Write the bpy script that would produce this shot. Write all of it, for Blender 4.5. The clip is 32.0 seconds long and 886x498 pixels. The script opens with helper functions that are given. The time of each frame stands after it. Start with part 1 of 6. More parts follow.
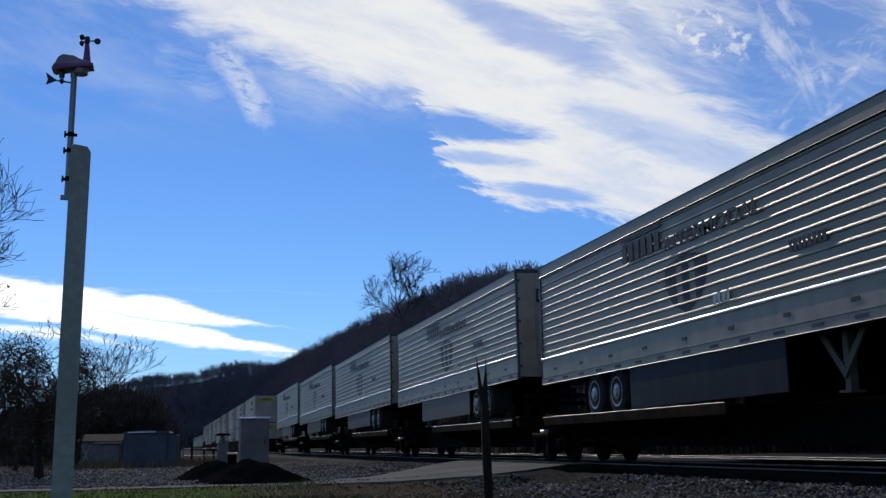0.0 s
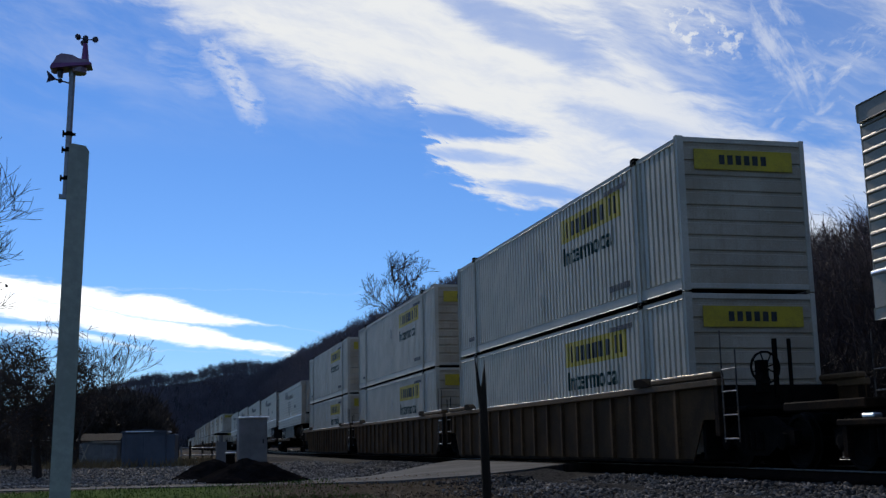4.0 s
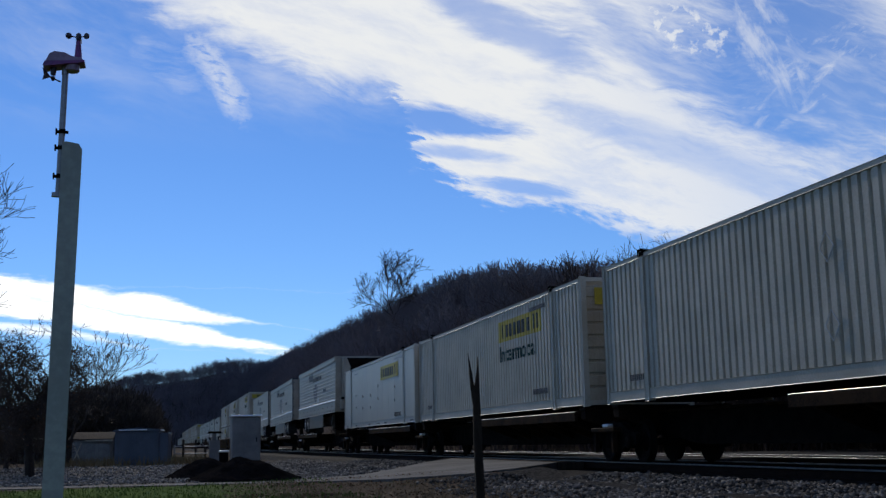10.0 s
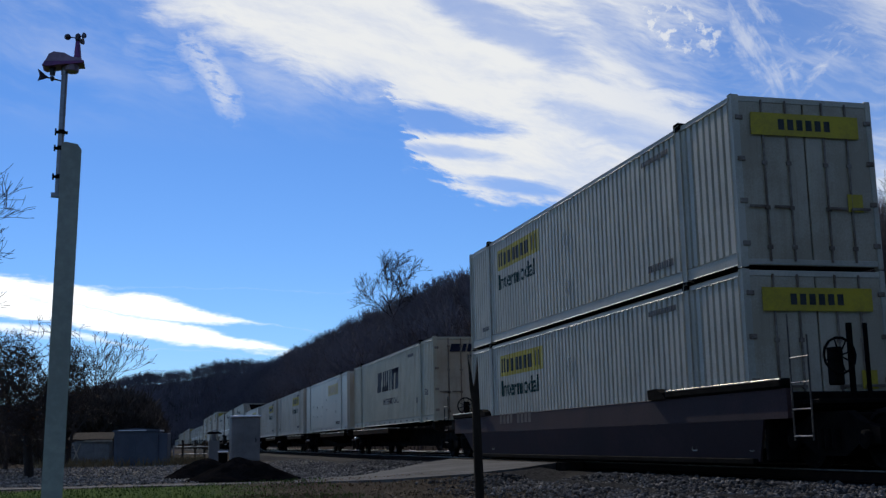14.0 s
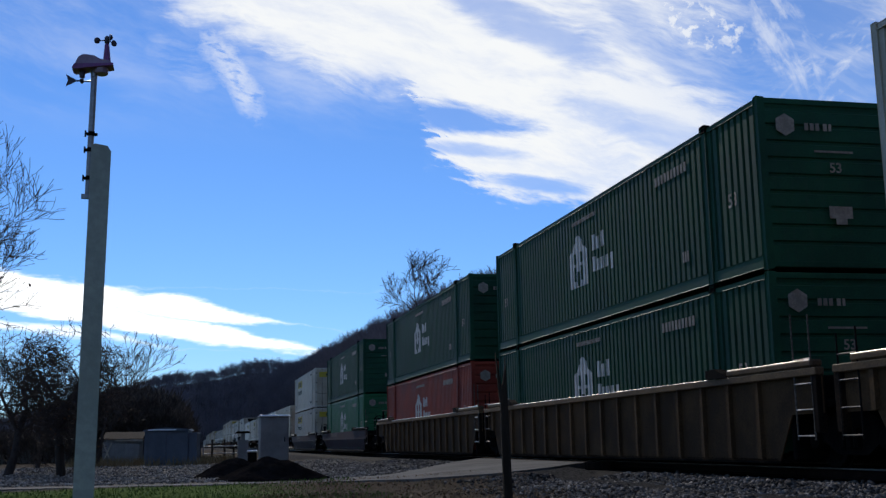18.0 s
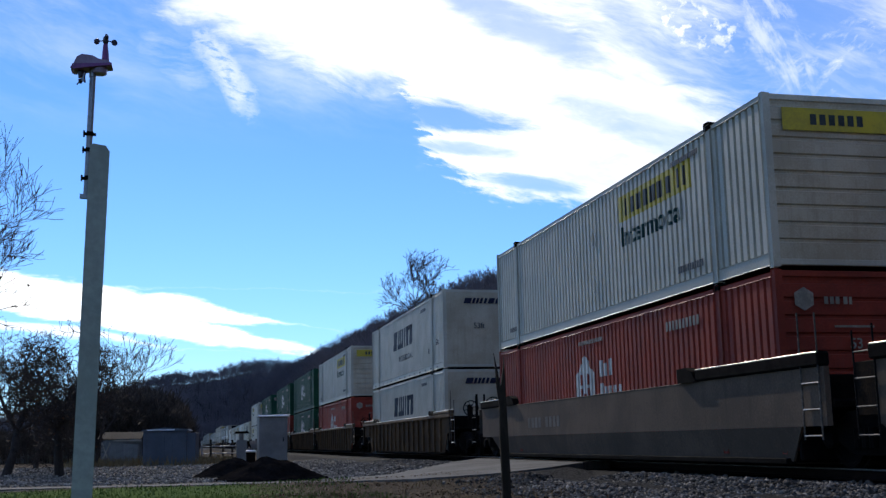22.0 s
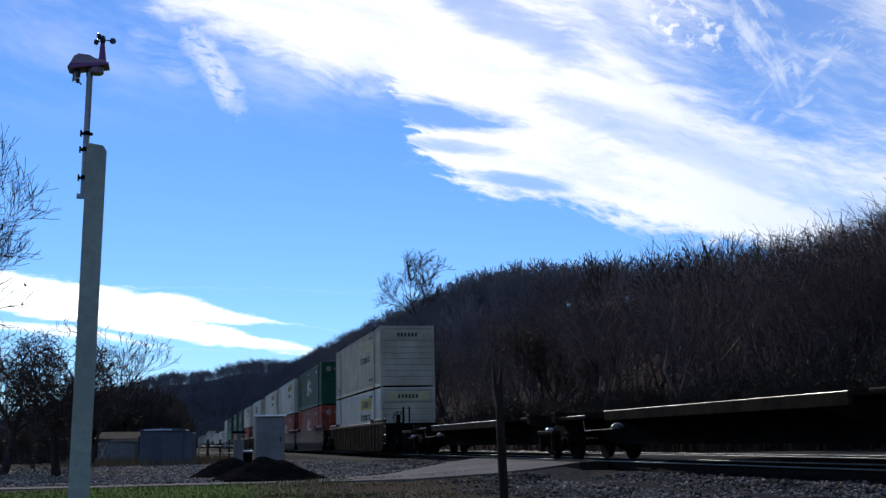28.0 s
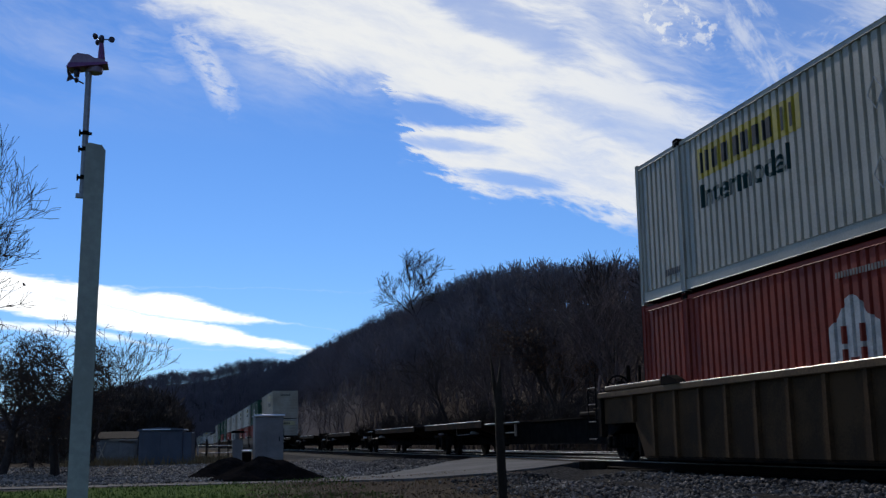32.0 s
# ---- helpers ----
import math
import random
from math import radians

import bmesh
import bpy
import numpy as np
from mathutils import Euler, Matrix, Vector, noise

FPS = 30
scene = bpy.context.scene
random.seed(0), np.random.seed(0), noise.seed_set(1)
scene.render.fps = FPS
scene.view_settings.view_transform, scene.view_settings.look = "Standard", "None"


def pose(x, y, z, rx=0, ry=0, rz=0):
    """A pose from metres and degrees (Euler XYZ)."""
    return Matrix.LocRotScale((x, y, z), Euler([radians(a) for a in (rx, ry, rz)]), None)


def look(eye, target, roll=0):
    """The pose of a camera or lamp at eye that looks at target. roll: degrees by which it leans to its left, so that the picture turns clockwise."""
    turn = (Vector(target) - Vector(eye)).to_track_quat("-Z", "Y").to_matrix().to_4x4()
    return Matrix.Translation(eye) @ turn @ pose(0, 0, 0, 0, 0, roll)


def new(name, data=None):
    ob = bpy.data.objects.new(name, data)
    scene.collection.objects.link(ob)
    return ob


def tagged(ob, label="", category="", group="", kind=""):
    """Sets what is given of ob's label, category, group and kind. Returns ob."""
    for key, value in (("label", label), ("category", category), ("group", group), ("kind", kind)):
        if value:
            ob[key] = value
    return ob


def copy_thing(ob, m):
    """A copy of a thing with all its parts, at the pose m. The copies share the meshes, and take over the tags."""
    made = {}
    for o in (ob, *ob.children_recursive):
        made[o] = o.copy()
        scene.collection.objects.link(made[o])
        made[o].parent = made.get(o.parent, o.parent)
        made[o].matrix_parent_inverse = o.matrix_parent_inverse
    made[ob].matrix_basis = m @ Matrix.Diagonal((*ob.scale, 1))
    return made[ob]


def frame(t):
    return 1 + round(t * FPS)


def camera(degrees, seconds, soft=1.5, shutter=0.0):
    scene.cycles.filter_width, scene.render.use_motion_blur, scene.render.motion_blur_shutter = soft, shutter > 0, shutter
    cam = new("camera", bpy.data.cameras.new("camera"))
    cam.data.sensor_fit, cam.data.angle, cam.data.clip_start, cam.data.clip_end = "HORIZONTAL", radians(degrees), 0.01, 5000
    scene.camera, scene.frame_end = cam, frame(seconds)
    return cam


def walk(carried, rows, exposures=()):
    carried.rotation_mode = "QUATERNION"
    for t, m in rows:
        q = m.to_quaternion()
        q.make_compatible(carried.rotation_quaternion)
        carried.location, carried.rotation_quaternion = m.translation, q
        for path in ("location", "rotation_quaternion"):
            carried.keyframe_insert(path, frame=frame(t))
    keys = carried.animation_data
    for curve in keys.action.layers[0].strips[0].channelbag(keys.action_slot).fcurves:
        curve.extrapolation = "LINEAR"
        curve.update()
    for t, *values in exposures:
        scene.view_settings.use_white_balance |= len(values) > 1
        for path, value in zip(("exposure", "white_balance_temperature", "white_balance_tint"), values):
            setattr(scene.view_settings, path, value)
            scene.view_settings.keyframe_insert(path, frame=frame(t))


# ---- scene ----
# Camera on a low tripod beside the line, panned a little now and then.
cam = camera(43.27, 32.0, soft=1.4, shutter=0.0)
EYE_Z = 0.9
FOCAL = 1976.7
PANS = ((0, 14, 4), (0.5, 12, 3.5), (1, 12, 3), (3.5, 12, 3), (5.5, 6, 1), (6, 5, 0), (7, 3, 0), (8, 2, 0), (9, 0, 0),
        (11, 0, 0.3), (12, -1, 1), (14.5, -1, 0.7), (15.5, 24, 0.9), (16.5, 49, 1), (17.5, 48, 0.7), (20, 46, 0.8),
        (22, 45, 0.8), (23, 43.5, 0.8), (25.5, 41.5, 0.6), (28, 40, 0.5), (30, 39.5, 0), (32, 38.3, -0.2))


def aim(right, down):
    """The direction of view, from the pan in thousandths."""
    yaw = radians(14.238) - right / FOCAL / math.cos(radians(9.77))
    pitch = radians(9.769) + down / FOCAL
    return Vector((math.sin(yaw) * math.cos(pitch), math.cos(yaw) * math.cos(pitch), math.sin(pitch)))


EYE = Vector((0, 0, EYE_Z))
walk(cam, [(t, look(EYE, EYE + aim(a, b), -1.127)) for t, a, b in PANS],
     exposures=((0, -0.1), (14, -0.1), (17, 0.0), (19, 0.1), (21, 0.25), (22, 0.5), (24, 0.6), (26, 0.57), (28, 0.28), (30, 0.06), (32, -0.08)))

# ---- light ----
SUN = Vector((-0.078, 0.8475, 0.527)).normalized()
world = bpy.data.worlds.new("world")
scene.world = world
world.use_nodes = True
sky = world.node_tree.nodes.new("ShaderNodeTexSky")
sky.sky_type, sky.sun_disc = "NISHITA", False
sky.sun_elevation, sky.sun_rotation = math.asin(SUN.z), math.atan2(SUN.x, SUN.y) % (2 * math.pi)
sky.air_density, sky.dust_density, sky.ozone_density = 1.0, 0.0, 6.0
background = world.node_tree.nodes["Background"]
background.inputs["Strength"].default_value = 0.085
tint = world.node_tree.nodes.new("ShaderNodeMix")
tint.data_type, tint.blend_type = "RGBA", "MULTIPLY"
tint.inputs[0].default_value, tint.inputs[7].default_value = 1.0, (0.765, 0.985, 1.31, 1)
world.node_tree.links.new(sky.outputs[0], tint.inputs[6])
world.node_tree.links.new(tint.outputs[2], background.inputs["Color"])
sun = new("sun", bpy.data.lights.new("sun", "SUN"))
sun.data.energy, sun.data.angle, sun.data.color = 2.3, radians(0.53), (1.0, 0.94, 0.86)
sun.matrix_world = look((0, 0, 60), Vector((0, 0, 60)) - SUN)


# ---- materials ----
class Nodes:
    """Small helper to write node formulas."""

    def __init__(self, tree):
        self.tree = tree

    def add(self, kind, **sets):
        n = self.tree.nodes.new(kind)
        for k, v in sets.items():
            if k == "operation":
                n.operation = v
        return n

    def put(self, socket, value):
        if isinstance(value, bpy.types.NodeSocket):
            self.tree.links.new(value, socket)
        else:
            socket.default_value = value

    def math(self, op, a, b=0.0, c=0.0, clamp=False):
        n = self.add("ShaderNodeMath", operation=op)
        n.use_clamp = clamp
        for s, v in zip(n.inputs, (a, b, c)):
            self.put(s, v)
        return n.outputs[0]

    def vec(self, op, a, b):
        n = self.add("ShaderNodeVectorMath", operation=op)
        self.put(n.inputs[0], a)
        self.put(n.inputs[1], b)
        return n.outputs["Value" if op == "DOT_PRODUCT" else "Vector"]

    def noise(self, at, scale, detail=4.0, rough=0.6, distortion=0.0):
        n = self.add("ShaderNodeTexNoise")
        self.put(n.inputs["Vector"], at)
        n.inputs["Scale"].default_value, n.inputs["Detail"].default_value = scale, detail
        n.inputs["Roughness"].default_value, n.inputs["Distortion"].default_value = rough, distortion
        return n.outputs["Fac"]

    def ramp(self, value, lo, hi):
        n = self.add("ShaderNodeMapRange")
        n.interpolation_type = "SMOOTHSTEP"
        self.put(n.inputs[0], value)
        self.put(n.inputs[1], lo)
        self.put(n.inputs[2], hi)
        return n.outputs[0]

    def mix(self, f, a, b):
        n = self.add("ShaderNodeMix")
        n.data_type = "RGBA"
        self.put(n.inputs[0], f)
        self.put(n.inputs[6], a)
        self.put(n.inputs[7], b)
        return n.outputs[2]


def surface(name, colour, other=None, rough=0.6, metal=0.0, scale=3.0, fine=40.0, bump=0.1, dirt=0.0,
            dirt_colour=(0.09, 0.07, 0.05), stretch=(1, 1, 1), vary=0.0, spec=None, streak=0.0, island=0.0, rust=0.0):
    """A weathered surface: two tones in blotches, fine grain, dirt, and a little relief."""
    m = bpy.data.materials.new(name)
    m.use_nodes = True
    k = Nodes(m.node_tree)
    bsdf = m.node_tree.nodes["Principled BSDF"]
    other = other or tuple(c * 0.72 for c in colour)
    at = k.add("ShaderNodeTexCoord").outputs["Object"]
    at = k.vec("MULTIPLY", at, stretch)
    coarse = k.noise(at, scale, 5)
    grain = k.noise(at, fine, 3)
    tone = k.ramp(k.math("ADD", coarse, k.math("MULTIPLY", k.math("SUBTRACT", grain, 0.5), 0.5)), 0.36, 0.68)
    col = k.mix(tone, (*other, 1), (*colour, 1))
    if vary:
        info = k.add("ShaderNodeObjectInfo").outputs["Random"]
        hsv = k.add("ShaderNodeHueSaturation")
        k.put(hsv.inputs["Value"], k.math("MULTIPLY_ADD", info, vary, 1 - vary / 2))
        k.put(hsv.inputs["Color"], col)
        col = hsv.outputs[0]
    if island:
        info = k.add("ShaderNodeNewGeometry").outputs["Random Per Island"]
        hsv = k.add("ShaderNodeHueSaturation")
        k.put(hsv.inputs["Value"], k.math("MULTIPLY_ADD", k.math("POWER", info, 1.6), island, 1 - island * 0.45))
        k.put(hsv.inputs["Color"], col)
        col = hsv.outputs[0]
    if dirt:
        spots = k.ramp(k.noise(k.vec("MULTIPLY", at, (1, 1, 0.6)), scale * 0.45, 6, 0.7), 0.62 - dirt * 0.3, 0.9 - dirt * 0.2)
        col = k.mix(k.math("MULTIPLY", spots, min(1.0, dirt * 1.2)), col, (*dirt_colour, 1))
    if streak:
        runs = k.ramp(k.noise(k.vec("MULTIPLY", at, (5.0, 5.0, 0.25)), 1.6, 5, 0.7), 0.5, 0.8)
        col = k.mix(k.math("MULTIPLY", runs, streak), col, (*dirt_colour, 1))
    if rust:
        chips = k.ramp(k.noise(k.vec("MULTIPLY", at, (4.0, 4.0, 1.3)), 1.7, 7, 0.72), 0.665, 0.74)
        runs = k.ramp(k.noise(k.vec("MULTIPLY", at, (9.0, 9.0, 0.5)), 1.3, 4, 0.6), 0.66, 0.8)
        col = k.mix(k.math("MULTIPLY", k.math("MAXIMUM", chips, k.math("MULTIPLY", runs, 0.5)), rust), col, (*RUST, 1))
    k.put(bsdf.inputs["Base Color"], col)
    k.put(bsdf.inputs["Roughness"], k.math("MULTIPLY_ADD", k.math("SUBTRACT", coarse, 0.5), 0.35, rough, True))
    bsdf.inputs["Metallic"].default_value = metal
    bsdf.inputs["Specular IOR Level"].default_value = spec if spec is not None else 0.5 if rough < 0.45 else 0.25 if rough < 0.56 else 0.1
    if bump:
        b = k.add("ShaderNodeBump")
        b.inputs["Strength"].default_value, b.inputs["Distance"].default_value = bump, 0.02
        k.put(b.inputs["Height"], k.math("ADD", grain, coarse))
        k.put(bsdf.inputs["Normal"], b.outputs[0])
    return m


RUST = (0.10, 0.045, 0.022)
M = {
    "white_steel": surface("white_steel", (0.465, 0.425, 0.34), (0.365, 0.334, 0.262), 0.5, 0, 0.9, 30, 0.05, 0.18, (0.3, 0.28, 0.25), streak=0.18, vary=0.14, rust=0.55),
    "dusty_steel": surface("dusty_steel", (0.44, 0.38, 0.285), (0.34, 0.285, 0.205), 0.6, 0, 0.9, 30, 0.05, 0.35, (0.2, 0.15, 0.1), streak=0.4, vary=0.1, rust=0.9),
    "cream_steel": surface("cream_steel", (0.42, 0.386, 0.28), (0.335, 0.306, 0.218), 0.5, 0, 0.9, 30, 0.05, 0.25, (0.25, 0.22, 0.16), streak=0.3, vary=0.1, rust=0.7),
    "smooth_white": surface("smooth_white", (0.45, 0.415, 0.333), (0.36, 0.33, 0.266), 0.42, 0, 0.6, 25, 0.03, 0.2, (0.35, 0.32, 0.28), streak=0.2, vary=0.08, rust=0.3),
    "green_steel": surface("green_steel", (0.014, 0.066, 0.034), (0.010, 0.046, 0.025), 0.6, 0, 0.9, 30, 0.05, 0.25, (0.045, 0.06, 0.05), streak=0.3, vary=0.3),
    "leaf_green_steel": surface("leaf_green_steel", (0.018, 0.125, 0.045), (0.014, 0.09, 0.034), 0.5, 0, 0.9, 30, 0.05, 0.2, (0.06, 0.08, 0.06), streak=0.2),
    "red_steel": surface("red_steel", (0.265, 0.045, 0.027), (0.185, 0.033, 0.021), 0.6, 0, 0.9, 30, 0.05, 0.25, (0.13, 0.06, 0.045), streak=0.3, vary=0.3, rust=0.6),
    "aluminium": surface("aluminium", (0.30, 0.262, 0.20), (0.215, 0.186, 0.14), 0.45, 0.28, 0.8, 30, 0.03, 0.3, (0.3, 0.27, 0.22), streak=0.25, vary=0.14),
    "bright_metal": surface("bright_metal", (0.8, 0.8, 0.8), (0.7, 0.7, 0.7), 0.42, 1.0, 2, 40, 0.02),
    "white_paint": surface("white_paint", (0.36, 0.32, 0.25), (0.28, 0.245, 0.19), 0.45, 0, 2, 30, 0.03, 0.2, (0.4, 0.36, 0.3)),
    "well_brown": surface("well_brown", (0.095, 0.054, 0.026), (0.055, 0.033, 0.018), 0.8, 0, 1.2, 25, 0.15, 0.45, (0.036, 0.024, 0.018), streak=0.45, vary=0.3, spec=0.04),
    "sill_ochre": surface("sill_ochre", (0.15, 0.092, 0.045), (0.085, 0.052, 0.028), 0.7, 0, 1.0, 25, 0.12, 0.5, (0.04, 0.028, 0.02), vary=0.3),
    "well_plum": surface("well_plum", (0.062, 0.036, 0.036), (0.04, 0.025, 0.026), 0.7, 0, 0.8, 25, 0.1, 0.4, (0.03, 0.022, 0.022), streak=0.4, vary=0.1),
    "worn_mark": surface("worn_mark", (0.16, 0.135, 0.11), (0.10, 0.082, 0.066), 0.7, 0, 2.0, 20, 0.0),
    "well_grey": surface("well_grey", (0.14, 0.098, 0.068), (0.092, 0.066, 0.047), 0.75, 0, 0.8, 25, 0.1, 0.45, (0.06, 0.04, 0.028), streak=0.45, vary=0.15, spec=0.05),
    "deck_rust": surface("deck_rust", (0.032, 0.019, 0.011), (0.010, 0.0075, 0.006), 0.8, 0.0, 1.5, 30, 0.15, 0.3, (0.02, 0.016, 0.013), spec=0.02),
    "worn_edge": surface("worn_edge", (0.62, 0.55, 0.45), (0.3, 0.23, 0.16), 0.34, 0.9, 2.5, 40, 0.05),
    # deep shade under the cars is put into these two near-black tones
    "shaded_grime": surface("shaded_grime", (0.0045, 0.004, 0.004), (0.009, 0.0075, 0.0065), 0.85, 0.0, 4, 40, 0.2, spec=0.02),
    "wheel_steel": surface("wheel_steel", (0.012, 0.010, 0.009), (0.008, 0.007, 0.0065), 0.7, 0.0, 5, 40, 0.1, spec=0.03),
    "tread": surface("tread", (0.15, 0.145, 0.14), (0.09, 0.086, 0.082), 0.42, 1.0, 6, 60, 0.03),
    "rubber": surface("rubber", (0.018, 0.018, 0.018), (0.03, 0.028, 0.026), 0.8, 0, 6, 50, 0.2),
    "yellow": surface("yellow", (0.46, 0.35, 0.025), (0.34, 0.26, 0.03), 0.5, 0, 1.5, 30, 0.03, 0.15, (0.25, 0.2, 0.05)),
    "faded_gold": surface("faded_gold", (0.50, 0.42, 0.22), (0.40, 0.33, 0.18), 0.6, 0, 1.5, 30, 0.03),
    "black_print": surface("black_print", (0.025, 0.03, 0.03), (0.045, 0.05, 0.05), 0.5, 0, 4, 40, 0.0, spec=0.08),
    "teal_print": surface("teal_print", (0.006, 0.028, 0.026), (0.012, 0.04, 0.036), 0.5, 0, 4, 40, 0.0, spec=0.08),
    "navy_print": surface("navy_print", (0.006, 0.008, 0.022), (0.014, 0.016, 0.034), 0.5, 0, 4, 40, 0.0, spec=0.08),
    "grey_print": surface("grey_print", (0.06, 0.062, 0.066), (0.09, 0.092, 0.096), 0.5, 0, 4, 40, 0.0, spec=0.08),
    "white_print": surface("white_print", (0.50, 0.48, 0.44), (0.34, 0.33, 0.30), 0.5, 0, 4, 40, 0.0),
    "faint_print": surface("faint_print", (0.42, 0.42, 0.40), (0.48, 0.48, 0.46), 0.5, 0, 4, 40, 0.0),
    "pale_print": surface("pale_print", (0.32, 0.28, 0.23), (0.2, 0.17, 0.14), 0.6, 0, 4, 40, 0.0, spec=0.05),
    "dark_box": surface("dark_box", (0.03, 0.03, 0.032), (0.05, 0.05, 0.05), 0.5, 0, 3, 30, 0.05),
    "skirt_blue": surface("skirt_blue", (0.012, 0.0155, 0.02), (0.007, 0.009, 0.012), 0.5, 0, 1.5, 30, 0.05, 0.45, (0.045, 0.05, 0.055), streak=0.3, spec=0.1),
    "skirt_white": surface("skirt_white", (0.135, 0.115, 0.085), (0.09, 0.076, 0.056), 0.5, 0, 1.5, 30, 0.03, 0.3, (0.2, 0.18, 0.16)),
    "rail_steel": surface("rail_steel", (0.02, 0.013, 0.01), (0.011, 0.008, 0.007), 0.85, 0.0, 4, 40, 0.1, spec=0.02),
    # near-black stone: shade beside and under the train is in the colour
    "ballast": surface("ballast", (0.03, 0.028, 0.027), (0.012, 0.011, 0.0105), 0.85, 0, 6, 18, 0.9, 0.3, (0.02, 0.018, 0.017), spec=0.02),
    "stone": surface("stone", (0.16, 0.148, 0.134), (0.06, 0.055, 0.05), 0.8, 0, 1.2, 12, 0.4, 0.2, spec=0.02, island=1.5),
    "yard_stone": surface("yard_stone", (0.26, 0.237, 0.205), (0.12, 0.11, 0.095), 0.85, 0, 0.8, 12, 0.3, 0.2, spec=0.03, island=1.2),
    "asphalt": surface("asphalt", (0.14, 0.135, 0.125), (0.085, 0.08, 0.074), 0.85, 0, 0.7, 35, 0.3, 0.3, (0.07, 0.062, 0.052), spec=0.03),
    # copy of the asphalt, darkened for the train's shadow over the crossing
    "shaded_asphalt": surface("shaded_asphalt", (0.035, 0.033, 0.032), (0.018, 0.017, 0.016), 0.9, 0, 0.7, 35, 0.3, 0.3, (0.012, 0.011, 0.010), spec=0.02),
    "timber": surface("timber", (0.045, 0.034, 0.026), (0.024, 0.019, 0.015), 0.9, 0, 3, 40, 0.5, stretch=(6, 6, 0.6), spec=0.03),
    "post_paint": surface("post_paint", (0.36, 0.365, 0.31), (0.27, 0.275, 0.235), 0.55, 0, 1.2, 30, 0.1, 0.2, (0.25, 0.24, 0.22), streak=0.25),
    # weather sensor: purple lens fringing is mixed into the pale plastic's colour
    "fringe_tinted_plastic": surface("fringe_tinted_plastic", (0.20, 0.035, 0.17), (0.13, 0.024, 0.11), 0.35, 0, 8, 60, 0.02),
    "fringe_tinted_shell": surface("fringe_tinted_shell", (0.30, 0.19, 0.26), (0.23, 0.14, 0.2), 0.4, 0, 8, 60, 0.02),
    "black_plastic": surface("black_plastic", (0.02, 0.01, 0.022), (0.03, 0.016, 0.03), 0.4, 0, 8, 60, 0.02),
    "rod_steel": surface("rod_steel", (0.24, 0.20, 0.16), (0.12, 0.085, 0.06), 0.55, 0.2, 3, 30, 0.1),
    "worn_rod": surface("worn_rod", (0.12, 0.095, 0.075), (0.04, 0.03, 0.024), 0.5, 0.2, 6, 30, 0.1),
    "pipe_steel": surface("pipe_steel", (0.28, 0.27, 0.27), (0.2, 0.19, 0.19), 0.4, 0.7, 8, 60, 0.03),
    "case_grey": surface("case_grey", (0.20, 0.19, 0.18), (0.14, 0.135, 0.128), 0.45, 0.1, 1.2, 30, 0.04, 0.2, (0.15, 0.14, 0.13), streak=0.25),
    "shed_blue": surface("shed_blue", (0.085, 0.098, 0.12), (0.06, 0.07, 0.088), 0.5, 0, 1.0, 30, 0.05, 0.3, (0.08, 0.07, 0.06), streak=0.35),
    "shed_white": surface("shed_white", (0.23, 0.23, 0.22), (0.13, 0.13, 0.125), 0.7, 0, 1.0, 30, 0.1, 0.35, (0.08, 0.07, 0.06), streak=0.35),
    "black_soil": surface("black_soil", (0.007, 0.0065, 0.006), (0.014, 0.012, 0.011), 0.95, 0, 3, 16, 1.0, spec=0.0),
    "bark": surface("bark", (0.05, 0.04, 0.033), (0.028, 0.022, 0.019), 0.9, 0, 3, 20, 0.5, stretch=(3, 3, 0.6)),
    "twig": surface("twig", (0.06, 0.046, 0.038), (0.036, 0.028, 0.024), 0.9, 0, 1, 10, 0.0),
    "brush_stem": surface("brush_stem", (0.085, 0.068, 0.055), (0.045, 0.037, 0.031), 0.9, 0, 0.4, 6, 0.0, island=0.7),
    "wood_edge": surface("wood_edge", (0.125, 0.092, 0.083), (0.062, 0.047, 0.044), 0.9, 0, 0.05, 1.0, 0.0, island=0.9),
    # distance haze is mixed into this paler, bluer wood tone
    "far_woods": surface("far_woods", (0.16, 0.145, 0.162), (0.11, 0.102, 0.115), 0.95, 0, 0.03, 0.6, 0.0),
    "dead_leaf": surface("dead_leaf", (0.12, 0.064, 0.034), (0.06, 0.034, 0.022), 0.8, 0, 0.4, 6, 0.0),
    "grass": surface("grass", (0.075, 0.13, 0.02), (0.05, 0.09, 0.014), 0.9, 0, 0.6, 9, 0.3),
    "dry_grass": surface("dry_grass", (0.21, 0.155, 0.075), (0.14, 0.10, 0.05), 0.9, 0, 0.8, 10, 0.3),
}


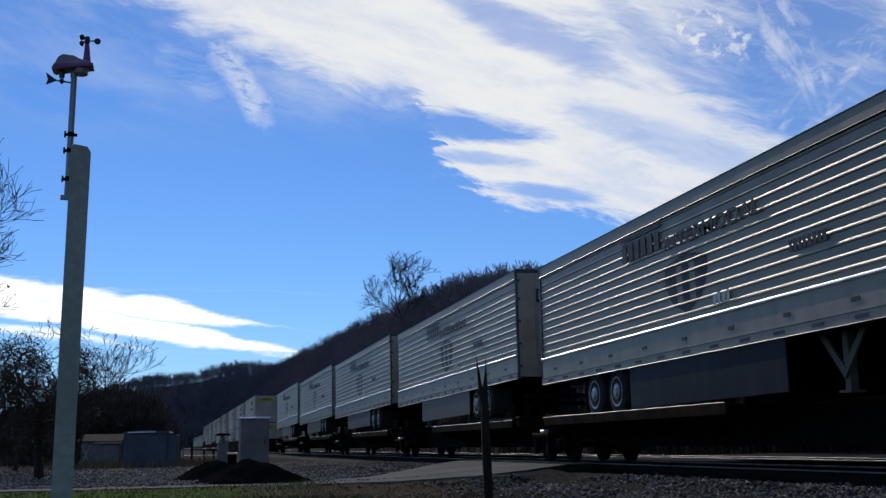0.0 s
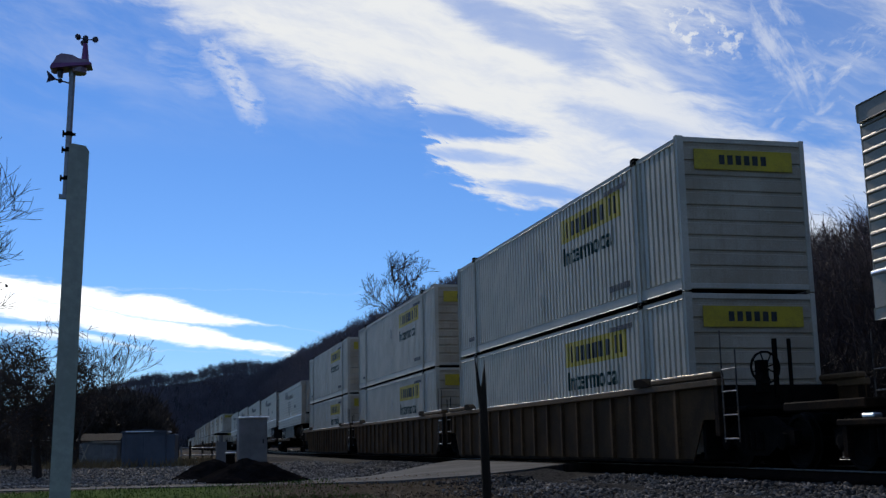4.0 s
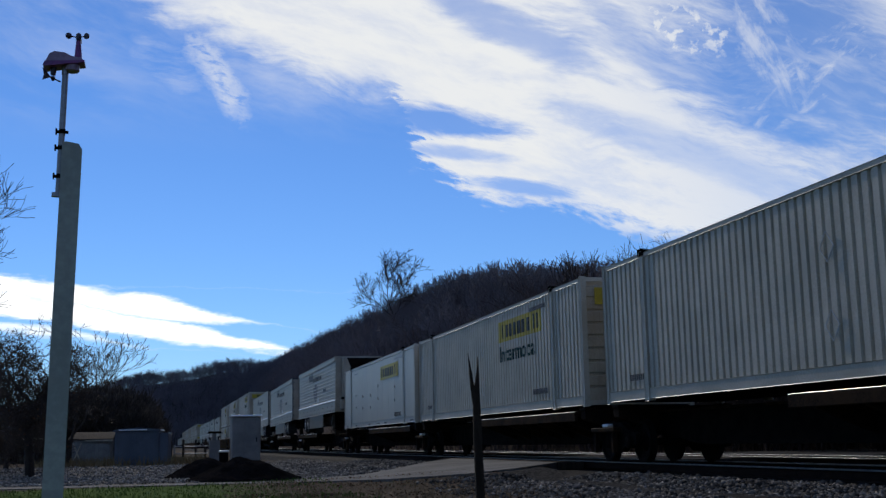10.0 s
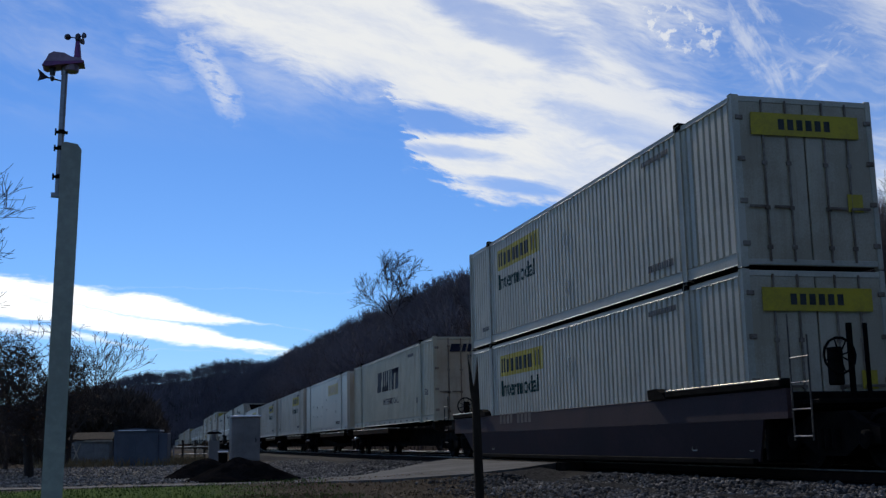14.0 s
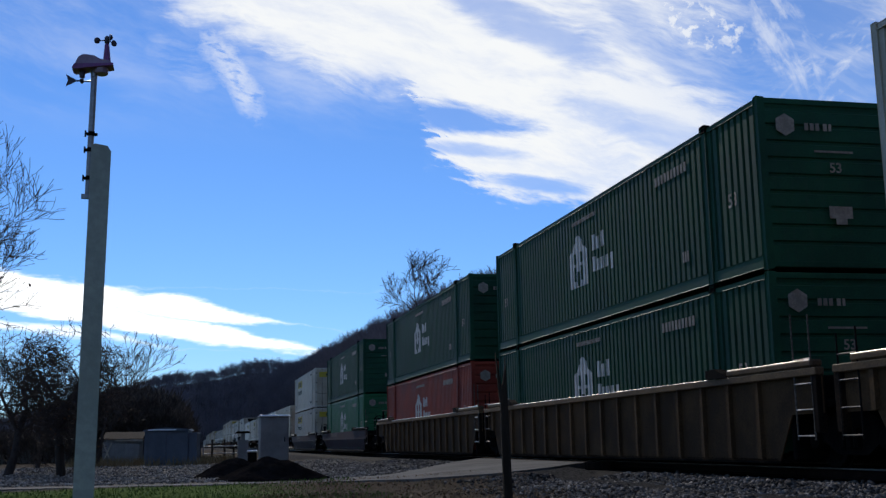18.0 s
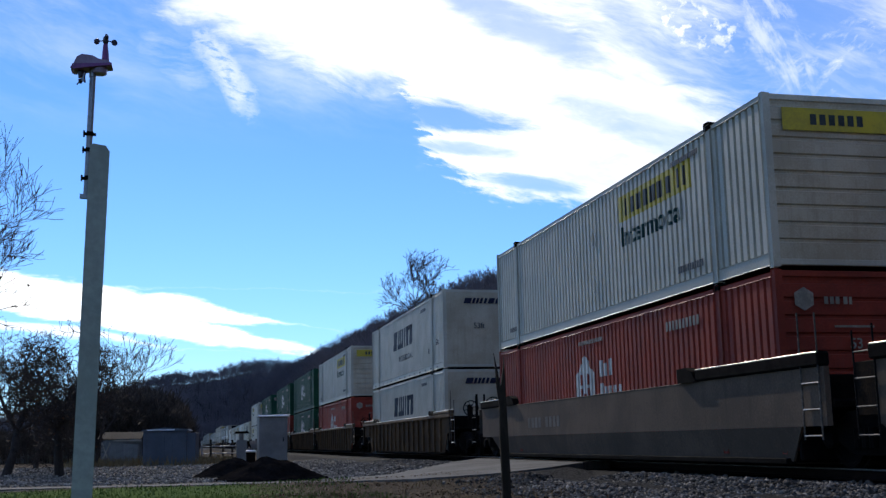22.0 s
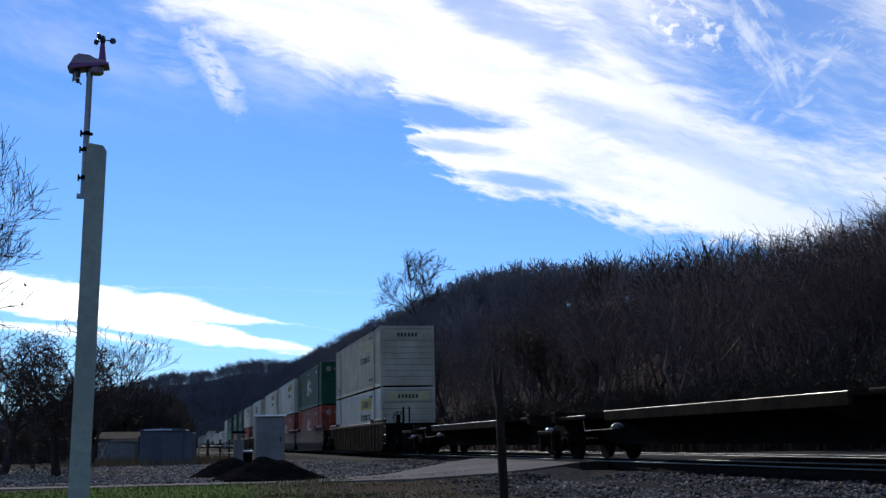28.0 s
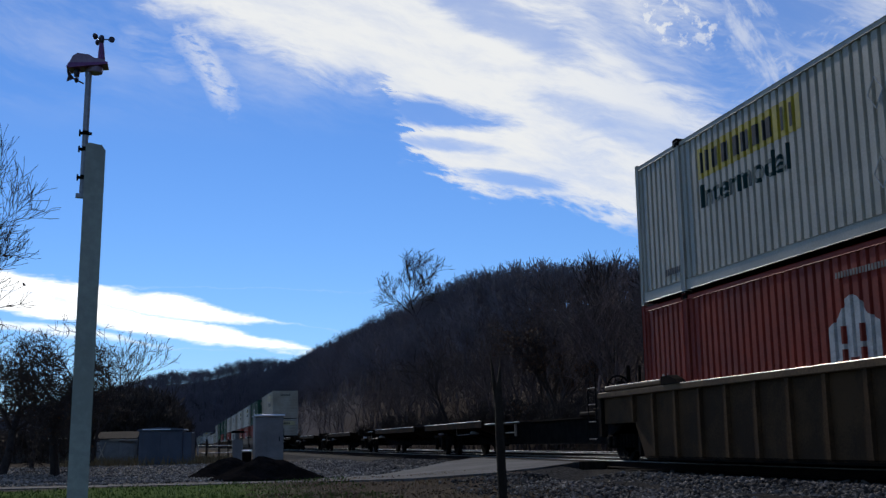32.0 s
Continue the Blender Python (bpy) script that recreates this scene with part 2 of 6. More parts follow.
def ground_material():
    """Leaf litter and soil away from the line, grass and bare dirt in the foreground."""
    m = bpy.data.materials.new("ground")
    m.use_nodes = True
    k = Nodes(m.node_tree)
    bsdf = m.node_tree.nodes["Principled BSDF"]
    at = k.add("ShaderNodeTexCoord").outputs["Object"]
    sep = k.add("ShaderNodeSeparateXYZ")
    k.put(sep.inputs[0], at)
    x, y = sep.outputs[0], sep.outputs[1]
    big, mid, fine = k.noise(at, 0.12, 5), k.noise(at, 1.1, 5), k.noise(at, 16, 4)
    soil = k.mix(k.ramp(fine, 0.35, 0.7), (0.03, 0.023, 0.016, 1), (0.10, 0.076, 0.052, 1))
    litter = k.mix(k.ramp(mid, 0.3, 0.7), (0.03, 0.021, 0.015, 1), (0.055, 0.038, 0.026, 1))
    green = k.mix(k.ramp(fine, 0.3, 0.7), (0.034, 0.056, 0.012, 1), (0.085, 0.135, 0.024, 1))
    gravel = k.mix(k.ramp(fine, 0.3, 0.72), (0.088, 0.081, 0.07, 1), (0.225, 0.205, 0.176, 1))
    col = k.mix(k.ramp(k.math("ADD", x, k.math("MULTIPLY", big, 6)), 12, 22), soil, litter)
    # far ground, woodland shade and bluish haze in its colour; gravel yard beyond the lane
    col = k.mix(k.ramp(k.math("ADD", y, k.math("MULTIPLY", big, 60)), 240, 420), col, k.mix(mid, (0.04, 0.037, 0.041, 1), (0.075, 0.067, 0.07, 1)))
    yard = k.math("MULTIPLY", k.ramp(k.math("ADD", y, k.math("MULTIPLY", mid, 1.5)), 26.2, 27.4),
                  k.math("SUBTRACT", 1.0, k.ramp(k.math("ADD", y, k.math("MULTIPLY", big, 20)), 62, 76)))
    yard = k.math("MULTIPLY", yard, k.math("SUBTRACT", 1.0, k.ramp(x, 6.5, 8)))
    rough_patch = k.noise(k.vec("MULTIPLY", at, (1.0, 0.4, 1.0)), 3.2, 5, 0.7)
    gravel = k.mix(k.ramp(rough_patch, 0.45, 0.62), gravel, (0.09, 0.078, 0.062, 1))
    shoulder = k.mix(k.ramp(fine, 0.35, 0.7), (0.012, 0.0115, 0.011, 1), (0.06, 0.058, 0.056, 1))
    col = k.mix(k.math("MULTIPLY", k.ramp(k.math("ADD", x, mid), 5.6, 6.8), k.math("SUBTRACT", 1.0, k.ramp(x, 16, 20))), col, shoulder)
    col = k.mix(yard, col, gravel)
    lawn = k.math("MULTIPLY", k.math("SUBTRACT", 1.0, k.ramp(k.math("ADD", x, k.math("MULTIPLY", mid, 3.0)), 1.8, 4.2)),
                  k.math("SUBTRACT", 1.0, k.ramp(k.math("ADD", y, k.math("MULTIPLY", mid, 1.0)), 25.4, 26.4)))
    col = k.mix(lawn, col, green)
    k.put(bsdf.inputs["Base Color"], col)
    bsdf.inputs["Roughness"].default_value = 0.95
    bsdf.inputs["Specular IOR Level"].default_value = 0.01
    b = k.add("ShaderNodeBump")
    b.inputs["Strength"].default_value, b.inputs["Distance"].default_value = 0.8, 0.05
    k.put(b.inputs["Height"], k.math("ADD", fine, mid))
    k.put(bsdf.inputs["Normal"], b.outputs[0])
    return m


M["ground"] = ground_material()


# ---- mesh helpers ----
class Geo:
    """Vertices and faces of one mesh, gathered piece by piece."""

    def __init__(self):
        self.v, self.f = [], []

    def raw(self, verts, faces):
        n = len(self.v)
        self.v += [tuple(p) for p in verts]
        self.f += [tuple(i + n for i in f) for f in faces]
        return self

    def box(self, x0, x1, y0, y1, z0, z1, c=0.0):
        """A box, its edges along x, y and z bevelled at the corners of the outline by c."""
        if c <= 0:
            v = [(x, y, z) for z in (z0, z1) for x, y in ((x0, y0), (x1, y0), (x1, y1), (x0, y1))]
            return self.raw(v, [(3, 2, 1, 0), (4, 5, 6, 7), (0, 1, 5, 4), (1, 2, 6, 5), (2, 3, 7, 6), (3, 0, 4, 7)])
        ring = [(x0 + c, y0), (x1 - c, y0), (x1, y0 + c), (x1, y1 - c), (x1 - c, y1), (x0 + c, y1), (x0, y1 - c), (x0, y0 + c)]
        v = [(x, y, z0 + c) for x, y in ring] + [(x, y, z1 - c) for x, y in ring]
        ins = [(min(max(x, x0 + c), x1 - c), min(max(y, y0 + c), y1 - c)) for x, y in ring]
        v += [(x, y, z0) for x, y in ins] + [(x, y, z1) for x, y in ins]
        f = []
        for i in range(8):
            j = (i + 1) % 8
            f += [(i, j, j + 8, i + 8), (i + 16, j + 16, j, i), (i + 8, j + 8, j + 24, i + 24)]
        return self.raw(v, f + [tuple(range(23, 15, -1)), tuple(range(24, 32))])

    def tube(self, p0, p1, r0, r1=None, n=8, caps=True):
        r1 = r0 if r1 is None else r1
        p0, p1 = Vector(p0), Vector(p1)
        d = (p1 - p0).normalized()
        a = d.orthogonal().normalized()
        b = d.cross(a)
        v = [p + (a * math.cos(2 * math.pi * i / n) + b * math.sin(2 * math.pi * i / n)) * r for p, r in ((p0, r0), (p1, r1)) for i in range(n)]
        f = [(i, (i + 1) % n, (i + 1) % n + n, i + n) for i in range(n)]
        if caps:
            f += [tuple(range(n - 1, -1, -1)), tuple(range(n, 2 * n))]
        return self.raw(v, f)

    def lathe(self, centre, axis, rings, n=20):
        """Rings (distance along axis, radius) round an axis 'x', 'y' or 'z'."""
        cx, cy, cz = centre
        v = []
        for h, r in rings:
            for i in range(n):
                a, b = r * math.cos(2 * math.pi * i / n), r * math.sin(2 * math.pi * i / n)
                v.append({"x": (cx + h, cy + a, cz + b), "y": (cx + b, cy + h, cz + a), "z": (cx + a, cy + b, cz + h)}[axis])
        f = []
        for k in range(len(rings) - 1):
            for i in range(n):
                j = (i + 1) % n
                f.append((k * n + i, k * n + j, k * n + n + j, k * n + n + i))
        m = (len(rings) - 1) * n
        return self.raw(v, f + [tuple(range(n - 1, -1, -1)), tuple(range(m, m + n))])

    def prism(self, outline, x0, x1, plane="x"):
        """An outline of (a, b) pairs drawn out from x0 to x1 along an axis: x takes (y, z), y takes (x, z), z takes (x, y)."""
        n = len(outline)
        put = {"x": lambda h, a, b: (h, a, b), "y": lambda h, a, b: (a, h, b), "z": lambda h, a, b: (a, b, h)}[plane]
        v = [put(h, a, b) for h in (x0, x1) for a, b in outline]
        return self.raw(v, [tuple(range(n - 1, -1, -1)), tuple(range(n, 2 * n))] + [(i, (i + 1) % n, (i + 1) % n + n, i + n) for i in range(n)])

    def mesh(self, name, material):
        me = bpy.data.meshes.new(name)
        me.from_pydata(self.v, [], self.f)
        bm = bmesh.new()
        bm.from_mesh(me)
        bmesh.ops.recalc_face_normals(bm, faces=bm.faces)
        bm.to_mesh(me)
        bm.free()
        me.materials.append(material)
        return me


def part(name, geo, material, parent, label=""):
    """One mesh object under a thing or under a part."""
    ob = new(name, geo if isinstance(geo, bpy.types.Mesh) else geo.mesh(name, material))
    ob.parent = parent
    return tagged(ob, label)


def thing(name, label, category, group="", kind=""):
    return tagged(new(name), label, category, group, kind)


def solid(name, geo, material, label, category="", group="", kind=""):
    return tagged(new(name, geo.mesh(name, material)), label, category, group, kind)


def lettering(name, words, height, material, parent, at, turn, wide=1.0, label=""):
    """Words in the built-in font as thin plates; at is the left foot, turn the pose of the plate."""
    data = bpy.data.curves.new(name, "FONT")
    data.body, data.size, data.extrude = words, height * 1.38, 0.004
    data.offset = height * 0.018
    flat = bpy.data.objects.new(name, data)
    scene.collection.objects.link(flat)
    me = bpy.data.meshes.new_from_object(flat.evaluated_get(bpy.context.evaluated_depsgraph_get()))
    bpy.data.objects.remove(flat)
    me.transform(Matrix.Translation(at) @ turn @ Matrix.Diagonal((wide, 1, 1, 1)))
    me.materials.clear()
    me.materials.append(material)
    ob = new(name, me)
    ob.parent = parent
    return tagged(ob, label)


def folded_lettering(name, words, height, material, parent, at, z, wide=1.0, label=""):
    """A word painted over the folds of a box's near side; at is its distance from the front."""
    data = bpy.data.curves.new(name, "FONT")
    data.body, data.size, data.offset = words, height * 1.38, height * 0.032
    flat = bpy.data.objects.new(name, data)
    scene.collection.objects.link(flat)
    me = bpy.data.meshes.new_from_object(flat.evaluated_get(bpy.context.evaluated_depsgraph_get()))
    bpy.data.objects.remove(flat)
    bm = bmesh.new()
    bm.from_mesh(me)
    step = (LONG - 0.22) / round((LONG - 0.22) / 0.225)
    for v in bm.verts:
        v.co = Vector((0, -at - v.co.x * wide, z + v.co.y))
    lo, hi = min(v.co.y for v in bm.verts), max(v.co.y for v in bm.verts)
    for i in range(int((-0.11 - hi) / step), int((-0.11 - lo) / step) + 1):
        for f in (0.0, CREST, HOLLOW, RISE):
            bmesh.ops.bisect_plane(bm, geom=bm.verts[:] + bm.edges[:] + bm.faces[:], dist=1e-5, plane_co=(0, -0.11 - (i + f) * step, 0), plane_no=(0, 1, 0))
    for v in bm.verts:
        u = ((-0.11 - v.co.y) / step) % 1.0
        v.co.x = -HALF + 0.012 - 0.005 + float(np.interp(u, (0, CREST, HOLLOW, RISE, 1), (0, 0, FOLD, FOLD, 0)))
    bm.to_mesh(me)
    bm.free()
    me.materials.clear()
    me.materials.append(material)
    return part(name, me, None, parent, label)


# the near side of the train faces -x: its words run towards -y
SIDEWAYS = Matrix(((0, 0, -1, 0), (-1, 0, 0, 0), (0, 1, 0, 0), (0, 0, 0, 1)))
# the back of a car faces -y
BACKWARDS = Matrix(((1, 0, 0, 0), (0, 0, -1, 0), (0, 1, 0, 0), (0, 0, 0, 1)))


# ---- the train: containers ----
LONG, TALL, HALF = 16.15, 2.88, 1.295
# the folds of a box side: end of crest, start and end of hollow, as shares of the pitch; and their depth
CREST, HOLLOW, RISE, FOLD = 0.58, 0.65, 0.93, 0.042
POST_Y = (0.0, -2.0, -LONG + 2.0, -LONG)


def ribbed(x, out, y0, y1, z0, z1, pitch, depth, flat=0.5):
    """A sheet with upright folds; out is the way it faces along x."""
    g = Geo()
    n = max(2, round(abs(y1 - y0) / pitch))
    step = (y1 - y0) / n
    line = []
    for i in range(n):
        a = y0 + i * step
        line += [(a, 0), (a + step * flat, 0), (a + step * (flat + 0.07), depth), (a + step * RISE, depth)]
    line.append((y1, 0))
    v = [(x - out * d, y, z) for y, d in line for z in (z0, z1)]
    g.raw(v, [(2 * i, 2 * i + 1, 2 * i + 3, 2 * i + 2) for i in range(len(line) - 1)])
    return g


def painted(outline, lift=0.004):
    """An outline of (y, z) painted over the folds of the near side."""
    def cut(shape, at, sign):
        out = []
        for i, (a, b) in enumerate(zip(shape, shape[1:] + shape[:1])):
            da, db = (a[0] - at) * sign, (b[0] - at) * sign
            if da >= 0:
                out.append(a)
            if da * db < 0:
                out.append((at, a[1] + (b[1] - a[1]) * da / (da - db)))
        return out
    n = round((LONG - 0.22) / 0.225)
    step = (LONG - 0.22) / n
    lo, hi = min(p[0] for p in outline), max(p[0] for p in outline)
    at, faces = {}, []
    for i in range(n):
        a = -0.11 - i * step
        # crest, slope, hollow and slope, as one film of paint
        for f0, f1, d0, d1 in ((0.0, CREST, 0.0, 0.0), (CREST, HOLLOW, 0.0, FOLD), (HOLLOW, RISE, FOLD, FOLD), (RISE, 1.0, FOLD, 0.0)):
            ya, yb = a - f0 * step, a - f1 * step
            if ya < lo or yb > hi:
                continue
            shape = cut(cut(list(outline), ya, -1), yb, 1)
            face = []
            for y, z in shape:
                key = (round(-HALF + 0.012 + d0 + (d1 - d0) * (ya - y) / (ya - yb) - lift, 5), round(y, 5), round(z, 5))
                k = at.setdefault(key, len(at))
                if k not in face:
                    face.append(k)
            if len(face) > 2:
                faces.append(face)
    return Geo().raw(list(at), faces)


def plate(y0, y1, z0, z1, x=-HALF - 0.012, thick=0.006, ribs=0.0):
    """A thin plate on the near side; ribs is the paint's height where it follows the folds."""
    if ribs:
        return painted([(y0, z0), (y1, z0), (y1, z1), (y0, z1)], ribs)
    return Geo().box(x - thick, x, min(y0, y1), max(y0, y1), z0, z1)


def slanted(y, z, w, h, lean, x=-HALF - 0.012):
    return painted([(y, z), (y - w, z), (y - w - lean, z + h), (y - lean, z + h)])


def container(paint, end="nose", look_of="ribs", name="shipping_container", label=""):
    """A 53-foot box: frame, folded sides, roof, and two ends. The end that trails is a nose or a pair of doors."""
    box = thing(name, label, "container", "containers on the train")
    p = M[paint]
    tail_paint = M["dusty_steel"] if paint in ("white_steel", "smooth_white", "cream_steel") else p
    flat = look_of == "smooth"
    for out in (-1, 1):
        if flat:
            w = (LONG - 0.24) / 13
            for i in range(13):
                a = -0.12 - i * w
                part("panel", Geo().box(*sorted((out * (HALF - 0.03), out * (HALF - 0.006))), a - w + 0.006, a - 0.006, 0.24, TALL - 0.14, 0.004), p, box)
            g = Geo().box(*sorted((out * (HALF - 0.05), out * (HALF - 0.03))), -LONG + 0.1, -0.1, 0.24, TALL - 0.13)
        else:
            g = ribbed(out * (HALF - 0.012), out, -0.11, -LONG + 0.11, 0.25, TALL - 0.11, 0.225, FOLD, CREST)
        part("side_panel", g, p, box)
        part("bottom_rail", Geo().box(out * (HALF - 0.07), out * HALF, -LONG + 0.1, -0.1, 0.045, 0.25, 0.012), p, box)
        part("top_rail", Geo().box(out * (HALF - 0.06), out * HALF, -LONG + 0.1, -0.1, TALL - 0.115, TALL - 0.03, 0.01), p, box)
        for y in POST_Y:
            e = 0.004 if y in (0.0, -LONG) else 0.012
            a, b = (y - 0.13, y) if y == 0.0 else (y, y + 0.13) if y == -LONG else (y - 0.09, y + 0.09)
            part("corner_post" if e == 0.004 else "lifting_post",
                 Geo().box(out * (HALF - 0.1), out * (HALF + e), a, b, 0.0, TALL + 0.006, 0.012), p, box)
        for y in POST_Y[1:3]:
            part("lifting_block", Geo().box(out * (HALF - 0.16), out * (HALF + 0.016), y - 0.11, y + 0.11, TALL - 0.09, TALL + 0.05, 0.02), M["shaded_grime"], box, "dark steel lifting block")
    g = ribbed(0, -1, -0.1, -LONG + 0.1, -HALF + 0.05, HALF - 0.05, 0.45, 0.02)
    part("roof", Geo().raw([(v[2], v[1], TALL - 0.045 + v[0]) for v in g.v], g.f), p, box)
    part("floor", Geo().box(-HALF + 0.06, HALF - 0.06, -LONG + 0.06, -0.06, 0.04, 0.16), M["shaded_grime"], box)
    tail = -LONG
    for y, s, kind in ((0.0, 1, "doors" if end == "nose" else "nose"), (tail, -1, end)):
        if kind == "nose":
            g = Geo()
            if flat or look_of == "plain":
                g.box(-HALF + 0.1, HALF - 0.1, min(y - s * 0.03, y - s * 0.008), max(y - s * 0.03, y - s * 0.008), 0.1, TALL - 0.06, 0.004)
            else:
                line = [(0.1, 0.012)]
                for i in range(9):
                    z = 0.2 + i * 0.28
                    line += [(z, 0.012), (z + 0.2, 0.012), (z + 0.22, 0.045), (z + 0.26, 0.045)]
                line.append((TALL - 0.06, 0.012))
                g.raw([(x, y - s * d, z) for z, d in line for x in (-HALF + 0.08, HALF - 0.08)], [(2 * i, 2 * i + 1, 2 * i + 3, 2 * i + 2) for i in range(len(line) - 1)])
            part("end_wall", g, tail_paint, box, "dusty stained end wall" if tail_paint is not p else "")
        else:
            for side in (-1, 1):
                x0, x1 = sorted((side * 0.012, side * (HALF - 0.1)))
                ya, yb = sorted((y - s * 0.05, y - s * 0.012))
                door = part("door", Geo().box(x0, x1, ya, yb, 0.12, TALL - 0.09, 0.012), tail_paint, box, "dusty stained door" if tail_paint is not p else "")
                for k in (0.22, 0.62):
                    x = side * (0.1 + k * 1.1)
                    rod = Geo().tube((x, y + s * 0.012, 0.1), (x, y + s * 0.012, TALL - 0.08), 0.02, n=8)
                    for z in (0.3, 0.95, 1.7, 2.5):
                        rod.box(x - 0.05, x + 0.05, min(y, y + s * 0.03), max(y, y + s * 0.03), z, z + 0.07, 0.008)
                    rod.box(x - 0.02, x + side * 0.32, min(y + s * 0.02, y + s * 0.05), max(y + s * 0.02, y + s * 0.05), 0.98, 1.02)
                    part("lock_rod", rod, M["rod_steel"], door, "rusty steel lock rod")
                for z in (0.35, 1.05, 1.75, 2.45):
                    x = side * (HALF - 0.1)
                    part("hinge", Geo().box(x - 0.07, x + 0.07, min(y, y + s * 0.02), max(y, y + s * 0.02), z, z + 0.08, 0.008), M["rod_steel"], door)
        part("end_header", Geo().box(-HALF + 0.1, HALF - 0.1, min(y, y - s * 0.08), max(y, y - s * 0.08), TALL - 0.12, TALL - 0.02, 0.01), p, box)
        part("end_sill", Geo().box(-HALF + 0.1, HALF - 0.1, min(y, y - s * 0.08), max(y, y - s * 0.08), 0.04, 0.14, 0.01), p, box)
    return box


def small_print(box, tone, spots):
    """Short unreadable lines of print: (from the front, height, length, tall)."""
    for a, z, w, h in spots:
        g = Geo()
        n = max(3, round(w / (h * 0.8)))
        for i in range(n):
            y = -a - i * w / n
            g.box(-HALF - 0.003, -HALF + 0.003, y - w / n * 0.62, y, z, z + h, 0.0)
        part("marking", g, M[tone], box, "short row of small unreadable marks")


def yellow_sign(box, at, tone="yellow", z=1.95, words=True, word_tone="teal_print", ribs=True):
    """A yellow panel with dark bars and the word under it; at is its distance from the front."""
    w, h = 3.55, 0.56
    sign = part("sign_panel", plate(-at, -at - w, z, z + h, ribs=0.004 * ribs), M[tone], box, "yellow advertising panel")
    for i, (a, k) in enumerate(((0.16, 0.08), (0.36, 0.08), (0.62, 0.2), (0.98, 0.24), (1.32, 0.26), (1.68, 0.26), (2.04, 0.26), (2.4, 0.26), (2.98, 0.08), (3.24, 0.08))):
        tall = 0.34 if 1 < i < 8 else 0.38
        part("sign_bar", plate(-at - a, -at - a - k, z + 0.10, z + 0.10 + tall, -HALF - 0.02, 0.004, 0.008 * ribs), M["black_print" if tone == "yellow" else "dusty_steel"], sign)
    if words:
        folded_lettering("lettering", "Intermodal", 0.42, M[word_tone], box, at + 0.06, z - 0.52, 1.22, "dark painted word")


def end_sign(box, tone="yellow", z=2.25):
    sign = part("end_sign_panel", Geo().box(-1.0, 1.0, -LONG - 0.034, -LONG - 0.026, z, z + 0.38), M[tone], box, "yellow panel on the end" if tone == "yellow" else "faded panel on the end")
    for i in range(6):
        x = -0.5 + i * 0.17
        part("sign_bar", Geo().box(x, x + 0.11, -LONG - 0.04, -LONG - 0.034, z + 0.1, z + 0.28), M["black_print"], sign)


def placard(box, at, z):
    """A loose outline of a hazard card holder."""
    g = Geo()
    for a, b in (((0, 0.22), (0.17, 0)), ((0.17, 0), (0, -0.22)), ((0, -0.22), (-0.17, 0)), ((-0.17, 0), (0, 0.22))):
        g.tube((-HALF - 0.012, -at + a[0], z + a[1]), (-HALF - 0.012, -at + b[0], z + b[1]), 0.008, n=4)
    part("placard_holder", g, M["faint_print"], box)


def jb_box(paint="white_steel", end="nose", sign_at=9.75, tone="yellow", word="teal_print", end_tone="yellow"):
    b = container(paint, end, "ribs", label="white ribbed steel container with a yellow panel and dark lettering")
    yellow_sign(b, sign_at, tone, word_tone=word)
    if end == "nose":
        end_sign(b, end_tone)
    else:
        end_sign(b, "yellow", 2.2)
        part("door_sticker", Geo().box(0.7, 0.98, -LONG - 0.03, -LONG - 0.02, 0.95, 1.25), M["yellow"], b, "yellow sticker")
    placard(b, 8.2, 1.9)
    placard(b, 8.2, 0.8)
    small_print(b, "grey_print", ((12.6, 0.42, 1.1, 0.13), (12.5, 2.5, 1.2, 0.1), (1.2, 0.42, 0.7, 0.12)))
    return b


def smooth_box(tone="yellow"):
    b = container("smooth_white", "nose", "smooth", label="smooth white panel-sided container with a yellow panel")
    yellow_sign(b, 9.57, tone, 1.90, False, ribs=False)
    end_sign(b)
    lettering("lettering", "TOP LIFT ONLY", 0.16, M["grey_print"], b, (-HALF - 0.012, -12.3, 0.34), SIDEWAYS, 0.85)
    for a in (3.4, 5.2, 7.1, 8.9, 12.4):
        for z in (1.35, 0.82):
            part("tie_ring", Geo().lathe((-HALF - 0.02, -a, z + (a % 1) * 0.4), "x", ((0.02, 0.05), (0, 0.06), (-0.015, 0.04)), 8), M["white_print"], b)
    small_print(b, "faint_print", ((12.4, 2.55, 1.5, 0.09), (3.0, 2.5, 0.9, 0.09), (1.2, 0.5, 0.7, 0.11)))
    for a, w in ((0.6, 0.5), (3.2, 0.5), (6.6, 0.45), (8.6, 0.6), (10.2, 0.6), (15.2, 0.6)):
        part("reflector", plate(-a, -a - w, 0.1, 0.15, -HALF - 0.002), M["grey_print"], b)
    return b


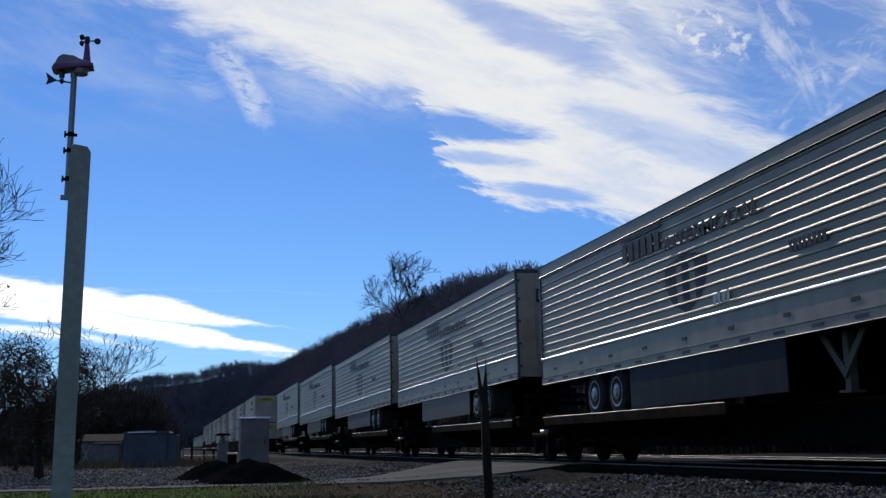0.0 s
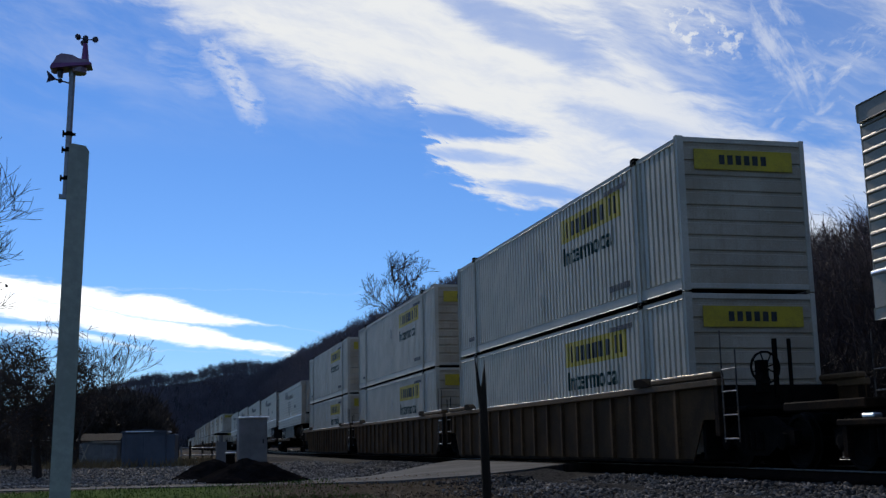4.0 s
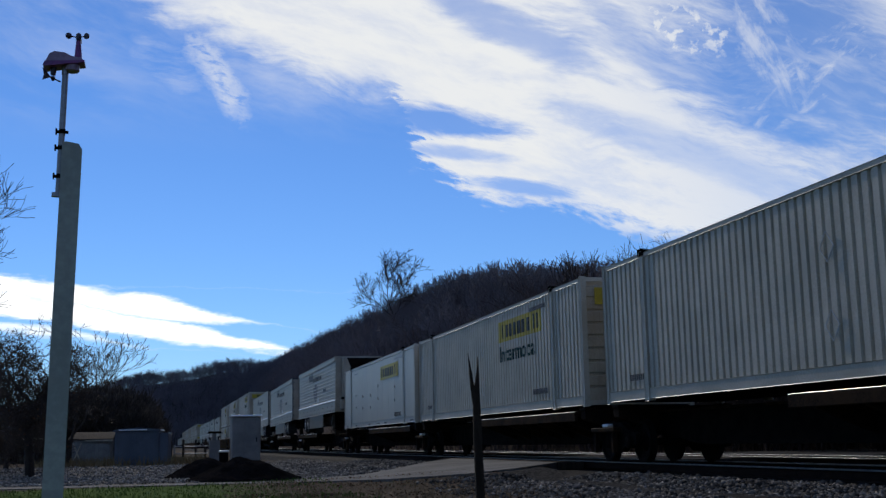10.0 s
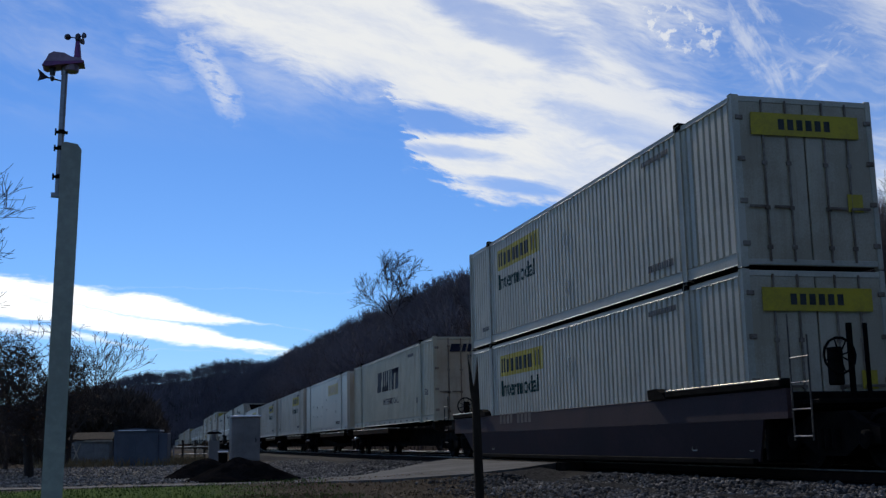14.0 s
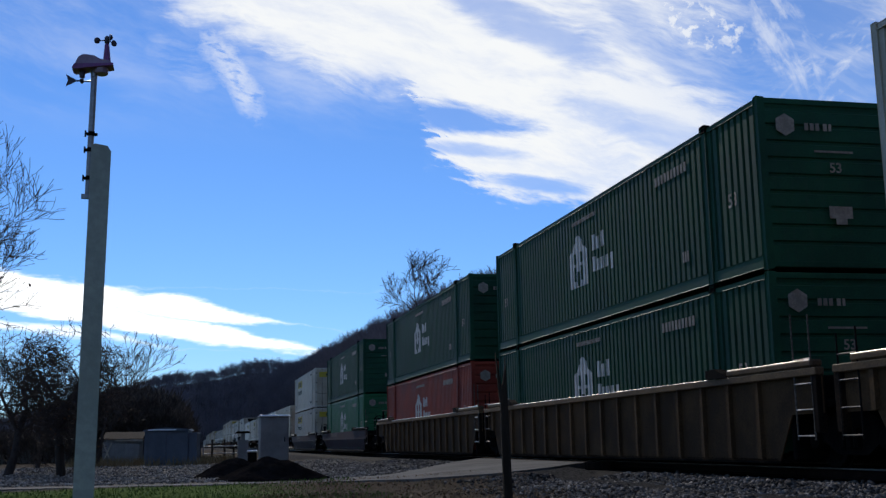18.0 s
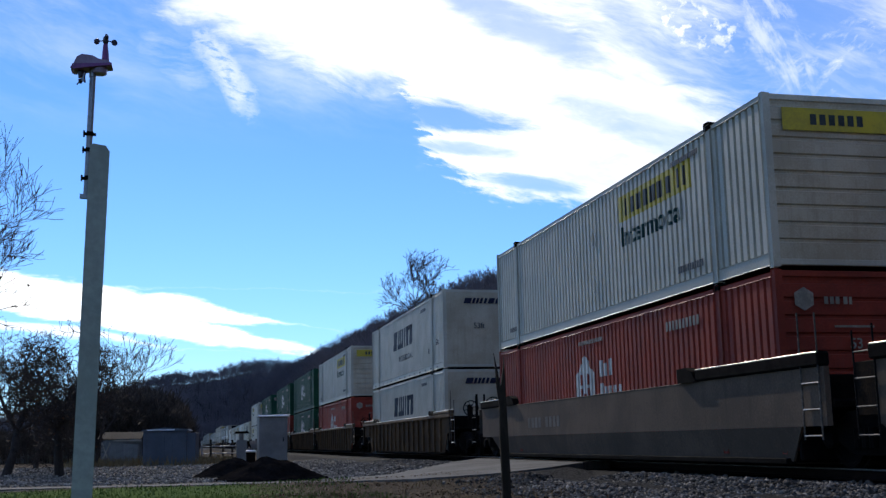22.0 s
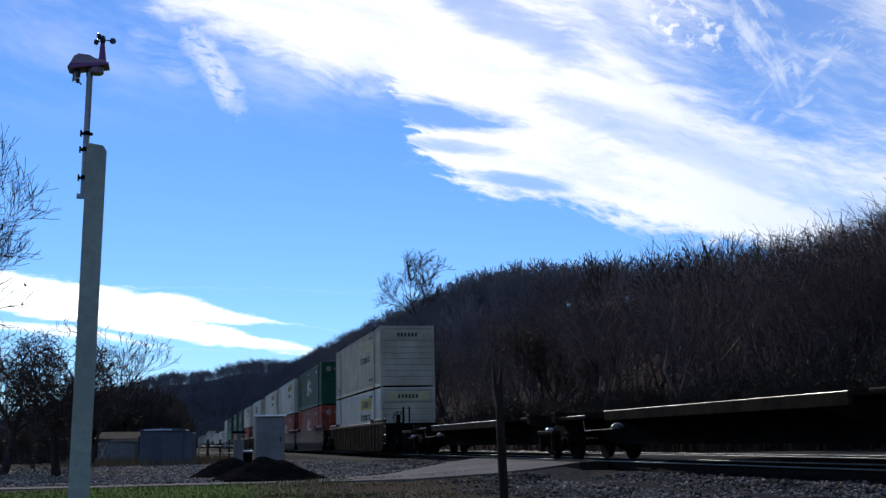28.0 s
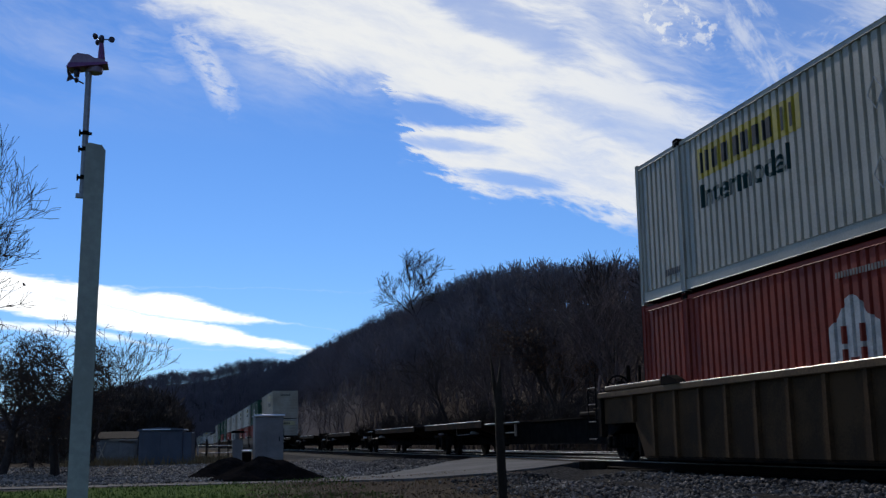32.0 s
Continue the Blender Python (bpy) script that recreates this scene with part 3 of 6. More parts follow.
def swift_box(paint, end):
    b = container(paint, end, "plain", label="off-white ribbed container with slanted dark blue shapes")
    at, z, h = 5.8, 1.42, 0.82
    for i, (y, w) in enumerate(((0.0, 0.85), (1.15, 0.3), (1.58, 0.3), (2.01, 0.3), (2.52, 0.28), (2.98, 0.5), (3.75, 0.55))):
        part("logo_bar", slanted(-at - y, z, w, h, 0.16, -HALF - 0.014), M["navy_print"], b)
    for y, zz, w in ((1.05, z, 1.3), (3.0, z + 0.62, 1.45)):
        part("logo_bar", slanted(-at - y, zz, w, 0.2, 0.04, -HALF - 0.018), M["navy_print"], b)
    folded_lettering("lettering", "INTERMODAL", 0.23, M["grey_print"], b, at + 1.35, z - 0.55, 1.5)
    s = -LONG - (0.03 if end == "nose" else 0.022)
    for x, w in ((-0.55, 0.26), (-0.24, 0.1), (-0.1, 0.1), (0.04, 0.1), (0.2, 0.1), (0.36, 0.22), (0.64, 0.16)):
        k = 1.0 if end == "nose" else 1.35
        part("end_logo_bar", Geo().prism([(x * k, 2.35), ((x + w) * k, 2.35), ((x + w) * k + 0.07, 2.35 + 0.2 * k), (x * k + 0.07, 2.35 + 0.2 * k)], s - 0.006, s, "y"), M["navy_print"], b)
    if end == "nose":
        lettering("end_number", "53ft", 0.2, M["grey_print"], b, (-0.2, s - 0.004, 1.45), BACKWARDS)
    else:
        part("door_sticker", Geo().box(0.15, 0.55, s - 0.008, s, 0.5, 0.75), M["yellow"], b, "yellow sticker")
        lettering("end_lettering", "INTERMODAL", 0.14, M["grey_print"], b, (-0.1, s - 0.004, 2.12), BACKWARDS, 1.1)
    small_print(b, "grey_print", ((12.0, 2.45, 1.0, 0.12), (13.4, 0.72, 0.18, 0.2)))
    folded_lettering("side_number", "53ft", 0.22, M["grey_print"], b, 14.7, 0.95, 1.1)
    for i in range(14):
        a = 0.8 + i * 1.08
        for q in (0.0, 0.16):
            part("reflector", plate(-a - q, -a - q - 0.09, 0.1, 0.155, -HALF - 0.002), M["black_print"], b)
    return b


def house_logo(box, at, z0, h, w, tone, gap):
    """The white house shape with a dark inner bar pattern."""
    y = -at
    shape = [(y, z0), (y - w, z0), (y - w, z0 + h * 0.66), (y - w * 0.78, z0 + h * 0.76), (y - w * 0.62, z0 + h * 0.96), (y - w * 0.5, z0 + h), (y - w * 0.38, z0 + h * 0.96), (y - w * 0.22, z0 + h * 0.76), (y, z0 + h * 0.66)]
    logo = part("logo_house", painted(shape), M[tone], box, "white house-shaped emblem")
    for a, c, d, e in ((0.26, 0.38, 0.12, 0.40), (0.62, 0.74, 0.12, 0.40), (0.26, 0.38, 0.46, 0.66), (0.62, 0.74, 0.46, 0.66), (0.42, 0.58, 0.02, 0.30)):
        part("logo_gap", plate(y - w * a, y - w * c, z0 + h * d, z0 + h * e, ribs=0.008), M[gap], logo)


def hub_box(paint, end="nose"):
    colour = {"green_steel": "dark green", "leaf_green_steel": "bright green", "red_steel": "brick red"}[paint]
    b = container(paint, end, "ribs", label=colour + " ribbed container with a white house emblem")
    z = 0.95
    house_logo(b, 6.6, z, 1.25, 1.25, "white_print", paint)
    x = -HALF - 0.014
    for i, (y, zz, h, w) in enumerate(((0, 0.62, 0.38, 0.22), (0.36, 0.62, 0.3, 0.22), (0.72, 0.62, 0.38, 0.22), (0, 0.1, 0.36, 0.24), (0.36, 0.1, 0.28, 0.16), (0.64, 0.1, 0.28, 0.22), (0.98, 0.1, 0.28, 0.22), (1.32, 0.0, 0.38, 0.2))):
        part("logo_bar", plate(-8.15 - y * 0.85, -8.15 - (y + w) * 0.85, z + 0.12 + zz * 0.95, z + 0.12 + (zz + h) * 0.95, ribs=0.003), M["white_print"], b)
    for a in (0.75, 14.9):
        folded_lettering("side_number", "53", 0.24, M["pale_print"], b, a, 1.25)
    small_print(b, "pale_print", ((6.9, 2.45, 1.6, 0.09), (11.9, 2.3, 1.5, 0.18), (13.0, 0.6, 0.3, 0.2)))
    s = -LONG - 0.034
    g = Geo().prism([(-0.85 + 0.19 * math.cos(a * math.pi / 3 + 0.52), 2.4 + 0.19 * math.sin(a * math.pi / 3 + 0.52)) for a in range(6)], s - 0.006, s, "y")
    part("end_emblem", g, M["pale_print"], b, "pale hexagonal emblem")
    for x0, w in ((-0.5, 0.07), (-0.4, 0.07), (-0.3, 0.07), (-0.16, 0.07), (-0.06, 0.05)):
        part("end_logo_bar", Geo().box(x0, x0 + w, s - 0.006, s, 2.32, 2.44), M["pale_print"], b)
    lettering("end_number", "53", 0.17, M["pale_print"], b, (-0.1, s - 0.002, 1.62), BACKWARDS)
    part("end_placard", Geo().prism([(-0.16, 1.05), (0.26, 1.05), (0.26, 0.85), (0.15, 0.85), (0.15, 0.75), (-0.05, 0.75), (-0.05, 0.85), (-0.16, 0.85)], s - 0.006, s, "y"), M["pale_print"], b)
    if end == "doors":
        for z0, z1 in ((1.95, 2.35), (1.25, 1.36), (1.08, 1.19)):
            part("end_notice", Geo().box(0.15, 1.0, s - 0.006, s, z0, z1), M["pale_print"], b, "faded notice")
    part("end_marking", Geo().box(-0.35, 0.35, s - 0.006, s, 1.95, 1.985), M["pale_print"], b)
    return b


# ---- the train: trailers ----
def trailer(nose_back, skirt="skirt_white"):
    """A highway trailer on a flat car. nose_back: its cooling unit trails; otherwise its doors do."""
    body_h = 2.95
    tr = thing("truck_trailer", "silver ribbed highway trailer with dark shield emblem on flat car", "trailer", "trailers on the train")
    al = M["aluminium"]
    for out in (-1, 1):
        g = Geo()
        z, rows = 0.62, 11
        step = (body_h - 0.28 - z) / rows
        prof = []
        for i in range(rows):
            a = z + i * step
            prof += [(a, 0.0), (a + step * 0.66, 0.0), (a + step * 0.70, 0.014), (a + step * 0.74, 0.02), (a + step * 0.80, 0.02), (a + step * 0.88, 0.016), (a + step * 0.95, 0.009)]
        prof.append((body_h - 0.28, 0.0))
        v = [(out * (HALF - 0.03 + d), y, zz) for zz, d in prof for y in (-0.06, -LONG + 0.06)]
        g.raw(v, [(2 * i, 2 * i + 1, 2 * i + 3, 2 * i + 2) for i in range(len(prof) - 1)])
        part("side_panel", g, al, tr, "horizontally ribbed metal side")
        part("top_rail", Geo().box(out * (HALF - 0.06), out * HALF, -LONG + 0.03, -0.03, body_h - 0.28, body_h - 0.02, 0.02), al, tr)
        g = Geo().box(out * (HALF - 0.05), out * HALF, -LONG + 0.03, -0.03, 0.16, 0.62)
        part("lower_panel", g, M["white_paint"], tr, "plain pale lower band")
        part("rub_rail", Geo().tube((out * HALF, -0.05, 0.62), (out * HALF, -LONG + 0.05, 0.62), 0.035, n=10), M["bright_metal"], tr, "bright metal strip")
        part("bottom_rail", Geo().box(out * (HALF - 0.08), out * (HALF + 0.012), -LONG + 0.03, -0.03, 0.0, 0.16, 0.012), M["white_paint"], tr)
        if out < 0:
            for i in range(15):
                a = 0.5 + i * 1.06
                part("reflector", Geo().box(-HALF - 0.02, -HALF - 0.008, -a - 0.32, -a, 0.055, 0.11), M["grey_print"], tr)
            for i in range(9):
                a = 0.9 + i * 1.75
                part("marker", Geo().box(-HALF - 0.012, -HALF + 0.001, -a - 0.2, -a, 0.30, 0.36), M["grey_print"], tr)
    part("roof", Geo().box(-HALF + 0.02, HALF - 0.02, -LONG + 0.02, -0.02, body_h - 0.03, body_h, 0.012), M["white_paint"], tr)
    part("floor", Geo().box(-HALF + 0.08, HALF - 0.08, -LONG + 0.05, -0.05, 0.0, 0.15), M["shaded_grime"], tr)
    doors_y, ds = (0.0, 1) if nose_back else (-LONG, -1)
    nose_y, ns = (-LONG, -1) if nose_back else (0.0, 1)
    for side in (-1, 1):
        x0, x1 = sorted((side * 0.01, side * (HALF - 0.06)))
        ya, yb = sorted((doors_y, doors_y - ds * 0.05))
        d = part("door", Geo().box(x0, x1, ya, yb, 0.05, body_h - 0.1, 0.012), M["white_paint"], tr, "white rear door")
        x = side * 0.75
        part("lock_rod", Geo().tube((x, doors_y + ds * 0.02, 0.05), (x, doors_y + ds * 0.02, body_h - 0.1), 0.018), M["pipe_steel"], d)
        for z in (0.3, 0.9, 1.5, 2.1, 2.6):
            xx = side * (HALF - 0.06)
            part("hinge", Geo().box(xx - 0.06, xx + 0.06, min(doors_y, doors_y + ds * 0.02), max(doors_y, doors_y + ds * 0.02), z, z + 0.07), M["grey_print"], d)
        part("door_post", Geo().box(*sorted((side * (HALF - 0.06), side * HALF)), *sorted((doors_y - ds * 0.1, doors_y + ds * 0.004)), 0.0, body_h, 0.01), M["grey_print"], tr)
    part("door_header", Geo().box(-HALF, HALF, *sorted((doors_y - ds * 0.1, doors_y + ds * 0.006)), body_h - 0.1, body_h + 0.006, 0.012), M["grey_print"], tr)
    part("bumper", Geo().box(-1.1, 1.1, *sorted((doors_y - ds * 0.12, doors_y)), -0.5, -0.4, 0.01).box(-0.7, -0.62, *sorted((doors_y - ds * 0.1, doors_y - ds * 0.02)), -0.4, 0.0).box(0.62, 0.7, *sorted((doors_y - ds * 0.1, doors_y - ds * 0.02)), -0.4, 0.0), M["shaded_grime"], tr)
    if not nose_back:
        sign = part("door_sign", Geo().box(-0.75, 0.75, -LONG - 0.03, -LONG - 0.004, 2.05, 2.42), M["dark_box"], tr, "dark plate with pale bars")
        for i in range(9):
            x = -0.66 + i * 0.15
            part("sign_bar", Geo().box(x, x + 0.09, -LONG - 0.036, -LONG - 0.03, 2.14, 2.33), M["white_print"], sign)
    part("nose_wall", Geo().box(-HALF + 0.03, HALF - 0.03, *sorted((nose_y, nose_y - ns * 0.06)), 0.0, body_h - 0.03, 0.02), M["white_paint"], tr)
    unit = part("cooling_unit", Geo().box(-0.95, 1.12, *sorted((nose_y, nose_y + ns * 0.42)), 0.78, body_h - 0.08, 0.06), M["white_paint"], tr, "white cooling unit")
    part("grille", Geo().prism([(-0.72, body_h - 0.12), (1.08, body_h - 0.12), (1.02, 1.72), (-0.3, 1.72), (-0.5, 2.3)], *sorted((nose_y + ns * 0.42, nose_y + ns * 0.45)), "y"), M["shaded_grime"], unit, "black grille opening")
    part("unit_frame", Geo().box(-0.98, 1.14, *sorted((nose_y, nose_y + ns * 0.46)), 0.68, 0.76, 0.02), M["shaded_grime"], unit)
    part("unit_skirt", Geo().box(-1.05, 1.05, *sorted((nose_y, nose_y + ns * 0.3)), 0.1, 0.66, 0.06), M["white_paint"], tr)
    for x in (-0.85, 0.75):
        part("air_box", Geo().box(x, x + 0.18, *sorted((nose_y + ns * 0.3, nose_y + ns * 0.33)), 0.75, 0.9), M["shaded_grime"], tr)
    # running gear: the tandem lies towards the doors
    base = 3.4 if nose_back else LONG - 4.4
    for a in (base, base + 1.25):
        axle = part("axle", Geo().tube((-1.1, -a, -0.42), (1.1, -a, -0.42), 0.06).box(-0.55, -0.4, -a - 0.45, -a + 0.45, -0.4, 0.0).box(0.4, 0.55, -a - 0.45, -a + 0.45, -0.4, 0.0), M["shaded_grime"], tr)
        for side in (-1, 1):
            x = side * 1.02
            part("tyre", Geo().lathe((x, -a, -0.42), "x", ((-0.24, 0.33), (-0.22, 0.46), (-0.17, 0.5), (0.17, 0.5), (0.22, 0.46), (0.24, 0.33)), 24), M["rubber"], axle)
            part("rim", Geo().lathe((x + side * 0.2, -a, -0.42), "x", ((-0.05 * side, 0.32), (0.045 * side, 0.31), (0.03 * side, 0.2), (0.06 * side, 0.1), (0.08 * side, 0.09)), 20), M["pipe_steel"], axle, "pale metal wheel rim")
    for side in (-1, 1):
        part("mud_flap", Geo().box(*sorted((side * 0.7, side * 1.25)), -base - 0.62 * (1 if not nose_back else -1) - (1.25 if not nose_back else 0) - 0.01, -base - 0.62 * (1 if not nose_back else -1) - (1.25 if not nose_back else 0) + 0.01, -0.82, -0.1), M["rubber"], tr)
        # landing legs
        gear = LONG - 3.9 if nose_back else 3.4
        leg = Geo().box(*sorted((side * 0.72, side * 0.86)), -gear - 0.07, -gear + 0.07, -0.85, 0.0, 0.01).box(*sorted((side * 0.66, side * 0.92)), -gear - 0.14, -gear + 0.14, -0.88, -0.84)
        leg.prism([(-gear - 0.6, 0.0), (-gear - 0.45, 0.0), (-gear, -0.5), (-gear + 0.45, 0.0), (-gear + 0.6, 0.0), (-gear, -0.68)], *sorted((side * 0.86, side * 0.9)))
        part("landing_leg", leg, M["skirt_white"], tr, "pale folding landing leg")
        a, b = (base + 2.0, gear - 0.9) if nose_back else (gear + 0.9, base - 0.75)
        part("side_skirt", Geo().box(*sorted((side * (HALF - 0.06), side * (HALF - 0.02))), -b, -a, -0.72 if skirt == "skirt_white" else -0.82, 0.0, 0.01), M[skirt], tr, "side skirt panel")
    tank = 9.0 if nose_back else 5.4
    part("fuel_tank", Geo().lathe((-0.7, -tank - 0.6, -0.35), "y", ((0, 0.24), (0.02, 0.27), (1.18, 0.27), (1.2, 0.24)), 18), M["pipe_steel"], tr)
    # emblem and words, a third of the way along
    at = 7.3
    x = -HALF - 0.001
    y0 = -at
    # the shield is painted over flats and ribs alike
    g = Geo()
    half_width = lambda z: float(np.interp(z, (0.79, 1.02, 1.45, 1.78, 1.86), (0.05, 0.62, 0.87, 0.85, 0.1)))
    for i in range(rows):
        for lo, hi, d in ((0.0, 0.65, 0.0), (0.74, 0.81, 0.02)):
            z0, z1 = max(0.8, 0.62 + (i + lo) * step), min(1.86, 0.62 + (i + hi) * step)
            if z1 - z0 < 0.008:
                continue
            xx = -(HALF - 0.03 + d) - 0.003
            w0, w1 = half_width(z0), half_width(z1)
            gaps = ((-9, -0.38), (-0.14, 0.14), (0.38, 9)) if 1.0 < (z0 + z1) / 2 < 1.62 else ((-9, 9),)
            for ga, gb in gaps:
                p = [(y0 - 0.85 + min(max(q, -w), w), z) for q, w, z in ((ga, w0, z0), (gb, w0, z0), (gb, w1, z1), (ga, w1, z1))]
                if abs(p[0][0] - p[1][0]) > 0.01 and abs(p[2][0] - p[3][0]) > 0.01:
                    g.prism(p, xx - 0.003, xx)
    part("logo_shield", g, M["grey_print"], tr, "faded dark shield emblem")
    for i in range(6):
        part("logo_bar", plate(y0 + 1.9 - i * 0.31, y0 + 1.9 - i * 0.31 - 0.22, 2.13, 2.5, x), M["grey_print"], tr)
    part("logo_bar", plate(y0 + 1.95, y0 + 0.05, 2.55, 2.61, x), M["grey_print"], tr)
    lettering("lettering", "INTERMODAL", 0.27, M["grey_print"], tr, (x - 0.004, y0 - 0.05, 2.04), SIDEWAYS, 1.55)
    for k, (w, h) in enumerate(((0.12, 0.16), (0.1, 0.2), (0.12, 0.16), (0.1, 0.2))):
        part("logo_bar", plate(y0 - 1.9 - k * 0.16, y0 - 1.9 - k * 0.16 - w, 0.78, 0.78 + h, x), M["faint_print"], tr)
    for k in range(8):
        part("logo_bar", plate(y0 - 4.4 - k * 0.13, y0 - 4.4 - k * 0.13 - 0.09, 1.25, 1.42, x), M["grey_print"], tr)
    return tr


# ---- the train: running gear and cars ----
RAIL = 0.40
WHEEL_R = 0.42


def wheel_mesh(side):
    s = side
    return Geo().lathe((0, 0, 0), "x", ((-0.045 * s, WHEEL_R + 0.028), (-0.02 * s, WHEEL_R + 0.028), (-0.015 * s, WHEEL_R), (0.09 * s, WHEEL_R - 0.005), (0.095 * s, WHEEL_R - 0.06), (0.05 * s, WHEEL_R - 0.09), (0.02 * s, 0.2), (0.08 * s, 0.12), (0.13 * s, 0.1)), 28)


WHEELS = {s: wheel_mesh(s).mesh("wheel", M["wheel_steel"]) for s in (-1, 1)}


def bogie(car, y, kind="plain"):
    """A two-axle truck; y is its middle, heights from the rail."""
    frame_g = Geo()
    for s in (-1, 1):
        x0, x1 = sorted((s * 0.92, s * 1.06))
        frame_g.prism([(y - 1.15, 0.36), (y - 1.15, 0.58), (y - 0.75, 0.66), (y - 0.42, 0.82), (y + 0.42, 0.82), (y + 0.75, 0.66), (y + 1.15, 0.58), (y + 1.15, 0.36), (y + 0.7, 0.38), (y + 0.36, 0.2), (y - 0.36, 0.2), (y - 0.7, 0.38)], x0, x1)
        for a in (-0.16, 0.02, 0.2):
            frame_g.tube((s * 1.08, y + a - 0.02, 0.3), (s * 1.08, y + a - 0.02, 0.58), 0.07, n=8)
        for a in (-0.88, 0.88):
            frame_g.lathe((s * 1.0, y + a, WHEEL_R), "x", ((0, 0.14), (0.13 * s, 0.13), (0.15 * s, 0.08)), 12)
    frame_g.box(-0.95, 0.95, y - 0.2, y + 0.2, 0.55, 0.8, 0.03)
    b = part("bogie", frame_g, M["shaded_grime"], car, "grimy cast steel truck frame, shade in its colour")
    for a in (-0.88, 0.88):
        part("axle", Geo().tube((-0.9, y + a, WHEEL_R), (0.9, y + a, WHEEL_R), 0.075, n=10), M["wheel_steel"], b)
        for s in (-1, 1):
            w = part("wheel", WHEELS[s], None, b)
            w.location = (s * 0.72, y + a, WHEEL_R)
    return b


def well_car(kind="ribs", first=True, last=True):
    """A well for two boxes; y = 0 is the front of its boxes. Heights from the rail."""
    steel = M[{"ribs": "well_brown", "plain": "well_grey", "plum": "well_plum"}[kind]]
    label = {"ribs": "rusty brown ribbed well car", "plain": "faded grey-brown smooth-sided well car", "plum": "dark plum-brown smooth-sided well car"}[kind]
    car = thing("well_car", label, "rail car", "cars of the train")
    top = 1.18 if kind == "plum" else 1.47
    cap_h = 0.12 if kind == "ribs" else 0.15 if kind == "plum" else 0.22
    low, arch = 0.10, 0.80
    # the sides run on over the trucks, and are cut away below
    a, b = (2.35 if first else 1.38), -LONG - (1.25 if last else 1.38)
    for out in (-1, 1):
        x0, x1 = sorted((out * 1.335, out * 1.36))
        if kind == "ribs":
            part("side_plate", Geo().prism([(a, arch), (a, top - 0.1), (b, top - 0.1), (b, arch), (-LONG - 0.5, arch), (-LONG - 0.05, low), (0.05, low), (0.5, arch)], x0, x1), steel, car)
            for i in range(17):
                y = 0.48 - i * 1.012
                lo = low + 0.04 if -LONG < y < 0.0 else arch + 0.01
                part("rib", Geo().prism([(y - 0.05, lo), (y + 0.05, lo), (y + 0.05, top - 0.12), (y - 0.05, top - 0.12)], *sorted((out * 1.36, out * 1.43))), steel, car)
            for y in (a - 0.09, b + 0.09):
                part("end_post", Geo().box(*sorted((out * 1.30, out * 1.44)), y - 0.08, y + 0.08, 0.52, top - 0.12, 0.012), M["deck_rust"], car)
            part("top_sill", Geo().box(*sorted((out * 1.30, out * 1.45)), b, a, top - 0.12, top, 0.015), M["sill_ochre"], car, "ochre-brown worn top sill")
        else:
            crease = 0.62 if kind == "plain" else 0.74
            part("side_plate", Geo().prism([(out * 1.40, crease), (out * 1.40, top), (out * 1.31, top), (out * 1.31, crease)], b + 0.05, a - 0.55, "y"), steel, car, "upright upper side plate")
            part("lower_plate", Geo().raw([(out * q, y, z) for y, z, q in ((0.75, crease - 0.003, 1.40), (b + 0.75, crease - 0.003, 1.40), (-LONG - 0.1, low, 1.27), (0.05, low, 1.27), (0.75, crease - 0.003, 1.36), (b + 0.75, crease - 0.003, 1.36), (-LONG - 0.1, low, 1.23), (0.05, low, 1.23))],
                                          [(0, 1, 2, 3), (7, 6, 5, 4), (0, 4, 5, 1), (1, 5, 6, 2), (2, 6, 7, 3), (3, 7, 4, 0)]), steel, car, "lower side plate leaning inwards")
            part("end_plate", Geo().box(*sorted((out * 1.33, out * 1.36)), a - 0.55, a, crease + 0.12, top, 0.008), M["deck_rust"], car)
            # faded reporting marks, as plain bars
            for k in range(9):
                if k != 4:
                    part("marking", Geo().box(*sorted((out * 1.40, out * 1.404)), -3.2 - k * 0.3, -3.0 - k * 0.3, crease + 0.2, crease + 0.46), M["worn_mark"], car)
        part("worn_edge", Geo().tube((out * 1.438 if kind == "ribs" else out * 1.394, b + 3.2, top - 0.006), (out * 1.438 if kind == "ribs" else out * 1.394, -1.9, top - 0.006), 0.012, n=16), M["worn_edge"] if kind == "ribs" else steel, car, "rounded upper edge")
        part("bottom_sill", Geo().box(*sorted((out * 1.22, out * 1.36)), -LONG - 0.05, 0.0, low - 0.04, low + 0.05, 0.012), M["shaded_grime"], car)
        for y0, y1 in (((-1.05, a - 0.45) if kind == "ribs" else (-1.0, a - 0.5)), (b + 0.1, -LONG + (1.4 if kind == "ribs" else 2.8))):
            cap = part("end_cap", Geo().box(*sorted((out * 1.25, out * 1.455)), y0, y1, top + 0.003, top + cap_h, 0.03), M["sill_ochre"] if kind == "ribs" else M["shaded_grime"], car, "raised guide rail")
            part("worn_edge", Geo().tube((out * 1.436, y0 + 0.04, top + cap_h - 0.012), (out * 1.438, y1 - 0.04, top + cap_h - 0.012), 0.013, n=16), M["worn_edge"], cap, "rounded edge worn to bright metal")
        for y in (-1.5, -LONG + 1.75 if kind == "ribs" else -LONG + 3.1):
            part("guide_block", Geo().prism([(y - 0.38, top + 0.003), (y + 0.38, top + 0.003), (y + 0.40, top + cap_h + 0.04), (y + 0.05, top + cap_h + 0.05), (y - 0.2, top + cap_h - 0.03)], *sorted((out * 1.27, out * 1.47))), M["shaded_grime"], car, "black container guide")
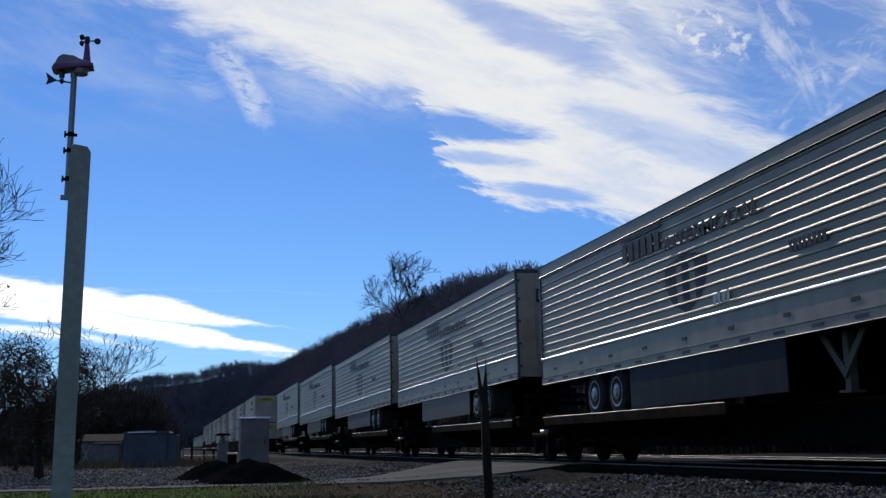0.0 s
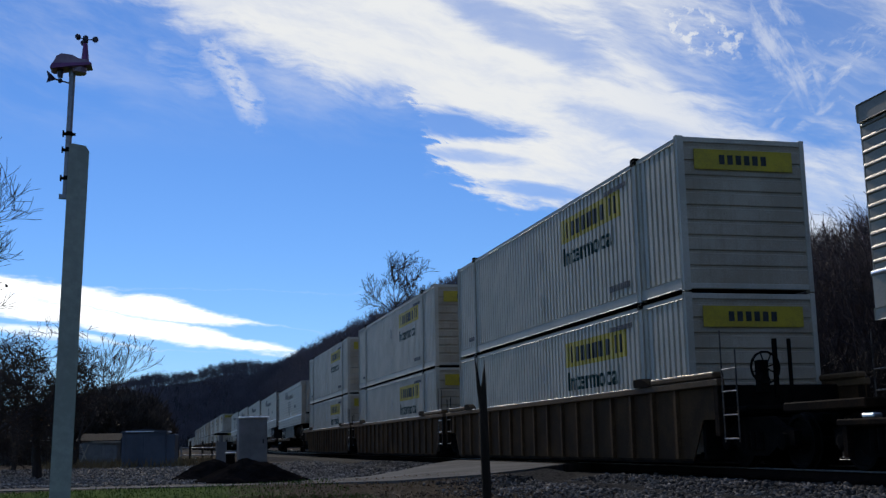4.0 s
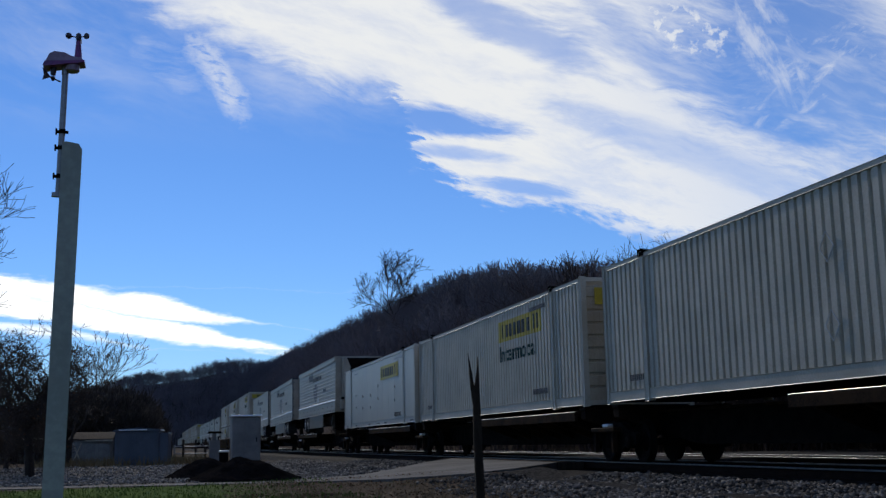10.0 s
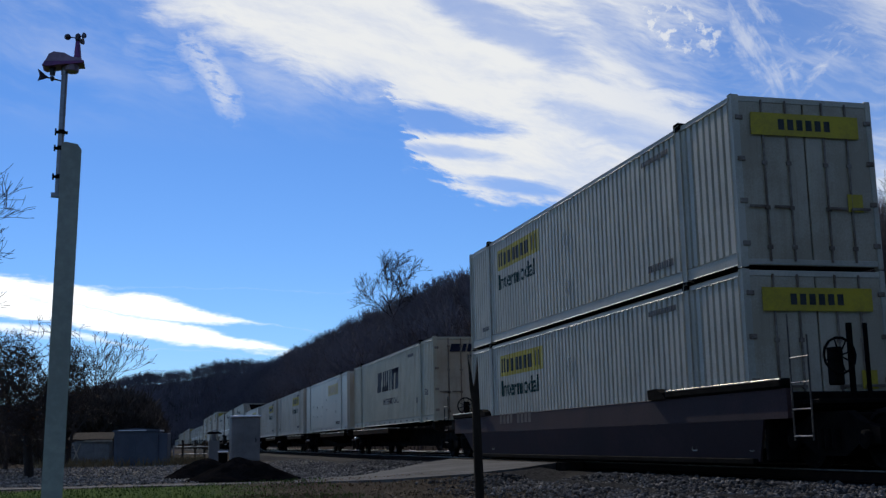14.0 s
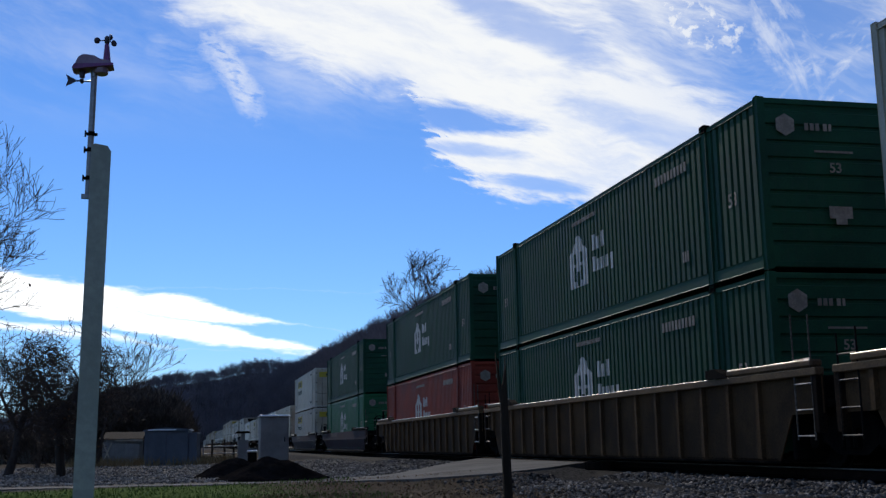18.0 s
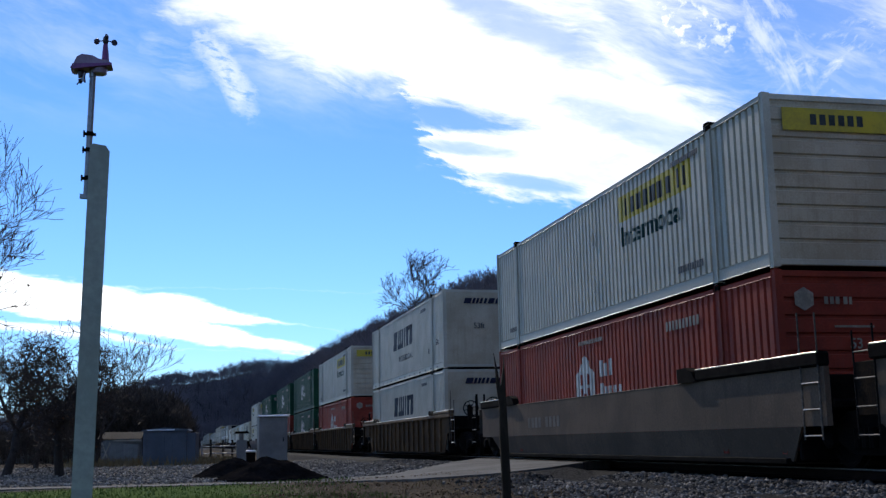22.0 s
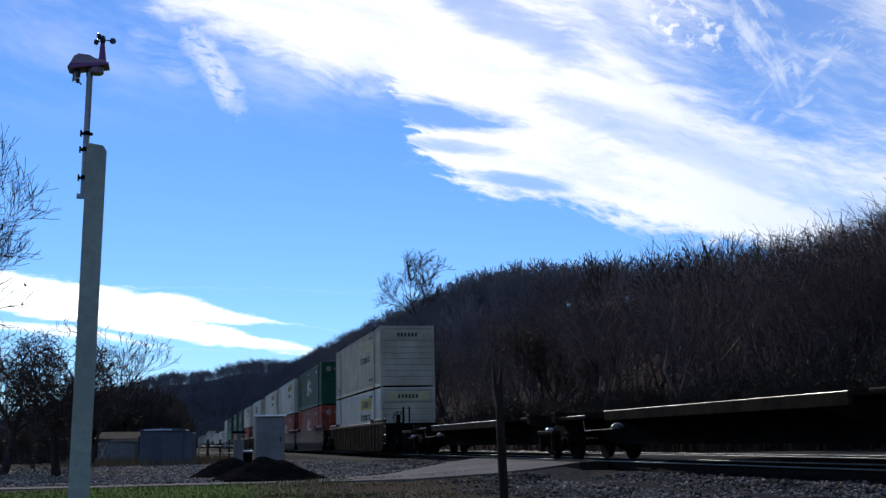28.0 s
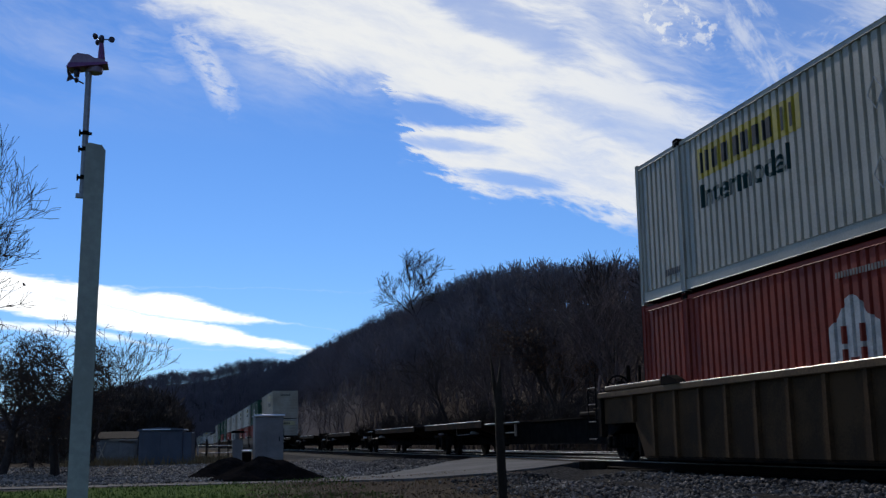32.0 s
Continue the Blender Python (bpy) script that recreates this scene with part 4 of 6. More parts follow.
    part("floor", Geo().box(-1.24, 1.24, -LONG - 0.1, 0.1, low - 0.02, low + 0.08), M["shaded_grime"], car)
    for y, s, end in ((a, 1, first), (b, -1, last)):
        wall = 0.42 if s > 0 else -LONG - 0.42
        part("bulkhead", Geo().box(-1.32, 1.32, wall - 0.05, wall + 0.05, 0.12, min(top - 0.02, 1.4), 0.02), M["shaded_grime"], car, "end bulkhead, near black with shade in its colour")
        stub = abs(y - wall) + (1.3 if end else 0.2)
        part("end_platform", Geo().box(-1.3, 1.3, *sorted((wall + s * 0.06, y - s * 0.02)), arch + 0.06, arch + 0.2, 0.03).box(-0.35, 0.35, *sorted((wall + s * 0.06, wall + s * stub)), arch - 0.1, arch + 0.05, 0.02), M["shaded_grime"], car)
        # ladders at the corners, their rungs worn bright; those at the front are darker
        k0, tall = (0.15, 2.25) if end else (-0.62, 2.3)
        for x in (-1.46, 1.40):
            g = Geo()
            for k, h in ((k0, tall), (k0 + 0.48, tall - (0.35 if end else 0.05))):
                g.tube((x + 0.03, y + s * k, 0.42), (x + 0.03, y + s * k, h if s < 0 else h - 0.35), 0.014, n=8)
            part("grab_iron", g, M["worn_rod" if s < 0 else "wheel_steel"], car, "worn steel ladder" if s < 0 else "dark steel ladder")
            for z in (0.48, 0.86, 1.24, 1.6):
                part("rung", Geo().tube((x + 0.03, y + s * k0, z), (x + 0.03, y + s * (k0 + 0.48), z), 0.013, n=8), M["worn_edge" if s < 0 else "worn_rod"], car)
        if end:
            g = Geo().tube((-0.55, y + s * 0.35, 0.9), (-0.55, y + s * 0.35, 2.1), 0.045).tube((-0.28, y + s * 0.35, 0.9), (-0.28, y + s * 0.35, 2.1), 0.035)
            g.box(-1.25, 1.25, *sorted((y + s * 0.1, y + s * 0.55)), 0.92, 1.0, 0.02)
            part("brake_stand", g, M["shaded_grime"], car)
            rim = Geo()
            for i in range(14):
                p, q = (2 * math.pi * i / 14, 2 * math.pi * (i + 1) / 14)
                rim.tube((-0.78 + 0.26 * math.cos(p), y + s * 0.42, 1.62 + 0.26 * math.sin(p)), (-0.78 + 0.26 * math.cos(q), y + s * 0.42, 1.62 + 0.26 * math.sin(q)), 0.02, n=6)
            for i in range(4):
                p = math.pi * i / 4 + 0.3
                rim.tube((-0.78 - 0.26 * math.cos(p), y + s * 0.42, 1.62 - 0.26 * math.sin(p)), (-0.78 + 0.26 * math.cos(p), y + s * 0.42, 1.62 + 0.26 * math.sin(p)), 0.012, n=5)
            part("brake_wheel", rim.box(-0.86, -0.7, *sorted((y + s * 0.2, y + s * 0.4)), 1.2, 1.75, 0.02), M["shaded_grime"], car, "black hand-brake wheel")
            part("coupler", Geo().box(-0.14, 0.14, *sorted((y + s * 0.5, y + s * 1.35)), 0.66, 0.92, 0.04).box(-0.2, 0.2, *sorted((y + s * 1.25, y + s * 1.55)), 0.64, 0.95, 0.05), M["shaded_grime"], car)
            part("air_hose", Geo().tube((0.3, y + s * 0.7, 0.8), (0.34, y + s * 1.0, 0.42), 0.025, n=6).tube((0.34, y + s * 1.0, 0.42), (0.3, y + s * 1.35, 0.5), 0.025, n=6), M["rubber"], car)
            bogie(car, wall + s * 1.3)
    if not first:
        bogie(car, 1.62)
    return car


def spine_unit(deck0, deck1, first=False, last=False, load="container"):
    """One spine of an articulated flat car; y = 0 is the front of its load."""
    car = thing("spine_car", "dark rusty spine car with a long narrow deck", "rail car", "cars of the train")
    rust = M["deck_rust"]
    a, b = 0.5, -17.0
    part("spine_beam", Geo().prism([(a, 0.72), (a, 1.0), (b, 1.0), (b, 0.72), (b + 2.6, 0.36), (a - 2.6, 0.36)], -0.33, 0.33), M["shaded_grime"], car, "dark box beam")
    part("beam_top", Geo().box(-0.42, 0.42, b, a, 1.0, 1.04), rust, car)
    deck = part("wheel_deck", Geo().box(-1.34, 1.34, -deck1, -deck0, 1.02, 1.06, 0.01), rust, car, "rusty wheel deck")
    for out in (-1, 1):
        part("deck_sill", Geo().box(*sorted((out * 1.28, out * 1.36)), -deck1, -deck0, 0.88, 1.09, 0.012), rust, deck)
        part("worn_edge", Geo().tube((out * 1.347, -deck1 + 0.02, 1.081), (out * 1.35, -deck0 - 0.02, 1.081), 0.011, n=16), M["worn_edge"], deck, "rounded edge worn to bright metal")
    for i in range(7):
        y = -deck0 - (deck1 - deck0) * (i + 0.5) / 7
        part("outrigger", Geo().prism([(-1.28, 0.86), (-0.33, 0.5), (0.33, 0.5), (1.28, 0.86), (1.28, 1.0), (-1.28, 1.0)], y - 0.05, y + 0.05, "y"), rust, deck)
    for y in (-0.3, -LONG + 0.3):
        part("support_arm", Geo().prism([(-1.25, 0.92), (-0.33, 0.6), (0.33, 0.6), (1.25, 0.92), (1.25, 1.14), (-1.25, 1.14)], y - 0.14, y + 0.14, "y").box(-1.28, -1.02, y - 0.18, y + 0.18, 1.1, 1.17, 0.01).box(1.02, 1.28, y - 0.18, y + 0.18, 1.1, 1.17, 0.01), rust, car)
    if load == "trailer":
        y = -LONG + 3.0
        part("hitch", Geo().prism([(y - 0.5, 1.0), (y + 0.9, 1.0), (y + 0.25, 1.95), (y - 0.15, 1.95)], -0.3, -0.2).prism([(y - 0.5, 1.0), (y + 0.9, 1.0), (y + 0.25, 1.95), (y - 0.15, 1.95)], 0.2, 0.3).box(-0.5, 0.5, y - 0.3, y + 0.4, 1.93, 2.02, 0.02), rust, car, "steel trailer hitch")
    else:
        y = -LONG + 3.0
        part("hitch", Geo().box(-0.5, 0.5, y - 1.2, y + 0.6, 1.04, 1.16, 0.03), rust, car, "folded steel hitch")
    part("step_box", Geo().box(-1.25, -0.6, -0.1, 1.15, 0.62, 0.72, 0.02).box(-1.22, -1.12, 0.0, 0.1, 0.2, 0.62).box(-1.22, -1.12, 0.95, 1.05, 0.2, 0.62), M["deck_rust"], car)
    part("brake_lever", Geo().box(-1.2, -0.95, 0.35, 0.62, 0.72, 0.79, 0.02), M["bright_metal"], car, "bright metal plate")
    bogie(car, 0.35)
    if first:
        part("end_platform", Geo().box(-1.2, 1.2, 0.5, 2.6, 0.86, 1.0, 0.02).box(-0.14, 0.14, 2.5, 3.0, 0.55, 0.8, 0.03), rust, car)
    if last:
        part("end_platform", Geo().box(-1.2, 1.2, -19.2, -17.0, 0.86, 1.0, 0.02).box(-0.14, 0.14, -19.6, -19.0, 0.55, 0.8, 0.03), rust, car)
        bogie(car, -17.4)
    if load == "empty":
        for out in (-1, 1):
            part("apron", Geo().box(*sorted((out * 0.4, out * 1.22)), -2.5, 0.0, 0.96, 1.04, 0.012), rust, car, "dark end apron")
            part("worn_edge", Geo().tube((out * 1.214, -2.45, 1.032), (out * 1.214, -1.2, 1.032), 0.01, n=16), M["worn_edge"], car, "rounded edge worn to bright metal")
            part("step_rail", Geo().tube((out * 1.28, -4.3, 0.70), (out * 1.28, -2.6, 0.68), 0.013, n=8).tube((out * 1.28, -2.6, 0.68), (out * 1.28, -2.5, 0.92), 0.012, n=8), M["rod_steel"], car, "bent steel step rail")
            part("valve_cover", Geo().lathe((out * 1.0, -3.9, 0.70), "z", ((0, 0.15), (0.06, 0.145), (0.11, 0.1), (0.14, 0.03)), 14), M["case_grey"], car, "pale domed valve cover")
    if deck0 < 0:
        for out in (-1, 1):
            walkway = part("walkway", Geo().box(*sorted((out * 0.9, out * 1.3)), -10.0, -deck1 - 0.15, 0.93, 0.99, 0.01), rust, car, "narrow dark walkway")
            part("worn_edge", Geo().tube((out * 1.292, -9.98, 0.982), (out * 1.292, -deck1 - 0.17, 0.982), 0.01, n=16), M["worn_edge"], walkway, "rounded edge worn to bright metal")
            part("step", Geo().box(*sorted((out * 1.24, out * 1.3)), -9.53, -9.46, 0.6, 0.93, 0.01).box(*sorted((out * 1.26, out * 1.29)), -9.46, -8.55, 0.69, 0.715), M["rod_steel"], walkway, "hanging steel step")
    return car


TRACK_X = 8.996 + HALF
SPEED, SLOWING = 16.9453, -0.01877
RIDERS = []


def ride(ob, front, z, tilt=0.0):
    """Puts a thing on the train: where its front stands at the start, its height, and its tilt."""
    RIDERS.append((ob, front, z, tilt))
    ob.matrix_basis = pose(TRACK_X, front, z, tilt)
    return ob


PROTO = {}


def one(key, make):
    """The first of a kind is built, the next are copies."""
    if key not in PROTO:
        PROTO[key] = make()
        return PROTO[key]
    return copy_thing(PROTO[key], pose(0, 0, 0))


BOXES = {
    "jb": lambda: jb_box(),
    "jb_mid": lambda: jb_box(sign_at=9.6),
    "jb_doors": lambda: jb_box("white_steel", "doors", 2.75),
    "jb_plain_end": lambda: jb_box(end_tone="faded_gold"),
    "jb_old": lambda: jb_box("dusty_steel", "nose", 9.75, "faded_gold", "black_print", "dusty_steel"),
    "smooth": smooth_box,
    "smooth_faded": lambda: smooth_box("faded_gold"),
    "swift": lambda: swift_box("white_steel", "nose"),
    "swift_doors": lambda: swift_box("cream_steel", "doors"),
    "green": lambda: hub_box("green_steel"),
    "green_low": lambda: hub_box("green_steel"),
    "leaf": lambda: hub_box("leaf_green_steel"),
    "red": lambda: hub_box("red_steel"),
    "red_doors": lambda: hub_box("red_steel", "doors"),
}
WELL_FLOOR, SPINE_TOP = RAIL + 0.211, RAIL + 1.178


def stack(front, low, high, kind, first, last, lift=0.0):
    ride(one("well %s %s %s" % (kind, first, last), lambda: well_car(kind, first, last)), front, RAIL)
    ride(one(low, BOXES[low]), front, WELL_FLOOR + lift)
    ride(one(high, BOXES[high]), front, WELL_FLOOR + lift + 2.905)


def spine(front, load, deck0, deck1, first=False, last=False):
    # a trailer stands a little higher over its wheels than on its hitch
    nose_z, tail_z = {"doors_back": (1.97, 2.16), "nose_dark": (1.88, 2.02), "nose_back": (2.13, 2.15)}.get(load, (0, 0))
    cargo = "trailer" if load in ("doors_back", "nose_back", "nose_dark") else "container" if load else "empty"
    ride(one("spine %s %s %s %s %s" % (deck0, deck1, first, last, cargo), lambda: spine_unit(deck0, deck1, first, last, cargo)), front, RAIL)
    if cargo == "trailer":
        ride(one(load, lambda: trailer(load != "doors_back", "skirt_blue" if load == "nose_dark" else "skirt_white")), front, RAIL + nose_z, -math.degrees((tail_z - nose_z) / LONG))
    elif load:
        ride(one(load, BOXES[load]), front, SPINE_TOP)


# far ahead
for k in range(9):
    f = 138.8 + k * 19.6 + (k // 3) * 4.0
    stack(f, "jb", "jb_old" if k % 4 == 3 else "jb", "ribs", k % 3 == 2, k % 3 == 0)
for k in range(6):
    spine(332.0 + k * 17.6, "smooth" if k % 2 else "jb_mid", 7.0, 15.4)
# five trailers
for f, load in ((97.2, "doors_back"), (79.7, "doors_back"), (62.3, "doors_back"), (44.6, "doors_back")):
    spine(f, load, 6.2, 15.6, f > 97)
spine(26.5, "nose_dark", 0.2, 9.5, False, True)
# three wells of white boxes
stack(5.63, "jb_mid", "jb", "ribs", True, False)
stack(-13.85, "jb", "jb", "ribs", False, False)
stack(-33.22, "jb", "jb", "ribs", False, True)
# three more trailers
spine(-54.8, "doors_back", 5.9, 15.8, True)
spine(-73.1, "doors_back", 5.9, 15.8)
spine(-93.0, "nose_back", 0.2, 9.4, False, True)
# five single boxes
spine(-112.4, "smooth", 7.0, 15.4, True)
spine(-129.3, "jb", 7.6, 15.6)
spine(-146.7, "jb", 7.0, 15.4)
spine(-164.2, "smooth_faded", 6.7, 15.3)
spine(-182.3, "swift_doors", 0.0, 8.4, False, True)
# stacked boxes
stack(-203.30, "jb_doors", "jb_doors", "plum", True, True, 0.05)
stack(-226.92, "leaf", "green", "plum", True, True)
stack(-250.26, "red", "green", "ribs", True, False)
stack(-269.77, "green_low", "green", "ribs", False, False)
stack(-289.11, "red", "jb", "ribs", False, True)
stack(-312.76, "swift", "swift", "ribs", True, True)
stack(-336.28, "red", "jb", "plain", True, False)
stack(-355.81, "red", "jb", "plain", False, False)
stack(-375.30, "red_doors", "green", "plain", False, True)
stack(-398.74, "jb_plain_end", "jb_old", "ribs", True, True)
# empty flat cars
for k in range(4):
    spine(-422.1 - k * 17.7, None, 4.05, 13.4, k == 0)
spine(-492.9, None, -2.3, 6.1, False, True)
stack(-511.67, "red", "jb_doors", "ribs", True, True)


def motions():
    """The train rolls away; the weather sensor turns in the wind."""
    for ob, front, z, tilt in RIDERS:
        walk(ob, [(t, pose(TRACK_X, front + SPEED * t + SLOWING * t * t / 2, z, tilt)) for t in (0, 4, 8, 12, 16, 20, 24, 28, 32)])
    walk(CIRRUS, [(0, pose(0, 0, EYE_Z, -0.28, 0, -0.7)), (16, pose(0, 0, EYE_Z, 0.03, 0, 0.55)), (32, pose(0, 0, EYE_Z, 0.35, 0, 1.8))])
    walk(CUPS, [(i * 0.25, pose(*CUPS_AT, 0, 0, 74 * i)) for i in range(129)])
    walk(VANE, [(t, pose(*VANE_AT, 0, 0, a)) for t, a in
                ((0, 20), (0.5, 5), (1, -5), (1.5, 20), (2, 80), (2.5, 60), (3, 40), (4.5, 45), (6, 62), (7, 50), (8, 72), (9, 28), (10, 58), (11.5, 52),
                 (12.2, 22), (13, 80), (14, 35), (15.5, 50), (17, 60), (18, 0), (19, 55), (20, 62), (21, 118), (22, 112), (23, 50), (24, 62), (25, 60),
                 (26.5, 62), (28, 78), (29, 128), (30, 126), (31, 105), (32, 60))])


# ---- ground and hills ----
def smooth(x, a, b):
    t = min(1.0, max(0.0, (x - a) / (b - a)))
    return t * t * (3 - 2 * t)


def crest(y):
    """Height of the wooded ridge beside the line, by the distance along it."""
    return float(np.interp(y, (0, 100, 125, 145, 158, 189, 255, 335, 568, 738), (25, 23.5, 22, 18.5, 17, 20.5, 29.5, 39.5, 45.5, 48.2))) + 1.2 * math.sin(y / 37.0)


def skyline(a):
    """How high the woods reach, in degrees, by bearing."""
    return float(np.interp(a, (-12, -8.6, -5, -2.5, -1, 3, 6.8, 8.8, 11, 14.7, 19, 22, 25, 29, 31, 33, 35.4, 40, 50), (1.3, 1.6, 2.6, 3.35, 3.75, 4.4, 5.2, 5.95, 7.15, 8.75, 9.35, 10.2, 10.3, 10.0, 10.0, 10.7, 11.8, 12.8, 14)))


LANE = ((-14, 28.0, 28.9, 0.05), (-6, 26.7, 27.5, 0.06), (0.2, 25.6, 26.5, 0.07), (2.6, 24.2, 25.4, 0.11), (4.5, 22.4, 25.8, 0.18), (6.0, 21.9, 28.6, 0.26), (7.4, 22.8, 31.6, RAIL - 0.07), (8.75, 24.4, 34.0, RAIL - 0.02))


def lane_bank(x, y):
    """The low bank that carries the lane."""
    if not (-14 < x < 9 and 14 < y < 40):
        return 0.0
    a, b, z = (float(np.interp(x, [r[0] for r in LANE], [r[i] for r in LANE])) for i in (1, 2, 3))
    return (z - 0.03) * smooth(y, a - 2.6, a - 0.3) * (1 - smooth(y, b + 0.3, b + 2.6))


def ground_z(x, y):
    if x < 9 and y < 900:
        side = smooth(x, 4.6, 7.4) * 0.12
    else:
        side = 0.12
    z = max(side, lane_bank(x, y))
    z += crest(y) * smooth(x, 25, 88) + 16 * smooth(x, 88, 240)
    # the far side of the valley
    far = math.hypot(x, y)
    falls = float(np.interp(math.degrees(math.atan2(x, max(y, 1))), (-12, -8.6, -4.5, -1), (0.3, 0.38, 0.72, 1)))
    z += falls * (61 + 14 * smooth(x / max(y, 1), -0.02, 0.1)) * smooth(far, 720, 1150) * (1 - smooth(x, 25, 110))
    if far < 40:
        z += 0.05 * noise.noise(Vector((x * 0.3, y * 0.3, 0)))
    return z


def build_ground():
    xs = [-3000, -1800, -1100, -700, -450, -300, -200, -130, -80, -50, -30] + list(range(-20, 40, 1)) + list(range(40, 140, 6)) + [150, 180, 220, 280, 400, 700, 1200, 2000, 3000]
    ys = [-3000, -1200, -500, -200, -100, -50, -20, 0] + [8 + i * 1.0 for i in range(40)] + [50 + i * 4 for i in range(20)] + [135 + i * 15 for i in range(34)] + [680 + i * 45 for i in range(16)] + [1500, 2000, 3000]
    v = [(x, y, ground_z(x, y)) for y in ys for x in xs]
    n = len(xs)
    f = [(j * n + i, j * n + i + 1, (j + 1) * n + i + 1, (j + 1) * n + i) for j in range(len(ys) - 1) for i in range(n - 1)]
    me = bpy.data.meshes.new("ground")
    me.from_pydata(v, [], f)
    me.polygons.foreach_set("use_smooth", [True] * len(f))
    me.materials.append(M["ground"])
    tagged(new("ground", me), "soil, grass and leaf-covered hillside", "ground", kind="structure")


build_ground()


# ---- the line: two tracks on ballast ----
TRACKS = (TRACK_X, TRACK_X + 4.4)
g = Geo()
for y0, y1 in ((-60, 0), (0, 60), (60, 200), (200, 600), (600, 900)):
    outline = [(TRACKS[0] - 3.3, 0.02), (TRACKS[0] - 1.7, RAIL - 0.2), (TRACKS[1] + 1.7, RAIL - 0.2), (TRACKS[1] + 3.6, 0.0)]
    g.raw([(x, y, z) for y in (y0, y1) for x, z in outline], [(0, 1, 5, 4), (1, 2, 6, 5), (2, 3, 7, 6)])
solid("ballast_bed", g, M["ballast"], "crushed stone ballast under two tracks, train shade in its colour", "ballast", kind="structure")
for x in TRACKS:
    for s in (-0.755, 0.755):
        prof = [(-0.07, 0), (0.07, 0), (0.07, 0.012), (0.012, 0.03), (0.01, 0.115), (0.034, 0.128), (0.034, 0.137), (-0.034, 0.137), (-0.034, 0.128), (-0.01, 0.115), (-0.012, 0.03), (-0.07, 0.012)]
        rail = solid("rail", Geo().prism([(x + s + a, RAIL - 0.16 + b) for a, b in prof], -60, 900, "y"), M["rail_steel"], "rust-brown steel rail with a bright head", "rail", "rails", "structure")
        arc = [(0.018 + 0.01 * math.cos(radians(b)), 0.01 * math.sin(radians(b)) - 0.01) for b in range(0, 91, 15)]
        head = [(0.028, -0.022)] + arc + [(-a, b) for a, b in reversed(arc)] + [(-0.028, -0.022)]
        part("rail_head", Geo().prism([(x + s + a, RAIL + b) for a, b in head], -60, 900, "y"), M["tread"], rail, "polished rounded rail head")


# ---- the lane and its crossing ----
def lane():
    rows = LANE
    g = Geo()
    v = []
    for x, a, b, z in rows:
        v += [(x, a, z), (x, b, z), (x, a, z - 0.35), (x, b, z - 0.35)]
    f = []
    for i in range(len(rows) - 1):
        k = 4 * i
        f += [(k, k + 1, k + 5, k + 4), (k, k + 4, k + 6, k + 2), (k + 1, k + 3, k + 7, k + 5)]
    g.raw(v, f)
    solid("road", g, M["asphalt"], "worn pale asphalt lane rising to the crossing", "road", kind="structure")
    # the panels between and outside the rails
    base = solid("crossing", Geo().box(TRACKS[1] + 1.6, TRACKS[1] + 9, 24.4, 34.0, RAIL - 0.3, RAIL - 0.02), M["shaded_asphalt"], "asphalt of the road over the tracks, train shadow in its colour", "road", kind="structure")
    for x in TRACKS:
        for x0, x1 in ((-1.5, -0.83), (-0.66, 0.66), (0.83, 1.5)):
            for j in range(5):
                part("crossing_panel", Geo().box(x + x0, x + x1, 24.5 + j * 1.9, 26.34 + j * 1.9, RAIL - 0.2, RAIL - 0.014, 0.015), M["timber"], base)
    part("infill", Geo().box(TRACKS[0] + 1.52, TRACKS[1] - 1.52, 24.5, 34.0, RAIL - 0.3, RAIL - 0.03), M["shaded_asphalt"], base)


lane()


# ---- bare trees ----
def limbs(rng, height, spread, levels=4, forks=3, trunk_r=None, bend=0.18, up=0.25, thin=0.0, clear=0):
    """Segments (start, end, radius, radius, level) of a leafless tree."""
    out = []

    def grow(p, d, length, r, level):
        n = 3 if level < 2 else 2
        for i in range(n):
            d = (d + Vector((rng.gauss(0, bend), rng.gauss(0, bend), rng.gauss(0, bend) + up * 0.3 * (level > 0)))).normalized()
            q = p + d * (length / n)
            r2 = max(thin, r * (0.86 if level < 2 else 0.75))
            out.append((p, q, r, r2, level))
            p, r = q, r2
            if level < levels and (level > 0 or i > clear):
                for _ in range(forks if i == n - 1 else max(1, forks - 1)):
                    a = rng.uniform(0, 2 * math.pi)
                    tilt = rng.uniform(0.45, 1.05) * spread
                    s = d.orthogonal().normalized()
                    s.rotate(Matrix.Rotation(a, 3, d))
                    e = (d * math.cos(tilt) + s * math.sin(tilt) + Vector((0, 0, up))).normalized()
                    grow(p, e, length * rng.uniform(0.5, 0.75), max(thin, r * 0.62), level + 1)

    grow(Vector((0, 0, 0)), Vector((rng.gauss(0, 0.04), rng.gauss(0, 0.04), 1)).normalized(), height * 0.5, trunk_r or height * 0.02, 0)
    top = max(s[1].z for s in out)
    k = height / top
    return [(a * k, b * k, c, d, e) for a, b, c, d, e in out]


